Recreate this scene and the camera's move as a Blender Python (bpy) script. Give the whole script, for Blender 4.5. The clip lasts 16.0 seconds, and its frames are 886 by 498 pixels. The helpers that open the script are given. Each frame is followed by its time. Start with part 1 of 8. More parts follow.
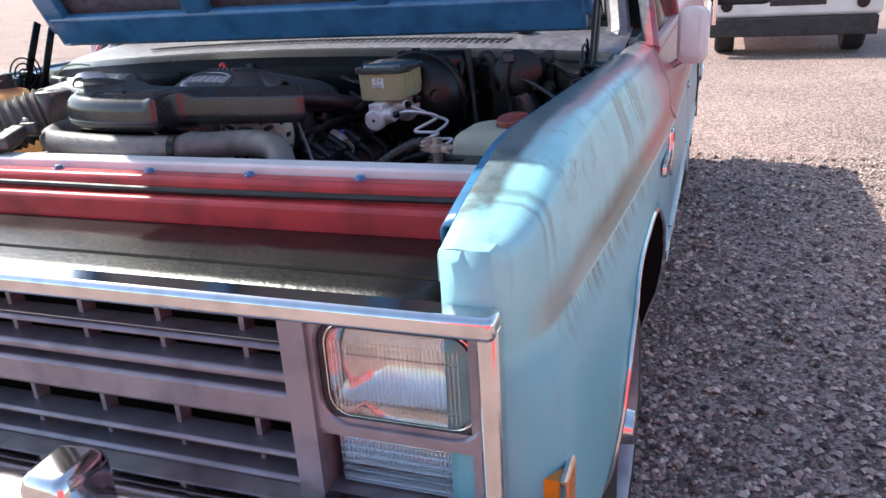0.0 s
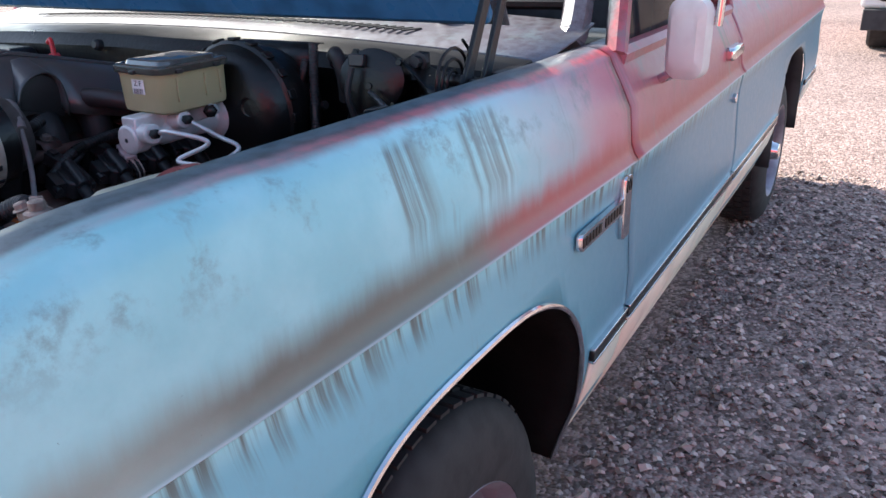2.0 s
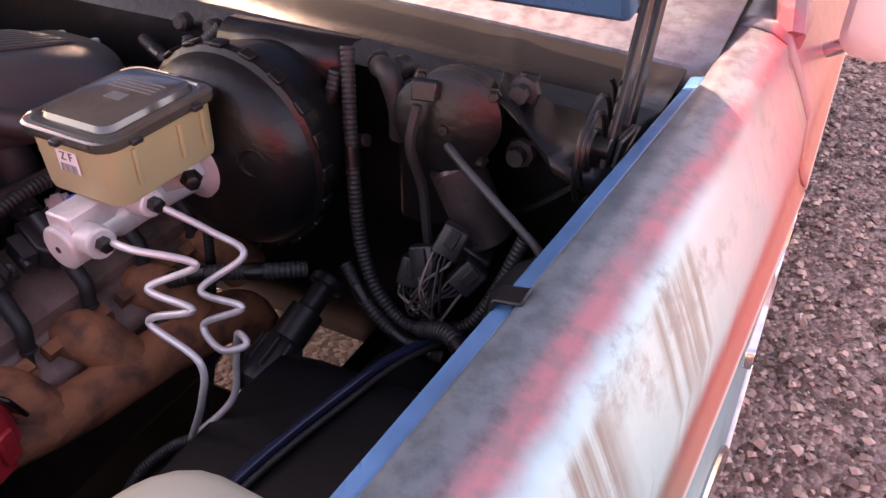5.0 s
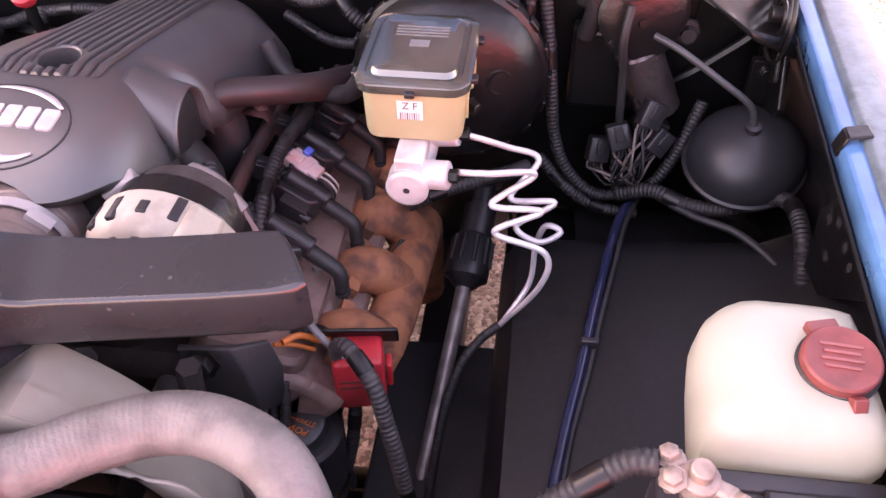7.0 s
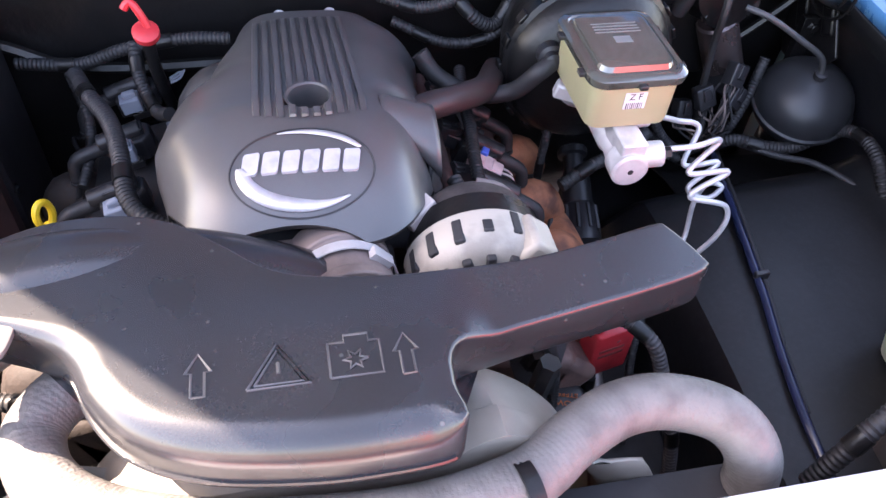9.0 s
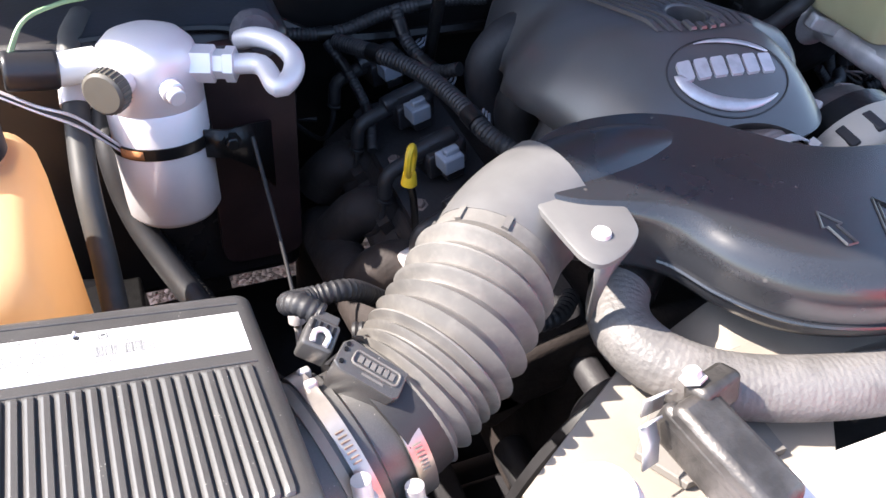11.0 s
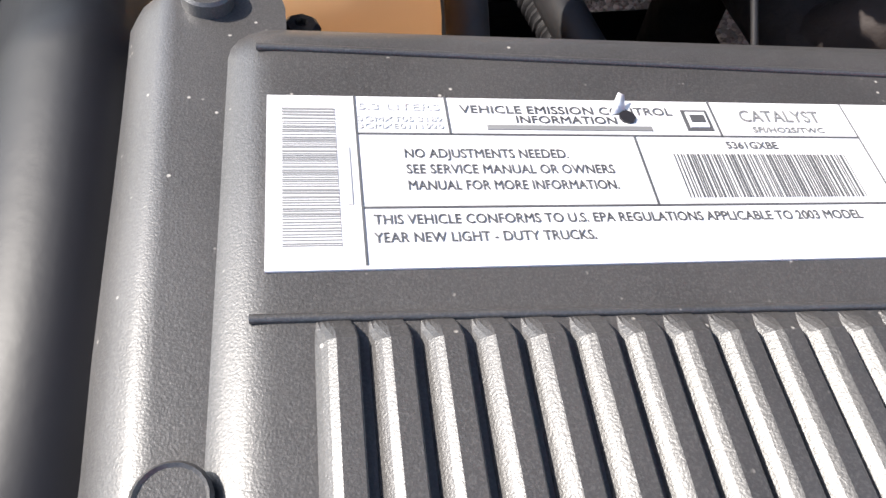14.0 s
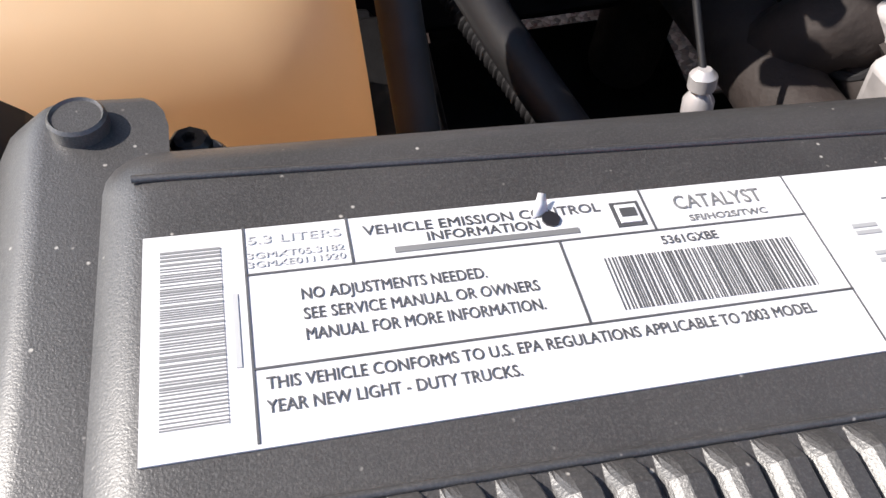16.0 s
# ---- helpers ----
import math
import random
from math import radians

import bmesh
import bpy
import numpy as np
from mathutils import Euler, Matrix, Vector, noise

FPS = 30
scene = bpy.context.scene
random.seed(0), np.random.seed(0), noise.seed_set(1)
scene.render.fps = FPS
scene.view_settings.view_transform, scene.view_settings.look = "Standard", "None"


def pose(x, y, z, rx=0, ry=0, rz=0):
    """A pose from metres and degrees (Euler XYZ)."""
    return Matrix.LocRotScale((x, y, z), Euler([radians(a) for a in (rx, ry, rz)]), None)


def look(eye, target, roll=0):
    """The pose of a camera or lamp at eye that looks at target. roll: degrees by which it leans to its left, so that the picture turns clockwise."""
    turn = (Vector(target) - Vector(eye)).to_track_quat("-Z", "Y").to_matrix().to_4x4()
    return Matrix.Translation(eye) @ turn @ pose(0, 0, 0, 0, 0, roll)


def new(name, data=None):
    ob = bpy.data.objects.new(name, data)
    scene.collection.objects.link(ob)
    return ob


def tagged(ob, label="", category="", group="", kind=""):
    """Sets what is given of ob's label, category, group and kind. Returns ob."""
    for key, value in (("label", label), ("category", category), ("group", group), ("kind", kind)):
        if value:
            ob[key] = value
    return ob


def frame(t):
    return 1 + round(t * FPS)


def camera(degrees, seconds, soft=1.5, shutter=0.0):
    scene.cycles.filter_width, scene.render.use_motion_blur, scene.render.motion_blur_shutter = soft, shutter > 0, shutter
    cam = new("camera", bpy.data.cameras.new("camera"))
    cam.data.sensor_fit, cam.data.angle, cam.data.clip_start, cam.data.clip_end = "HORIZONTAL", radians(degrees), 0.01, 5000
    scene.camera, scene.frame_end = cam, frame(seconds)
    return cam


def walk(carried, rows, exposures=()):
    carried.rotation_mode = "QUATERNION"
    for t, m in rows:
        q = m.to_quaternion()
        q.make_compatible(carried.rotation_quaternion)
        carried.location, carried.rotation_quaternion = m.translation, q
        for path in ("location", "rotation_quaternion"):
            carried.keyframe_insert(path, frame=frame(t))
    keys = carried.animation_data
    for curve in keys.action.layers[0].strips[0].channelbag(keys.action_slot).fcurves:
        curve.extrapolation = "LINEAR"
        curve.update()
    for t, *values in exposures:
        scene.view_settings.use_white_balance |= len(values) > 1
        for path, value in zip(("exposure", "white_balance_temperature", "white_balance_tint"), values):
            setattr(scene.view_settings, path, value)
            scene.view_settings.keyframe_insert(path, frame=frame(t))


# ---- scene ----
cam = camera(59.9, 16.0)
PATH = [
    (0, (1.116, -0.76, 1.34), (0.466, 0.997, 0.641), -3.6),
    (0.5, (1.29, -0.606, 1.316), (0.553, 1.108, 0.595), -2.9),
    (1, (1.369, -0.355, 1.311), (0.544, 1.31, 0.572), -1.9),
    (1.5, (1.389, -0.177, 1.321), (0.498, 1.45, 0.573), -1.4),
    (2, (1.404, 0.002, 1.303), (0.46, 1.595, 0.548), -1.4),
    (2.5, (1.355, 0.138, 1.273), (0.373, 1.701, 0.502), -1.4),
    (3, (1.331, 0.29, 1.255), (0.33, 1.824, 0.452), -0.3),
    (3.2, (1.334, 0.36, 1.235), (0.33, 1.884, 0.417), 0.3),
    (5.3, (0.925, 0.399, 1.447), (0.214, 1.825, 0.238), -1.0),
    (5.5, (0.874, 0.368, 1.447), (0.209, 1.795, 0.213), -1.4),
    (6, (0.725, 0.299, 1.459), (0.233, 1.726, 0.146), -1.7),
    (6.5, (0.623, 0.206, 1.499), (0.272, 1.633, 0.142), -1.6),
    (7, (0.539, 0.14, 1.539), (0.352, 1.556, 0.139), -0.7),
    (7.5, (0.434, 0.122, 1.586), (0.393, 1.507, 0.143), 0.4),
    (8, (0.288, 0.151, 1.598), (0.395, 1.51, 0.135), 1.8),
    (8.2, (0.24, 0.147, 1.6), (0.391, 1.489, 0.126), 2.4),
    (10.3, (-0.334, 0.112, 1.581), (0.274, 1.436, 0.211), 6.0),
    (10.5, (-0.399, 0.121, 1.561), (0.225, 1.45, 0.204), 5.9),
    (11, (-0.474, 0.184, 1.47), (0.185, 1.514, 0.129), 6.6),
    (11.5, (-0.534, 0.257, 1.404), (0.111, 1.574, 0.044), 7.2),
    (12, (-0.581, 0.294, 1.344), (-0.004, 1.543, -0.107), 8.1),
    (12.5, (-0.612, 0.329, 1.315), (-0.144, 1.496, -0.241), 8.4),
    (13, (-0.588, 0.376, 1.283), (-0.261, 1.438, -0.38), 7.6),
    (13.5, (-0.575, 0.413, 1.253), (-0.373, 1.412, -0.468), 4.6),
    (14, (-0.575, 0.434, 1.235), (-0.47, 1.37, -0.53), 1.8),
    (14.5, (-0.575, 0.45, 1.224), (-0.527, 1.345, -0.564), -0.6),
    (15, (-0.572, 0.454, 1.224), (-0.548, 1.338, -0.57), -2.3),
    (15.5, (-0.57, 0.454, 1.23), (-0.514, 1.367, -0.548), -2.5),
    (16, (-0.561, 0.456, 1.232), (-0.401, 1.414, -0.516), -0.8),
]
walk(cam, [(t, look(eye, target, roll)) for t, eye, target, roll in PATH],
     exposures=[(0.0, 1.15, 6500, 6), (1.5, 1.3, 6500, 6), (3.2, 1.5, 6450, 6), (5.3, 2.45, 11000, 48), (6.0, 2.9, 11200, 50), (6.5, 3.4, 11000, 50), (7.4, 3.55, 10400, 44), (8.2, 3.7, 9200, 32), (10.3, 2.5, 6900, 15), (11.5, 1.95, 6700, 11), (12.5, 1.6, 6600, 10), (13.5, 1.4, 6600, 10), (14.5, 1.2, 6600, 10), (16.0, 0.9, 6600, 11)])

# world and sun
world = bpy.data.worlds.new("sky")
world.use_nodes = True
scene.world = world
wn = world.node_tree.nodes
sky = wn.new("ShaderNodeTexSky")
sky.sky_type, sky.sun_disc = "NISHITA", False
sky.sun_elevation, sky.sun_rotation = radians(46), radians(-68)
sky.air_density, sky.dust_density = 1.0, 1.2
wn["Background"].inputs["Strength"].default_value = 0.15
world.node_tree.links.new(sky.outputs[0], wn["Background"].inputs["Color"])
sun = new("sun", bpy.data.lights.new("sun", "SUN"))
sun.data.energy, sun.data.angle, sun.data.color = 4.0, radians(0.5), (1.0, 0.95, 0.88)
sun.matrix_world = look((-6.5, 2.5, 7.2), (0, 0, 0))


# ---------------------------------------------------------------- materials
def mat(name, color, rough=0.5, metal=0.0, vary=0.25, scale=12.0, bump=0.0, bscale=200.0, coat=0.0, second=None, mix=(0.45, 0.65), rvary=0.12, spec=0.5, trans=0.0):
    """A surface with stains at one scale and grain at another, in world metres."""
    m = bpy.data.materials.new(name)
    m.use_nodes = True
    nt = m.node_tree
    n, l = nt.nodes, nt.links
    bsdf = n["Principled BSDF"]
    geo = n.new("ShaderNodeNewGeometry")
    big = n.new("ShaderNodeTexNoise")
    big.inputs["Scale"].default_value, big.inputs["Detail"].default_value = scale, 6
    l.new(geo.outputs["Position"], big.inputs["Vector"])
    ramp = n.new("ShaderNodeValToRGB")
    a, b = ramp.color_ramp.elements
    c = Vector(color)
    dark = second or tuple(c * (1 - vary))
    a.position, b.position = mix
    a.color, b.color = (*color, 1), (*dark, 1)
    l.new(big.outputs["Fac"], ramp.inputs["Fac"])
    l.new(ramp.outputs["Color"], bsdf.inputs["Base Color"])
    bsdf.inputs["Metallic"].default_value = metal
    bsdf.inputs["Specular IOR Level"].default_value = spec
    bsdf.inputs["Coat Weight"].default_value = coat
    bsdf.inputs["Coat Roughness"].default_value = 0.08
    bsdf.inputs["Transmission Weight"].default_value = trans
    mr = n.new("ShaderNodeMapRange")
    mr.inputs["To Min"].default_value, mr.inputs["To Max"].default_value = max(rough - rvary, 0.02), min(rough + rvary, 1)
    l.new(big.outputs["Fac"], mr.inputs["Value"])
    l.new(mr.outputs["Result"], bsdf.inputs["Roughness"])
    if bump:
        fine = n.new("ShaderNodeTexNoise")
        fine.inputs["Scale"].default_value, fine.inputs["Detail"].default_value = bscale, 4
        l.new(geo.outputs["Position"], fine.inputs["Vector"])
        bp = n.new("ShaderNodeBump")
        bp.inputs["Strength"].default_value, bp.inputs["Distance"].default_value = bump, 0.3 / bscale
        l.new(fine.outputs["Fac"], bp.inputs["Height"])
        l.new(bp.outputs["Normal"], bsdf.inputs["Normal"])
    return m


def math_node(nt, op, a, b=None, clamp=False):
    nd = nt.nodes.new("ShaderNodeMath")
    nd.operation, nd.use_clamp = op, clamp
    for k, v in enumerate((a, b)):
        if v is None:
            continue
        if isinstance(v, (int, float)):
            nd.inputs[k].default_value = v
        else:
            nt.links.new(v, nd.inputs[k])
    return nd.outputs[0]


def ramp_between(nt, v, lo, hi):
    nd = nt.nodes.new("ShaderNodeMapRange")
    nd.interpolation_type = "SMOOTHSTEP"
    nd.inputs["From Min"].default_value, nd.inputs["From Max"].default_value = lo, hi
    nt.links.new(v, nd.inputs["Value"])
    return nd.outputs[0]


def blend(nt, fac, a, b):
    nd = nt.nodes.new("ShaderNodeMix")
    nd.data_type = "RGBA"
    nt.links.new(fac, nd.inputs["Factor"])
    for k, v in (("A", a), ("B", b)):
        sock = [s for s in nd.inputs if s.name == k and s.type == "RGBA"][0]
        if isinstance(v, tuple):
            sock.default_value = (*v, 1)
        else:
            nt.links.new(v, sock)
    return [s for s in nd.outputs if s.type == "RGBA"][0]


def noise_node(nt, vec, scale, detail=6, rough=0.6):
    nd = nt.nodes.new("ShaderNodeTexNoise")
    nd.inputs["Scale"].default_value, nd.inputs["Detail"].default_value, nd.inputs["Roughness"].default_value = scale, detail, rough
    nt.links.new(vec, nd.inputs["Vector"])
    return nd.outputs["Fac"]


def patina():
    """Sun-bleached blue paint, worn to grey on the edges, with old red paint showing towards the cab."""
    m = bpy.data.materials.new("patina_paint")
    m.use_nodes = True
    nt = m.node_tree
    n, l = nt.nodes, nt.links
    bsdf = n["Principled BSDF"]
    geo = n.new("ShaderNodeNewGeometry")
    sep = n.new("ShaderNodeSeparateXYZ")
    l.new(geo.outputs["Position"], sep.inputs[0])
    x, y, z = sep.outputs
    pos = geo.outputs["Position"]
    stretch = n.new("ShaderNodeMapping")
    stretch.inputs["Scale"].default_value = (1.0, 1.0, 0.12)
    l.new(pos, stretch.inputs["Vector"])
    cloud = noise_node(nt, pos, 5.0)
    fine = noise_node(nt, pos, 45.0, 8, 0.7)
    streak = noise_node(nt, stretch.outputs[0], 16.0, 5, 0.65)
    wob = math_node(nt, "ADD", z, math_node(nt, "MULTIPLY", math_node(nt, "SUBTRACT", streak, 0.5), 0.05))
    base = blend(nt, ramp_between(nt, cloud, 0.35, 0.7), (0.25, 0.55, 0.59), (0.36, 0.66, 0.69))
    # below the crease a darker blue: the side's shade painted in, deeper towards the cab
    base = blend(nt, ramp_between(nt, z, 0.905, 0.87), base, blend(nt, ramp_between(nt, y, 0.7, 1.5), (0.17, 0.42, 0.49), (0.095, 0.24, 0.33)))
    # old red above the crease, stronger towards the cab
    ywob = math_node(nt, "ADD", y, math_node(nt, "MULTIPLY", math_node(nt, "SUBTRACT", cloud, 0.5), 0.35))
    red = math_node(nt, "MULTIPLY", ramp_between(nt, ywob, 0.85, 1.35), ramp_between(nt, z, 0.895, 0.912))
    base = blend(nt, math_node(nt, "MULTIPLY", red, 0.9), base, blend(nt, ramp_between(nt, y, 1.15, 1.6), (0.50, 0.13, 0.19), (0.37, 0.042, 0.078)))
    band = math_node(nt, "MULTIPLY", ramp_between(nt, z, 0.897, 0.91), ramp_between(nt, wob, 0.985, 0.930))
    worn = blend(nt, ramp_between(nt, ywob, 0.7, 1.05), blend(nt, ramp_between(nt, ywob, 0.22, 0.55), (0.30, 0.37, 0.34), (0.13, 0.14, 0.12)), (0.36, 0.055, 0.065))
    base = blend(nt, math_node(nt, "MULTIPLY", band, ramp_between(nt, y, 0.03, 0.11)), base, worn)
    ycl = nt.nodes.new("ShaderNodeClamp")
    ycl.inputs["Min"].default_value, ycl.inputs["Max"].default_value = 0.3, 1.2
    l.new(y, ycl.inputs["Value"])
    edge = math_node(nt, "MULTIPLY", math_node(nt, "SUBTRACT", ycl.outputs[0], 0.8), 0.06)
    ax = math_node(nt, "ADD", math_node(nt, "SUBTRACT", math_node(nt, "ABSOLUTE", x), edge), math_node(nt, "MULTIPLY", math_node(nt, "SUBTRACT", cloud, 0.5), 0.03))
    hem = math_node(nt, "MULTIPLY", ramp_between(nt, wob, 1.040, 1.058), math_node(nt, "MULTIPLY", ramp_between(nt, ax, 0.886, 0.898), ramp_between(nt, ax, 0.934, 0.914)))
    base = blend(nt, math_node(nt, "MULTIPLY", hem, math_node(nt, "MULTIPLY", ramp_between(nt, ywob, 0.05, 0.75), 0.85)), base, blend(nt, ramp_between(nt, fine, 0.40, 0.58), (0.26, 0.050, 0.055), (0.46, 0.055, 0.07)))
    top = ramp_between(nt, wob, 1.046, 1.072)
    grime = blend(nt, ramp_between(nt, fine, 0.35, 0.62), (0.045, 0.050, 0.060), (0.105, 0.125, 0.145))
    base = blend(nt, math_node(nt, "MULTIPLY", math_node(nt, "MULTIPLY", top, ramp_between(nt, ax, 0.909, 0.893)), 0.92), base, grime)
    # rain streaks hanging from the top edge and from the crease
    runs = n.new("ShaderNodeMapping")
    runs.inputs["Scale"].default_value = (0.0, 1.0, 0.035)
    l.new(pos, runs.inputs["Vector"])
    wide = noise_node(nt, runs.outputs[0], 7.0, 3, 0.5)
    thin = noise_node(nt, runs.outputs[0], 60.0, 4, 0.6)
    hang = math_node(nt, "MULTIPLY", ramp_between(nt, wide, 0.54, 0.66), ramp_between(nt, thin, 0.38, 0.62))
    drip = math_node(nt, "MULTIPLY", hang, math_node(nt, "MULTIPLY", ramp_between(nt, z, 0.93, 1.03), ramp_between(nt, z, 1.098, 1.080)))
    base = blend(nt, math_node(nt, "MULTIPLY", drip, 0.85), base, (0.11, 0.115, 0.10))
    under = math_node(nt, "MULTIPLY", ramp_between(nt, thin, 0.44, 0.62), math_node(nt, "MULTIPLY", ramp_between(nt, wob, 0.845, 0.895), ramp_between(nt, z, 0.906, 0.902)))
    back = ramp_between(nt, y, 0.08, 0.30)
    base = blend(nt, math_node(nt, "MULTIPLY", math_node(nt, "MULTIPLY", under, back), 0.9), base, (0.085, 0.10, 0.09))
    drip2 = math_node(nt, "MULTIPLY", ramp_between(nt, streak, 0.60, 0.72), 0.35)
    base = blend(nt, drip2, base, (0.17, 0.18, 0.16))
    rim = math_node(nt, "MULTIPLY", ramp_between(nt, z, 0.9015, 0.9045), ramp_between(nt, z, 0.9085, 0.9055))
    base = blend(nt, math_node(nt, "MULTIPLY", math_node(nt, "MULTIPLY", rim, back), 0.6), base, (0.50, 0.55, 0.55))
    # weathered grey blotches of many sizes, thicker towards the top edge
    patch = noise_node(nt, pos, 8.0, 9, 0.68)
    spread = math_node(nt, "MULTIPLY", math_node(nt, "MULTIPLY", ramp_between(nt, patch, 0.50, 0.62), ramp_between(nt, fine, 0.36, 0.58)), ramp_between(nt, wob, 1.00, 1.075))
    base = blend(nt, math_node(nt, "MULTIPLY", spread, 0.65), base, (0.15, 0.19, 0.20))
    low = math_node(nt, "MULTIPLY", math_node(nt, "MULTIPLY", ramp_between(nt, patch, 0.50, 0.64), ramp_between(nt, fine, 0.40, 0.60)), 0.10)
    base = blend(nt, low, base, (0.14, 0.19, 0.20))
    pits = ramp_between(nt, fine, 0.68, 0.74)
    base = blend(nt, math_node(nt, "MULTIPLY", pits, ramp_between(nt, cloud, 0.45, 0.6)), base, (0.05, 0.05, 0.045))
    l.new(base, bsdf.inputs["Base Color"])
    rr = n.new("ShaderNodeMapRange")
    rr.inputs["To Min"].default_value, rr.inputs["To Max"].default_value = 0.24, 0.48
    l.new(fine, rr.inputs["Value"])
    l.new(rr.outputs[0], bsdf.inputs["Roughness"])
    bsdf.inputs["Specular IOR Level"].default_value = 0.7
    bp = n.new("ShaderNodeBump")
    bp.inputs["Strength"].default_value, bp.inputs["Distance"].default_value = 0.12, 0.002
    l.new(fine, bp.inputs["Height"])
    l.new(bp.outputs["Normal"], bsdf.inputs["Normal"])
    return m


def gravel_material(light, dark):
    m = mat("gravel_" + str(int(light[0] * 100)), light, 0.95, 0, 0.3, 0.6, second=dark, mix=(0.35, 0.7))
    nt = m.node_tree
    bsdf = nt.nodes["Principled BSDF"]
    geo = nt.nodes.new("ShaderNodeNewGeometry")
    vor = nt.nodes.new("ShaderNodeTexVoronoi")
    vor.inputs["Scale"].default_value = 75
    nt.links.new(geo.outputs["Position"], vor.inputs["Vector"])
    base = bsdf.inputs["Base Color"].links[0].from_socket
    spot = ramp_between(nt, vor.outputs["Color"], 0.2, 0.95)
    hue = blend(nt, spot, (0.028, 0.018, 0.016), (0.66, 0.49, 0.44))
    col = blend(nt, math_node(nt, "ADD", 0.55, 0.0), base, hue)
    nt.links.new(col, bsdf.inputs["Base Color"])
    bp = nt.nodes.new("ShaderNodeBump")
    bp.inputs["Strength"].default_value, bp.inputs["Distance"].default_value = 0.9, 0.012
    nt.links.new(vor.outputs["Distance"], bp.inputs["Height"])
    bp.invert = True
    nt.links.new(bp.outputs["Normal"], bsdf.inputs["Normal"])
    return m


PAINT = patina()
CHROME = mat("chrome", (0.75, 0.74, 0.75), 0.12, 1.0, 0.15, 30, rvary=0.08)
ARGENT = mat("argent_plastic", (0.30, 0.27, 0.31), 0.42, 0.55, 0.25, 20)
BLACK = mat("black_plastic", (0.022, 0.021, 0.024), 0.36, 0, 0.4, 14, 0.12, 500)
SATIN = mat("satin_black_paint", (0.008, 0.0075, 0.008), 0.32, 0, 0.5, 9, 0.25, 90, spec=0.4)
MATTE = mat("matte_black", (0.028, 0.026, 0.029), 0.6, 0, 0.5, 10, 0.3, 160)
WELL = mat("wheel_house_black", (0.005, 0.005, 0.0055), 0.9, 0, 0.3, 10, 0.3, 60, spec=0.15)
LINER = mat("inner_fender_black", (0.006, 0.006, 0.0072), 0.44, 0, 0.6, 3.5, 0.1, 40, rvary=0.2, spec=0.4)
RUBBER = mat("hose_rubber", (0.020, 0.019, 0.021), 0.55, 0, 0.4, 25, 0.15, 300)
GAPSHADE = mat("gap_shade_black", (0.004, 0.004, 0.004), 0.9, 0, 0.3, 10, spec=0.1)
TYRE = mat("tyre_rubber", (0.025, 0.023, 0.024), 0.75, 0, 0.3, 20, 0.2, 120)
COVER = mat("cover_plastic", (0.072, 0.069, 0.072), 0.33, 0, 0.3, 6, 0.12, 900, second=(0.050, 0.047, 0.050), spec=0.8)
DUCT = mat("duct_plastic", (0.021, 0.022, 0.026), 0.26, 0, 0.35, 8, 0.06, 500, spec=0.8)
BOXGREY = mat("filter_box_plastic", (0.049, 0.046, 0.045), 0.41, 0, 0.3, 26, 0.6, 2600, rvary=0.05, spec=0.85)
BELLOW = mat("dusty_bellows", (0.125, 0.117, 0.110), 0.62, 0, 0.35, 14, 0.15, 300)
HOSEGREY = mat("braided_grey_hose", (0.155, 0.145, 0.140), 0.5, 0, 0.35, 30, 0.8, 220)
ALTALU = mat("dull_cast_aluminium", (0.46, 0.40, 0.34), 0.55, 0.15, 0.3, 30, 0.35, 300)
MCALU = mat("bright_cast_aluminium", (0.72, 0.68, 0.68), 0.45, 0.3, 0.25, 30, 0.3, 300)
CANWHITE = mat("accumulator_aluminium", (0.74, 0.70, 0.72), 0.45, 0.35, 0.12, 10, 0.1, 200)
STEEL = mat("steel_line", (0.66, 0.63, 0.64), 0.35, 0.4, 0.2, 30)
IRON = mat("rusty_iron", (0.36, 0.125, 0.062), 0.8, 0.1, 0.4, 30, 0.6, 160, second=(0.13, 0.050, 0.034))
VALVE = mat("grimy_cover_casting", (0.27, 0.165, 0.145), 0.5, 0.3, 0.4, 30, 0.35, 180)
# paler copy of the duct plastic: sunlight on the mouth put into the colour
MOUTH = mat("sunlit_duct_mouth", (0.13, 0.126, 0.126), 0.42, 0, 0.3, 12, 0.08, 400)
TAN = mat("tan_band", (0.27, 0.22, 0.18), 0.42, 0.25, 0.3, 30)
CLAMP = mat("bright_worn_clamp", (0.52, 0.46, 0.42), 0.3, 0.8, 0.3, 30, rvary=0.1)
FLAP = mat("flap_rubber", (0.010, 0.010, 0.013), 0.46, 0, 0.4, 12, 0.05, 160, rvary=0.15, spec=0.28)
CASTING = mat("dusty_casting", (0.26, 0.20, 0.185), 0.62, 0.4, 0.4, 20, 0.4, 140)
SHROUD = mat("dusty_shroud", (0.33, 0.29, 0.25), 0.42, 0, 0.3, 6, 0.08, 200)
REDPL = mat("red_plastic", (0.62, 0.035, 0.045), 0.4, 0, 0.2, 30, 0.1, 300)
REDDARK = mat("dull_red_cap", (0.22, 0.045, 0.042), 0.5, 0, 0.3, 40, 0.2, 300)
YELLOW = mat("yellow_plastic", (0.80, 0.52, 0.03), 0.4, 0, 0.2, 40)
ORANGE = mat("orange_wire", (0.62, 0.14, 0.03), 0.5)
AMBER = mat("amber_lens", (0.85, 0.26, 0.02), 0.18, 0, 0.15, 60, coat=0.6)
LABEL = mat("label_paper", (0.68, 0.672, 0.68), 0.5, 0, 0.06, 20)
INK = mat("label_ink", (0.085, 0.085, 0.09), 0.6, 0, 0.3, 60)
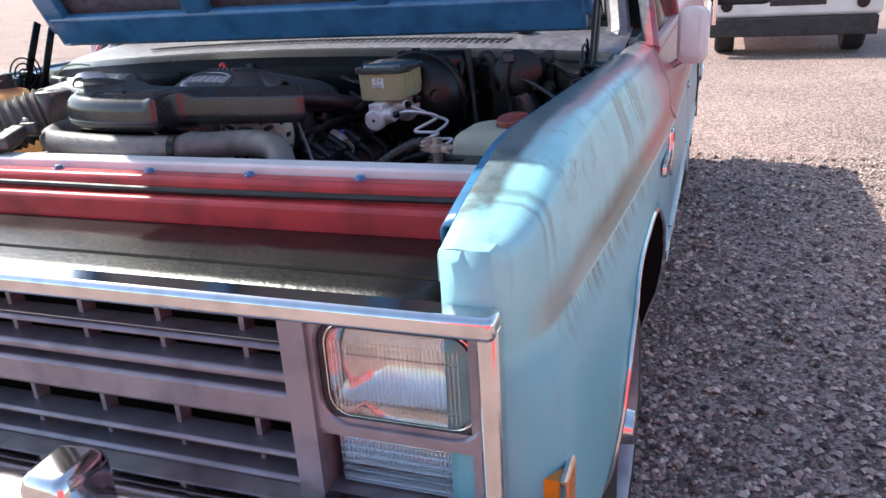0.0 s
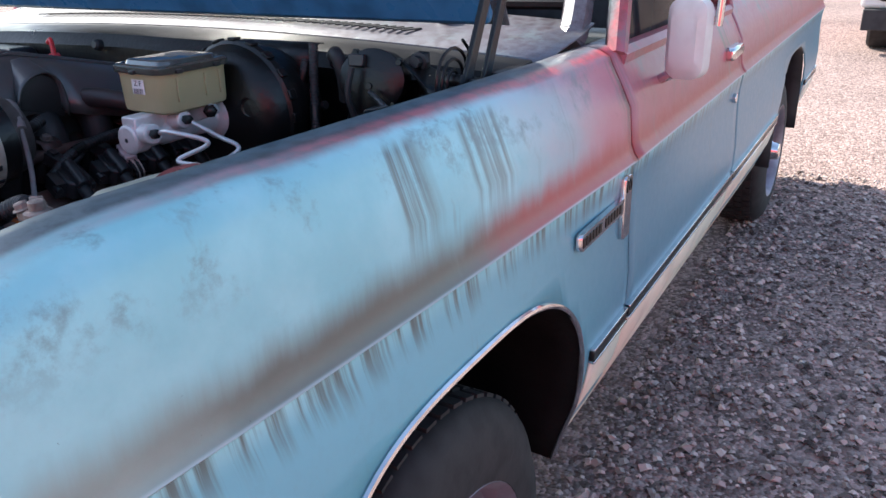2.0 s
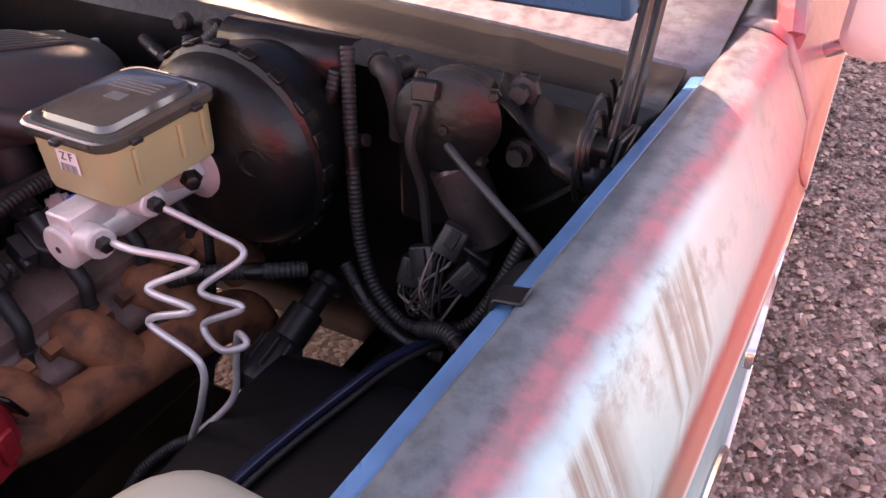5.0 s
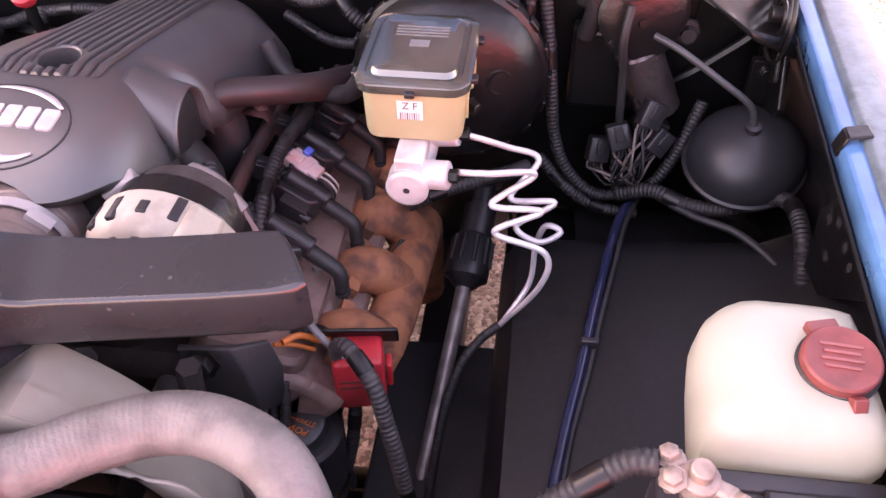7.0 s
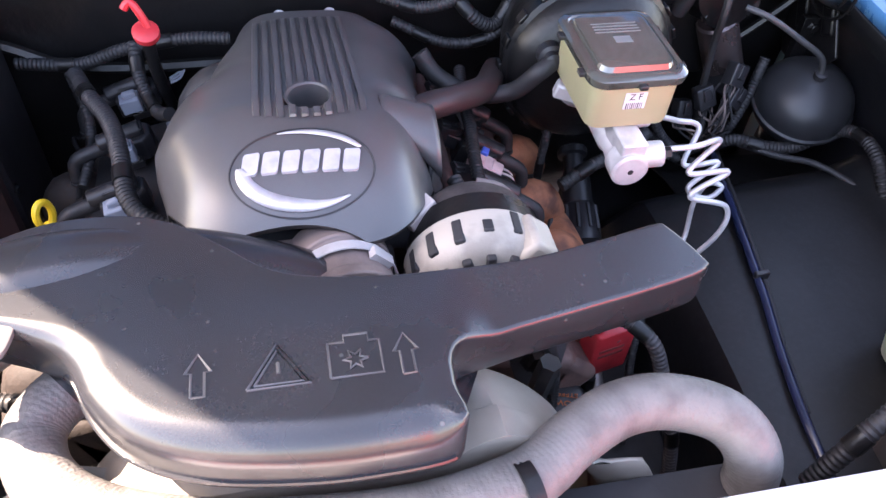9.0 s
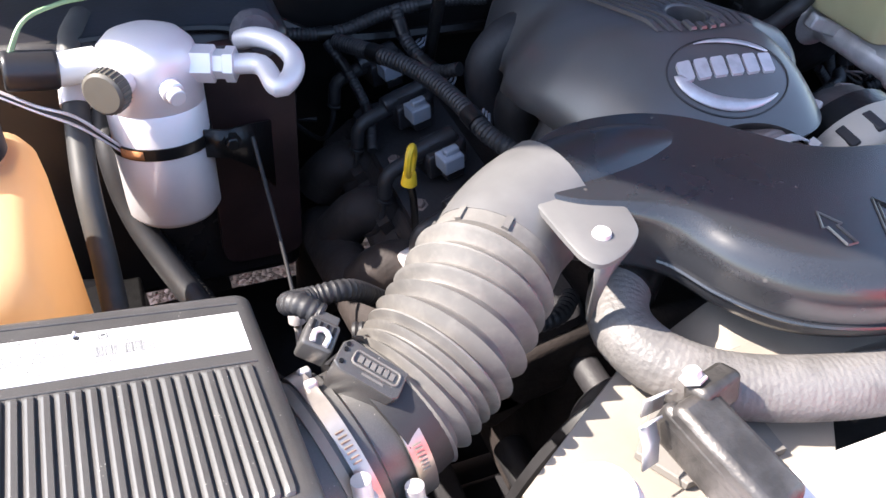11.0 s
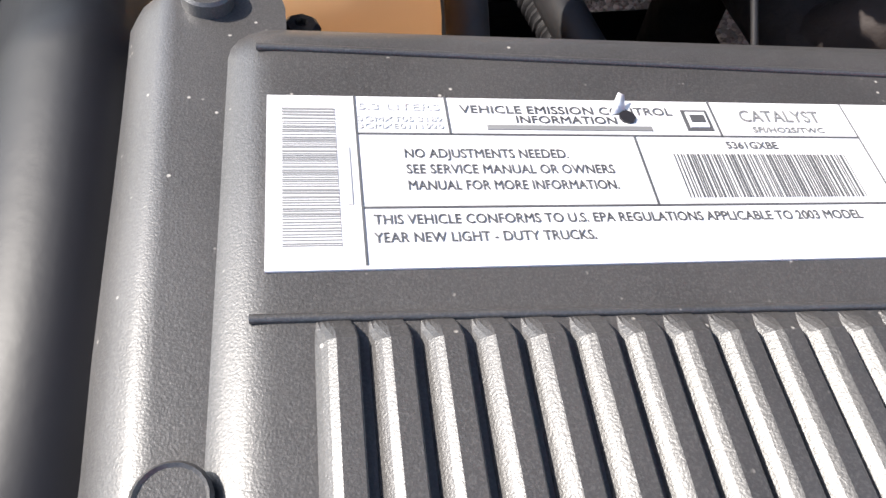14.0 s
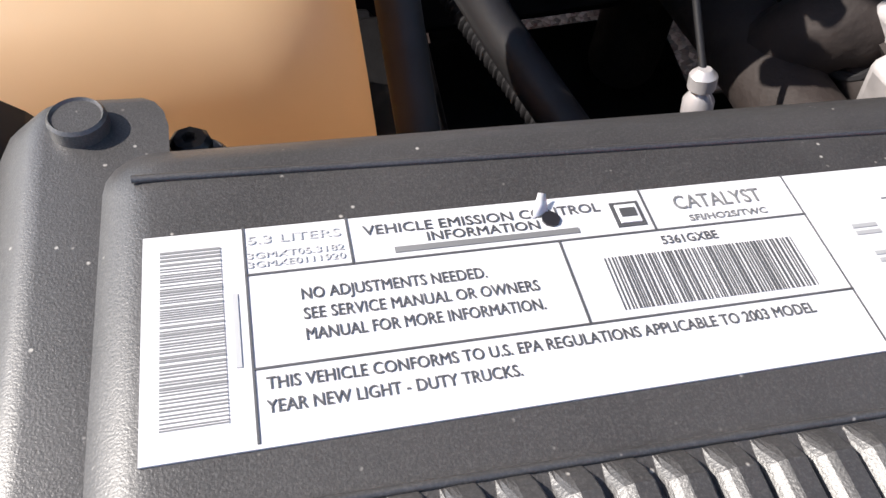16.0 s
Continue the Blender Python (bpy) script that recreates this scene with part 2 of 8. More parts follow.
GREYMARK = mat("pale_grey_print", (0.22, 0.22, 0.22), 0.5)
FADED = mat("faded_print", (0.46, 0.46, 0.46), 0.5)
WHITEPL = mat("white_plastic", (0.72, 0.71, 0.70), 0.45, 0, 0.1, 20)
LOGO = mat("logo_silver", (0.55, 0.53, 0.56), 0.35, 0.4, 0.2, 60)
CREAM = mat("cream_trim", (0.80, 0.71, 0.58), 0.5, 0, 0.2, 8)
BRASS = mat("corroded_lead", (0.36, 0.27, 0.23), 0.6, 0.4, 0.5, 50, 0.5, 250)
SILL = mat("sunlit_support_top", (0.74, 0.70, 0.71), 0.4, 0, 0.15, 9)
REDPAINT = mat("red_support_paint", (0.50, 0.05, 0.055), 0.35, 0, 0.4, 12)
BLUEPAINT = mat("glossy_blue_jamb", (0.05, 0.20, 0.40), 0.3, 0, 0.35, 14, coat=0.4)
BLUECABLE = mat("dark_blue_cable", (0.012, 0.018, 0.05), 0.16, 0, 0.3, 30)
GLASS = mat("windscreen_glass", (0.02, 0.03, 0.035), 0.06, 0, 0.1, 3, spec=0.8)
GRAVEL = gravel_material((0.44, 0.285, 0.24), (0.20, 0.125, 0.105))
# iron taken down to near black: the bay's deep shade is in the colour
SHADEIRON = mat("shaded_iron", (0.030, 0.022, 0.020), 0.75, 0.1, 0.4, 26, 0.5, 120)
BEIGE = mat("beige_connector", (0.55, 0.46, 0.43), 0.5)
GREYCONN = mat("grey_connector", (0.27, 0.30, 0.36), 0.5)
FARRED = mat("far_red_paint", (0.58, 0.06, 0.08), 0.3, 0, 0.2, 3)
FARWHITE = mat("far_white_paint", (0.70, 0.68, 0.66), 0.4, 0, 0.15, 3)


def translucent(name, color, sub=0.6):
    """Thin milky plastic: part of the light goes through."""
    m = mat(name, color, 0.38, 0, 0.15, 9, 0.05, 200)
    nt = m.node_tree
    b = nt.nodes["Principled BSDF"]
    tr = nt.nodes.new("ShaderNodeBsdfTranslucent")
    tr.inputs["Color"].default_value = (*color, 1)
    mx = nt.nodes.new("ShaderNodeMixShader")
    mx.inputs[0].default_value = sub
    nt.links.new(b.outputs[0], mx.inputs[1])
    nt.links.new(tr.outputs[0], mx.inputs[2])
    nt.links.new(mx.outputs[0], nt.nodes["Material Output"].inputs["Surface"])
    return m


TANK = translucent("milky_tank_plastic", (0.66, 0.65, 0.54), 0.45)
AGED = translucent("aged_tank_plastic", (0.84, 0.60, 0.36), 0.55)
RESERVOIR = translucent("yellowed_reservoir", (0.64, 0.59, 0.36), 0.4)


def lens_glass():
    m = bpy.data.materials.new("lens_glass")
    m.use_nodes = True
    b = m.node_tree.nodes["Principled BSDF"]
    b.inputs["Base Color"].default_value = (0.92, 0.92, 0.92, 1)
    b.inputs["Transmission Weight"].default_value = 1.0
    b.inputs["Roughness"].default_value = 0.03
    b.inputs["IOR"].default_value = 1.45
    return m


LENS = lens_glass()


def speckle(m, scale, light, amount, dust):
    """Pale dust specks and a moulded grain over a plastic."""
    nt = m.node_tree
    b = nt.nodes["Principled BSDF"]
    geo = nt.nodes.new("ShaderNodeNewGeometry")
    old = b.inputs["Base Color"].links[0].from_socket
    grain = noise_node(nt, geo.outputs["Position"], scale, 3, 0.7)
    col = blend(nt, math_node(nt, "MULTIPLY", ramp_between(nt, grain, 0.42, 0.72), amount), old, light)
    spots = nt.nodes.new("ShaderNodeTexVoronoi")
    spots.inputs["Scale"].default_value = scale * 0.16
    nt.links.new(geo.outputs["Position"], spots.inputs["Vector"])
    far = noise_node(nt, geo.outputs["Position"], scale * 0.05, 2)
    dots = math_node(nt, "MULTIPLY", ramp_between(nt, spots.outputs["Distance"], 0.16, 0.06), ramp_between(nt, far, 0.56, 0.62))
    col = blend(nt, math_node(nt, "MULTIPLY", dots, dust), col, (0.45, 0.42, 0.38))
    nt.links.new(col, b.inputs["Base Color"])


speckle(BOXGREY, 2200.0, (0.115, 0.108, 0.104), 0.5, 0.8)
speckle(BELLOW, 60.0, (0.19, 0.175, 0.16), 0.5, 0.0)
speckle(DUCT, 420.0, (0.032, 0.032, 0.035), 0.25, 0.12)
speckle(LINER, 130.0, (0.013, 0.013, 0.016), 0.5, 0.0)
speckle(COVER, 1500.0, (0.115, 0.105, 0.105), 0.35, 0.0)


# ---------------------------------------------------------------- mesh helpers
def part(name, bm, material, parent=None, label="", smooth=True, bevel=0.0, solid=0.0):
    me = bpy.data.meshes.new(name)
    bmesh.ops.recalc_face_normals(bm, faces=bm.faces[:])
    bm.to_mesh(me)
    bm.free()
    me.materials.append(material)
    ob = new(name, me)
    if smooth:
        for p in me.polygons:
            p.use_smooth = True
        me.set_sharp_from_angle(angle=radians(38))
    if solid:
        s = ob.modifiers.new("thickness", "SOLIDIFY")
        s.thickness, s.offset = solid, -1
    if bevel:
        b = ob.modifiers.new("edge", "BEVEL")
        b.width, b.segments, b.limit_method, b.angle_limit = bevel, 2, "ANGLE", radians(40)
    if parent:
        ob.parent = parent
    if label:
        ob["label"] = label
    return ob


def thing(name, label, category, group="", kind=""):
    return tagged(new(name), label, category, group, kind)


def box(bm, c, s, rot=None, taper=1.0):
    """A box at c of size s; taper shrinks its top."""
    m = Matrix.Translation(c) @ (rot or Matrix.Identity(4))
    vs = []
    for dz in (-0.5, 0.5):
        k = taper if dz > 0 else 1.0
        for dx, dy in ((-0.5, -0.5), (0.5, -0.5), (0.5, 0.5), (-0.5, 0.5)):
            vs.append(bm.verts.new(m @ Vector((dx * s[0] * k, dy * s[1] * k, dz * s[2]))))
    for f in ((3, 2, 1, 0), (4, 5, 6, 7), (0, 1, 5, 4), (1, 2, 6, 5), (2, 3, 7, 6), (3, 0, 4, 7)):
        bm.faces.new([vs[k] for k in f])
    return bm


def turn(rx=0, ry=0, rz=0):
    return pose(0, 0, 0, rx, ry, rz)


def basis(d):
    d = Vector(d).normalized()
    a = Vector((0, 0, 1)) if abs(d.z) < 0.9 else Vector((1, 0, 0))
    u = a.cross(d).normalized()
    return u, d.cross(u), d


def lathe(bm, p, d, prof, n=24, close=True):
    """Rings of (distance along d, radius) round the axis through p."""
    u, v, d = basis(d)
    p = Vector(p)
    rings = []
    for h, r in prof:
        rings.append([bm.verts.new(p + d * h + (u * math.cos(2 * math.pi * k / n) + v * math.sin(2 * math.pi * k / n)) * r) for k in range(n)])
    for a, b in zip(rings, rings[1:]):
        for k in range(n):
            bm.faces.new((a[k], a[(k + 1) % n], b[(k + 1) % n], b[k]))
    if close:
        bm.faces.new(rings[0][::-1])
        bm.faces.new(rings[-1])
    return bm


def cyl(bm, a, b, r, n=20, r2=None):
    a, b = Vector(a), Vector(b)
    h = (b - a).length
    r2 = r if r2 is None else r2
    e = min(r, r2, h) * 0.12
    return lathe(bm, a, b - a, [(0, r - e), (e, r), (h - e, r2), (h, r2 - e)], n)


def spline(pts, step=0.006):
    """Catmull-Rom through the points, at even steps."""
    P = [Vector(p) for p in pts]
    P = [P[0] * 2 - P[1]] + P + [P[-1] * 2 - P[-2]]
    out = []
    for i in range(1, len(P) - 2):
        a, b, c, d = P[i - 1 : i + 3]
        k = max(2, int((c - b).length / step))
        for j in range(k):
            t = j / k
            out.append(0.5 * ((2 * b) + (c - a) * t + (2 * a - 5 * b + 4 * c - d) * t * t + (3 * b - a - 3 * c + d) * t**3))
    out.append(P[-2])
    return out


def tube(bm, pts, r, n=10, step=0.006, rings=0.0, depth=0.12, smooth=True, radius=None):
    """A hose along the points; rings: the pitch of its corrugation; radius: a function of the way along, 0 to 1."""
    pts = [Vector(p) for p in pts]
    if rings:
        step = rings / 4
    line = spline(pts, step) if smooth else pts
    u = None
    loops = []
    dist = 0.0
    total = sum((b - a).length for a, b in zip(line, line[1:]))
    for i, p in enumerate(line):
        d = (line[min(i + 1, len(line) - 1)] - line[max(i - 1, 0)]).normalized()
        if u is None:
            u = basis(d)[0]
        u = (u - d * u.dot(d)).normalized()
        v = d.cross(u)
        if i:
            dist += (p - line[i - 1]).length
        rr = r * (radius(dist / total) if radius else 1)
        if rings:
            rr *= 1 - depth * (0.5 + 0.5 * math.copysign(abs(math.cos(2 * math.pi * dist / rings)) ** 0.5, math.cos(2 * math.pi * dist / rings)))
        loops.append([bm.verts.new(p + (u * math.cos(2 * math.pi * k / n) + v * math.sin(2 * math.pi * k / n)) * rr) for k in range(n)])
    for a, b in zip(loops, loops[1:]):
        for k in range(n):
            bm.faces.new((a[k], a[(k + 1) % n], b[(k + 1) % n], b[k]))
    bm.faces.new(loops[0][::-1])
    bm.faces.new(loops[-1])
    return bm


def grid(bm, rows):
    """A sheet through rows of points."""
    vs = [[bm.verts.new(p) for p in row] for row in rows]
    for a, b in zip(vs, vs[1:]):
        for k in range(len(a) - 1):
            q = [a[k], a[k + 1], b[k + 1], b[k]]
            if len({tuple(round(c, 5) for c in w.co) for w in q}) == 4:
                bm.faces.new(q)
    bmesh.ops.remove_doubles(bm, verts=bm.verts[:], dist=1e-5)
    return bm


def rounded(w, h, r, n=5):
    """The outline of a rounded rectangle about the origin."""
    out = []
    for cx, cy, a0 in ((w / 2 - r, h / 2 - r, 0), (-w / 2 + r, h / 2 - r, 90), (-w / 2 + r, -h / 2 + r, 180), (w / 2 - r, -h / 2 + r, 270)):
        for k in range(n + 1):
            a = radians(a0 + 90 * k / n)
            out.append((cx + r * math.cos(a), cy + r * math.sin(a)))
    return out


def prism(bm, outline, layers, m=None):
    """Layers of (height, scale or inset in metres) of an outline in x, y; a solid of stacked rings."""
    m = m or Matrix.Identity(4)
    c = Vector((sum(p[0] for p in outline) / len(outline), sum(p[1] for p in outline) / len(outline)))
    loops = []
    for h, inset in layers:
        ring = []
        for p in outline:
            d = Vector(p) - c
            k = max(0.02, 1 - inset / max(d.length, 1e-4))
            q = c + d * k
            ring.append(bm.verts.new(m @ Vector((q.x, q.y, h))))
        loops.append(ring)
    for a, b in zip(loops, loops[1:]):
        for k in range(len(a)):
            bm.faces.new((a[k], a[(k + 1) % len(a)], b[(k + 1) % len(a)], b[k]))
    bm.faces.new(loops[0][::-1])
    bm.faces.new(loops[-1])
    return bm


def bolt(bm, p, d, r=0.007, h=0.006):
    lathe(bm, p, d, [(0, r * 1.5), (0.0015, r * 1.5), (0.0016, r), (h, r), (h + 0.001, r * 0.8)], 6)
    return bm


def lettering(text, size, m, material, parent, name="lettering", depth=0.0006, wide=1.0):
    cu = bpy.data.curves.new(name, "FONT")
    cu.body, cu.size, cu.extrude, cu.align_x, cu.align_y = text, size, depth, "CENTER", "CENTER"
    cu.resolution_u = 3
    tmp = bpy.data.objects.new(name, cu)
    scene.collection.objects.link(tmp)
    me = bpy.data.meshes.new_from_object(tmp.evaluated_get(bpy.context.evaluated_depsgraph_get()))
    bpy.data.objects.remove(tmp)
    bpy.data.curves.remove(cu)
    me.transform(m @ Matrix.Diagonal((wide, 1, 1, 1)))
    me.materials.clear()
    me.materials.append(material)
    ob = new(name, me)
    ob.parent = parent
    return ob


# ---------------------------------------------------------------- ground and surroundings
def ground():
    bm = bmesh.new()
    rows = []
    xs = [-400, -60, -15, -5, -2] + [0.8 + 0.04 * k for k in range(76)] + [4.5, 8, 20, 60, 400]
    ys = [-400, -60, -15, -4, -1] + [0.4 + 0.05 * k for k in range(90)] + [5.5, 7, 9, 12, 20, 60, 400]
    for yy in ys:
        row = []
        for xx in xs:
            h = 0.0
            if 0.8 < xx < 3.8 and 0.3 < yy < 4.9:
                h = 0.010 * noise.noise((xx * 9, yy * 9, 0)) + 0.006 * noise.noise((xx * 31, yy * 31, 3))
            row.append((xx, yy, h - 0.004))
        rows.append(row)
    ob = part("ground", grid(bm, rows), GRAVEL)
    tagged(ob, "pale crushed gravel yard with a packed dusty surface", "ground", kind="structure")


def stones():
    """Loose stones beside the truck, one object."""
    rng = np.random.default_rng(4)
    unit = np.array([(1, 0, 0), (-0.5, 0.87, 0), (-0.5, -0.87, 0), (0.1, 0.1, 0.75), (0.6, 0.5, 0.4), (-0.7, 0.1, 0.45), (0.2, -0.7, 0.4)])
    faces = [(0, 4, 6), (0, 1, 4), (1, 5, 4), (1, 2, 5), (2, 6, 5), (2, 0, 6), (4, 5, 3), (5, 6, 3), (6, 4, 3)]
    verts, tris = [], []
    n = 15000
    px, py = 0.85 + 2.4 * rng.random(n) ** 1.2, 0.3 + 4.4 * rng.random(n) ** 1.3
    for x, y in zip(px, py):
        s = 0.006 + 0.014 * rng.random() ** 2.5
        a = rng.random() * 6.28
        c, d = math.cos(a), math.sin(a)
        u = unit * s * (0.7 + 0.6 * rng.random(3))
        base = len(verts)
        verts += [(x + c * p[0] - d * p[1], y + d * p[0] + c * p[1], p[2] - 0.001) for p in u]
        tris += [tuple(k + base for k in f) for f in faces]
    me = bpy.data.meshes.new("gravel_stones")
    me.from_pydata(verts, [], tris)
    m = mat("loose_stone", (0.45, 0.37, 0.34), 0.9, 0, 0.3, 3)
    nt = m.node_tree
    geo = nt.nodes.new("ShaderNodeNewGeometry")
    col = blend(nt, geo.outputs["Random Per Island"], (0.050, 0.033, 0.030), (0.68, 0.54, 0.48))
    nt.links.new(col, nt.nodes["Principled BSDF"].inputs["Base Color"])
    me.materials.append(m)
    tagged(new("gravel_stones", me), "loose grey and pinkish gravel stones lying on the yard", "gravel", kind="stuff")


ground()
stones()


# ---------------------------------------------------------------- the truck's outer body
truck = thing("pickup_truck", "faded blue patina pickup truck parked on gravel, hood raised", "pickup truck")
TOPZ = 1.107
ARCH_Y, ARCH_Z, ARCH_A, ARCH_B = 0.76, 0.36, 0.40, 0.44


def arch(y, cy):
    """Height of the wheel opening's edge at y: a flat-topped arch."""
    k = abs((y - cy) / ARCH_A)
    return ARCH_Z + ARCH_B * (1 - k**3.2) ** (1 / 3.2) if k < 1 else 0.0


def edge_shift(y):
    """The hood opening widens towards the cowl."""
    return 0.06 * (min(1.2, max(0.3, y)) - 0.8)


def top_drop(y):
    return 0.064 * max(0.0, 1 - (y - 0.02) / 0.35) ** 1.6


def side_profile(y):
    """Outer body section, from the inner flange over the shoulder and the crease down to the sill."""
    fade = min(1.0, max(0.0, (y - 0.04) / 0.34))
    fade = fade * fade * (3 - 2 * fade)
    cx = 0.958 + 0.056 * min(1.0, max(0.0, y / 0.5)) ** 0.8
    # the crease runs straight from the nose to the door; the panel below it flares out over the wheel
    cu = min(cx, 0.926 + 0.088 * max(0.0, (y - 0.056) / 1.338) ** 0.6)
    t = TOPZ - top_drop(y)
    w = 0.018 * max(0.0, min(1, (y - 0.6) / 0.6))
    sh = 0.93 + 0.006 * fade + w
    w = edge_shift(y)
    prof = [
        (0.857 + w, t - 0.040), (0.857 + w, t - 0.008), (0.859 + w, t - 0.003), (0.863 + w, t), (0.880 + w, t + 0.001), (sh - 0.028, t - 0.003), (sh - 0.008, t - 0.014),
        (sh, t - 0.032), (sh + (0.55 - 0.25 * fade) * (cu - sh), t - 0.065), (sh + (0.85 - 0.23 * fade) * (cu - sh), t - 0.105), (sh + (0.96 - 0.16 * fade) * (cu - sh) - 0.004 * fade, 0.934), (cu - 0.009 * fade, 0.917), (cu, 0.905),
        (cu - 0.007 * fade, 0.8985), (0.85 * cu + 0.15 * cx - 0.009 * fade, 0.882), (0.5 * cu + 0.5 * cx - 0.012 * fade, 0.855), (0.15 * cu + 0.85 * cx - 0.013 * fade, 0.81), (cx - 0.009 * fade, 0.74),
        (cx - 0.005 * fade, 0.68), (cx - 0.006 * fade, 0.62), (cx - 0.012 * fade, 0.56), (cx - 0.022 * fade, 0.50), (cx - 0.045, 0.43), (cx - 0.07, 0.37),
    ]
    # the front corner turns in to the grille
    f = math.sqrt(max(0.0, 1 - ((0.13 - y) / 0.13) ** 2)) if y < 0.13 else 1.0
    return [(0.880 + (x - 0.880) * f if x > 0.880 else x, z) for x, z in prof]


def side_sheet(bm, y0, y1, centre=None, n=60, side=1, zmax=9.0, zmin=0.0, front=1.0):
    rows = []
    for k in range(n + 1):
        y = y0 + (y1 - y0) * (k / n) ** front
        lo = max(arch(y, centre) if centre is not None else 0.0, zmin)
        row = []
        pr = [q for q in side_profile(y) if q[1] <= zmax]
        for i, (x, z) in enumerate(pr):
            if z < lo:
                # hold the sheet on the opening's edge
                j = max(a for a in range(len(pr)) if pr[a][1] >= lo)
                (xa, za), (xb, zb) = pr[j], pr[min(j + 1, len(pr) - 1)]
                f = (za - lo) / (za - zb) if za != zb else 0
                x, z = xa + (xb - xa) * f, lo
            row.append((side * x, y, z))
        rows.append(row)
    return grid(bm, rows)


def fender(side):
    bm = bmesh.new()
    n = 110
    y0, y1 = 0.001, 1.385
    side_sheet(bm, y0, y1, ARCH_Y, n, side, front=1.6)
    # the nose closes down to the grille
    pr = side_profile(y0)
    zt = pr[4][1]
    grid(bm, [[(side * x, y0 - 0.004 * (1 - abs(2 * k / 6 - 1)), zz) for k, zz in enumerate([zt - 0.002 - (zt - 0.60) * q / 6 for q in range(7)])] for x in (0.829, 0.858, 0.889)])
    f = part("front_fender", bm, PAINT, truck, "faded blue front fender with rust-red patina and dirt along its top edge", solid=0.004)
    # blue inner flange of the hood opening
    bm = bmesh.new()
    rows = []
    for k in range(41):
        y = 0.06 + 1.17 * k / 40
        w = edge_shift(y)
        t = TOPZ - top_drop(y)
        rows.append([(side * (0.858 + w), y, t - 0.007), (side * (0.853 + w), y, t - 0.009), (side * (0.846 + w), y, t - 0.010), (side * (0.842 + w), y, t - 0.012), (side * (0.840 + w), y, t - 0.017), (side * (0.841 + w), y, t - 0.036)])
    part("hood_channel", grid(bm, rows), BLUEPAINT, f, "glossy blue inner flange of the fender", solid=0.003)
    # bright moulding round the wheel opening
    pts = []
    for k in range(61):
        a = math.pi * (1 - k / 60)
        c, s = math.cos(a), math.sin(a)
        y = ARCH_Y + ARCH_A * math.copysign(abs(c) ** (2 / 3.2), c)
        z = ARCH_Z + ARCH_B * abs(s) ** (2 / 3.2)
        pts.append((side * 1.0, y, z))
    bm = bmesh.new()
    prof = lambda y, z: next((xa + (xb - xa) * (za - z) / (za - zb) for (xa, za), (xb, zb) in zip(side_profile(y), side_profile(y)[1:]) if za >= z >= zb and za > zb), 0.95)  # noqa: E731
    tube(bm, [(side * (prof(max(p[1], 0.06), p[2]) + 0.002), p[1], p[2]) for p in pts], 0.0055, 8, 0.02)
    part("wheel_opening_moulding", bm, CHROME, f, "thin bright moulding")
    bm = bmesh.new()
    rows = []
    for p in pts:
        xx = prof(max(p[1], 0.06), p[2])
        rows.append([(side * (xx - 0.001), p[1], p[2]), (side * (xx - 0.05), p[1], p[2] + 0.002), (side * 0.62, p[1], p[2] + 0.02)])
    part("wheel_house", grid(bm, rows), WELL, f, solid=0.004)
    return f


fender_left = fender(1)
fender_right = fender(-1)


def badge():
    """Raised chrome script plate with a crossing number plate, on the driver's fender."""
    bm = bmesh.new()
    m = Matrix.Translation((1.001, 1.225, 0.835)) @ Matrix(((0, 0, 1, 0), (1, 0, 0, 0), (0, 1, 0, 0), (0, 0, 0, 1)))
    prism(bm, rounded(0.24, 0.030, 0.007, 3), [(0, 0), (0.007, 0), (0.010, 0.002)], m)
    prism(bm, rounded(0.040, 0.125, 0.008, 3), [(0, 0), (0.007, 0), (0.010, 0.002)], m @ Matrix.Translation((0.118, -0.008, 0.001)))
    b = part("name_badge", bm, CHROME, truck, "chrome fender badge with dark raised characters")
    for k in range(13):
        if k != 6:
            bm = bmesh.new()
            box(bm, m @ Vector((-0.108 + 0.0155 * k, 0, 0.0105)), (0.0012, 0.010, 0.017))
            part("badge_bar", bm, SATIN, b)
    lettering("10", 0.034, m @ Matrix.Translation((0.118, 0.032, 0.0115)), SATIN, b, "badge_letters", 0.0008)


badge()


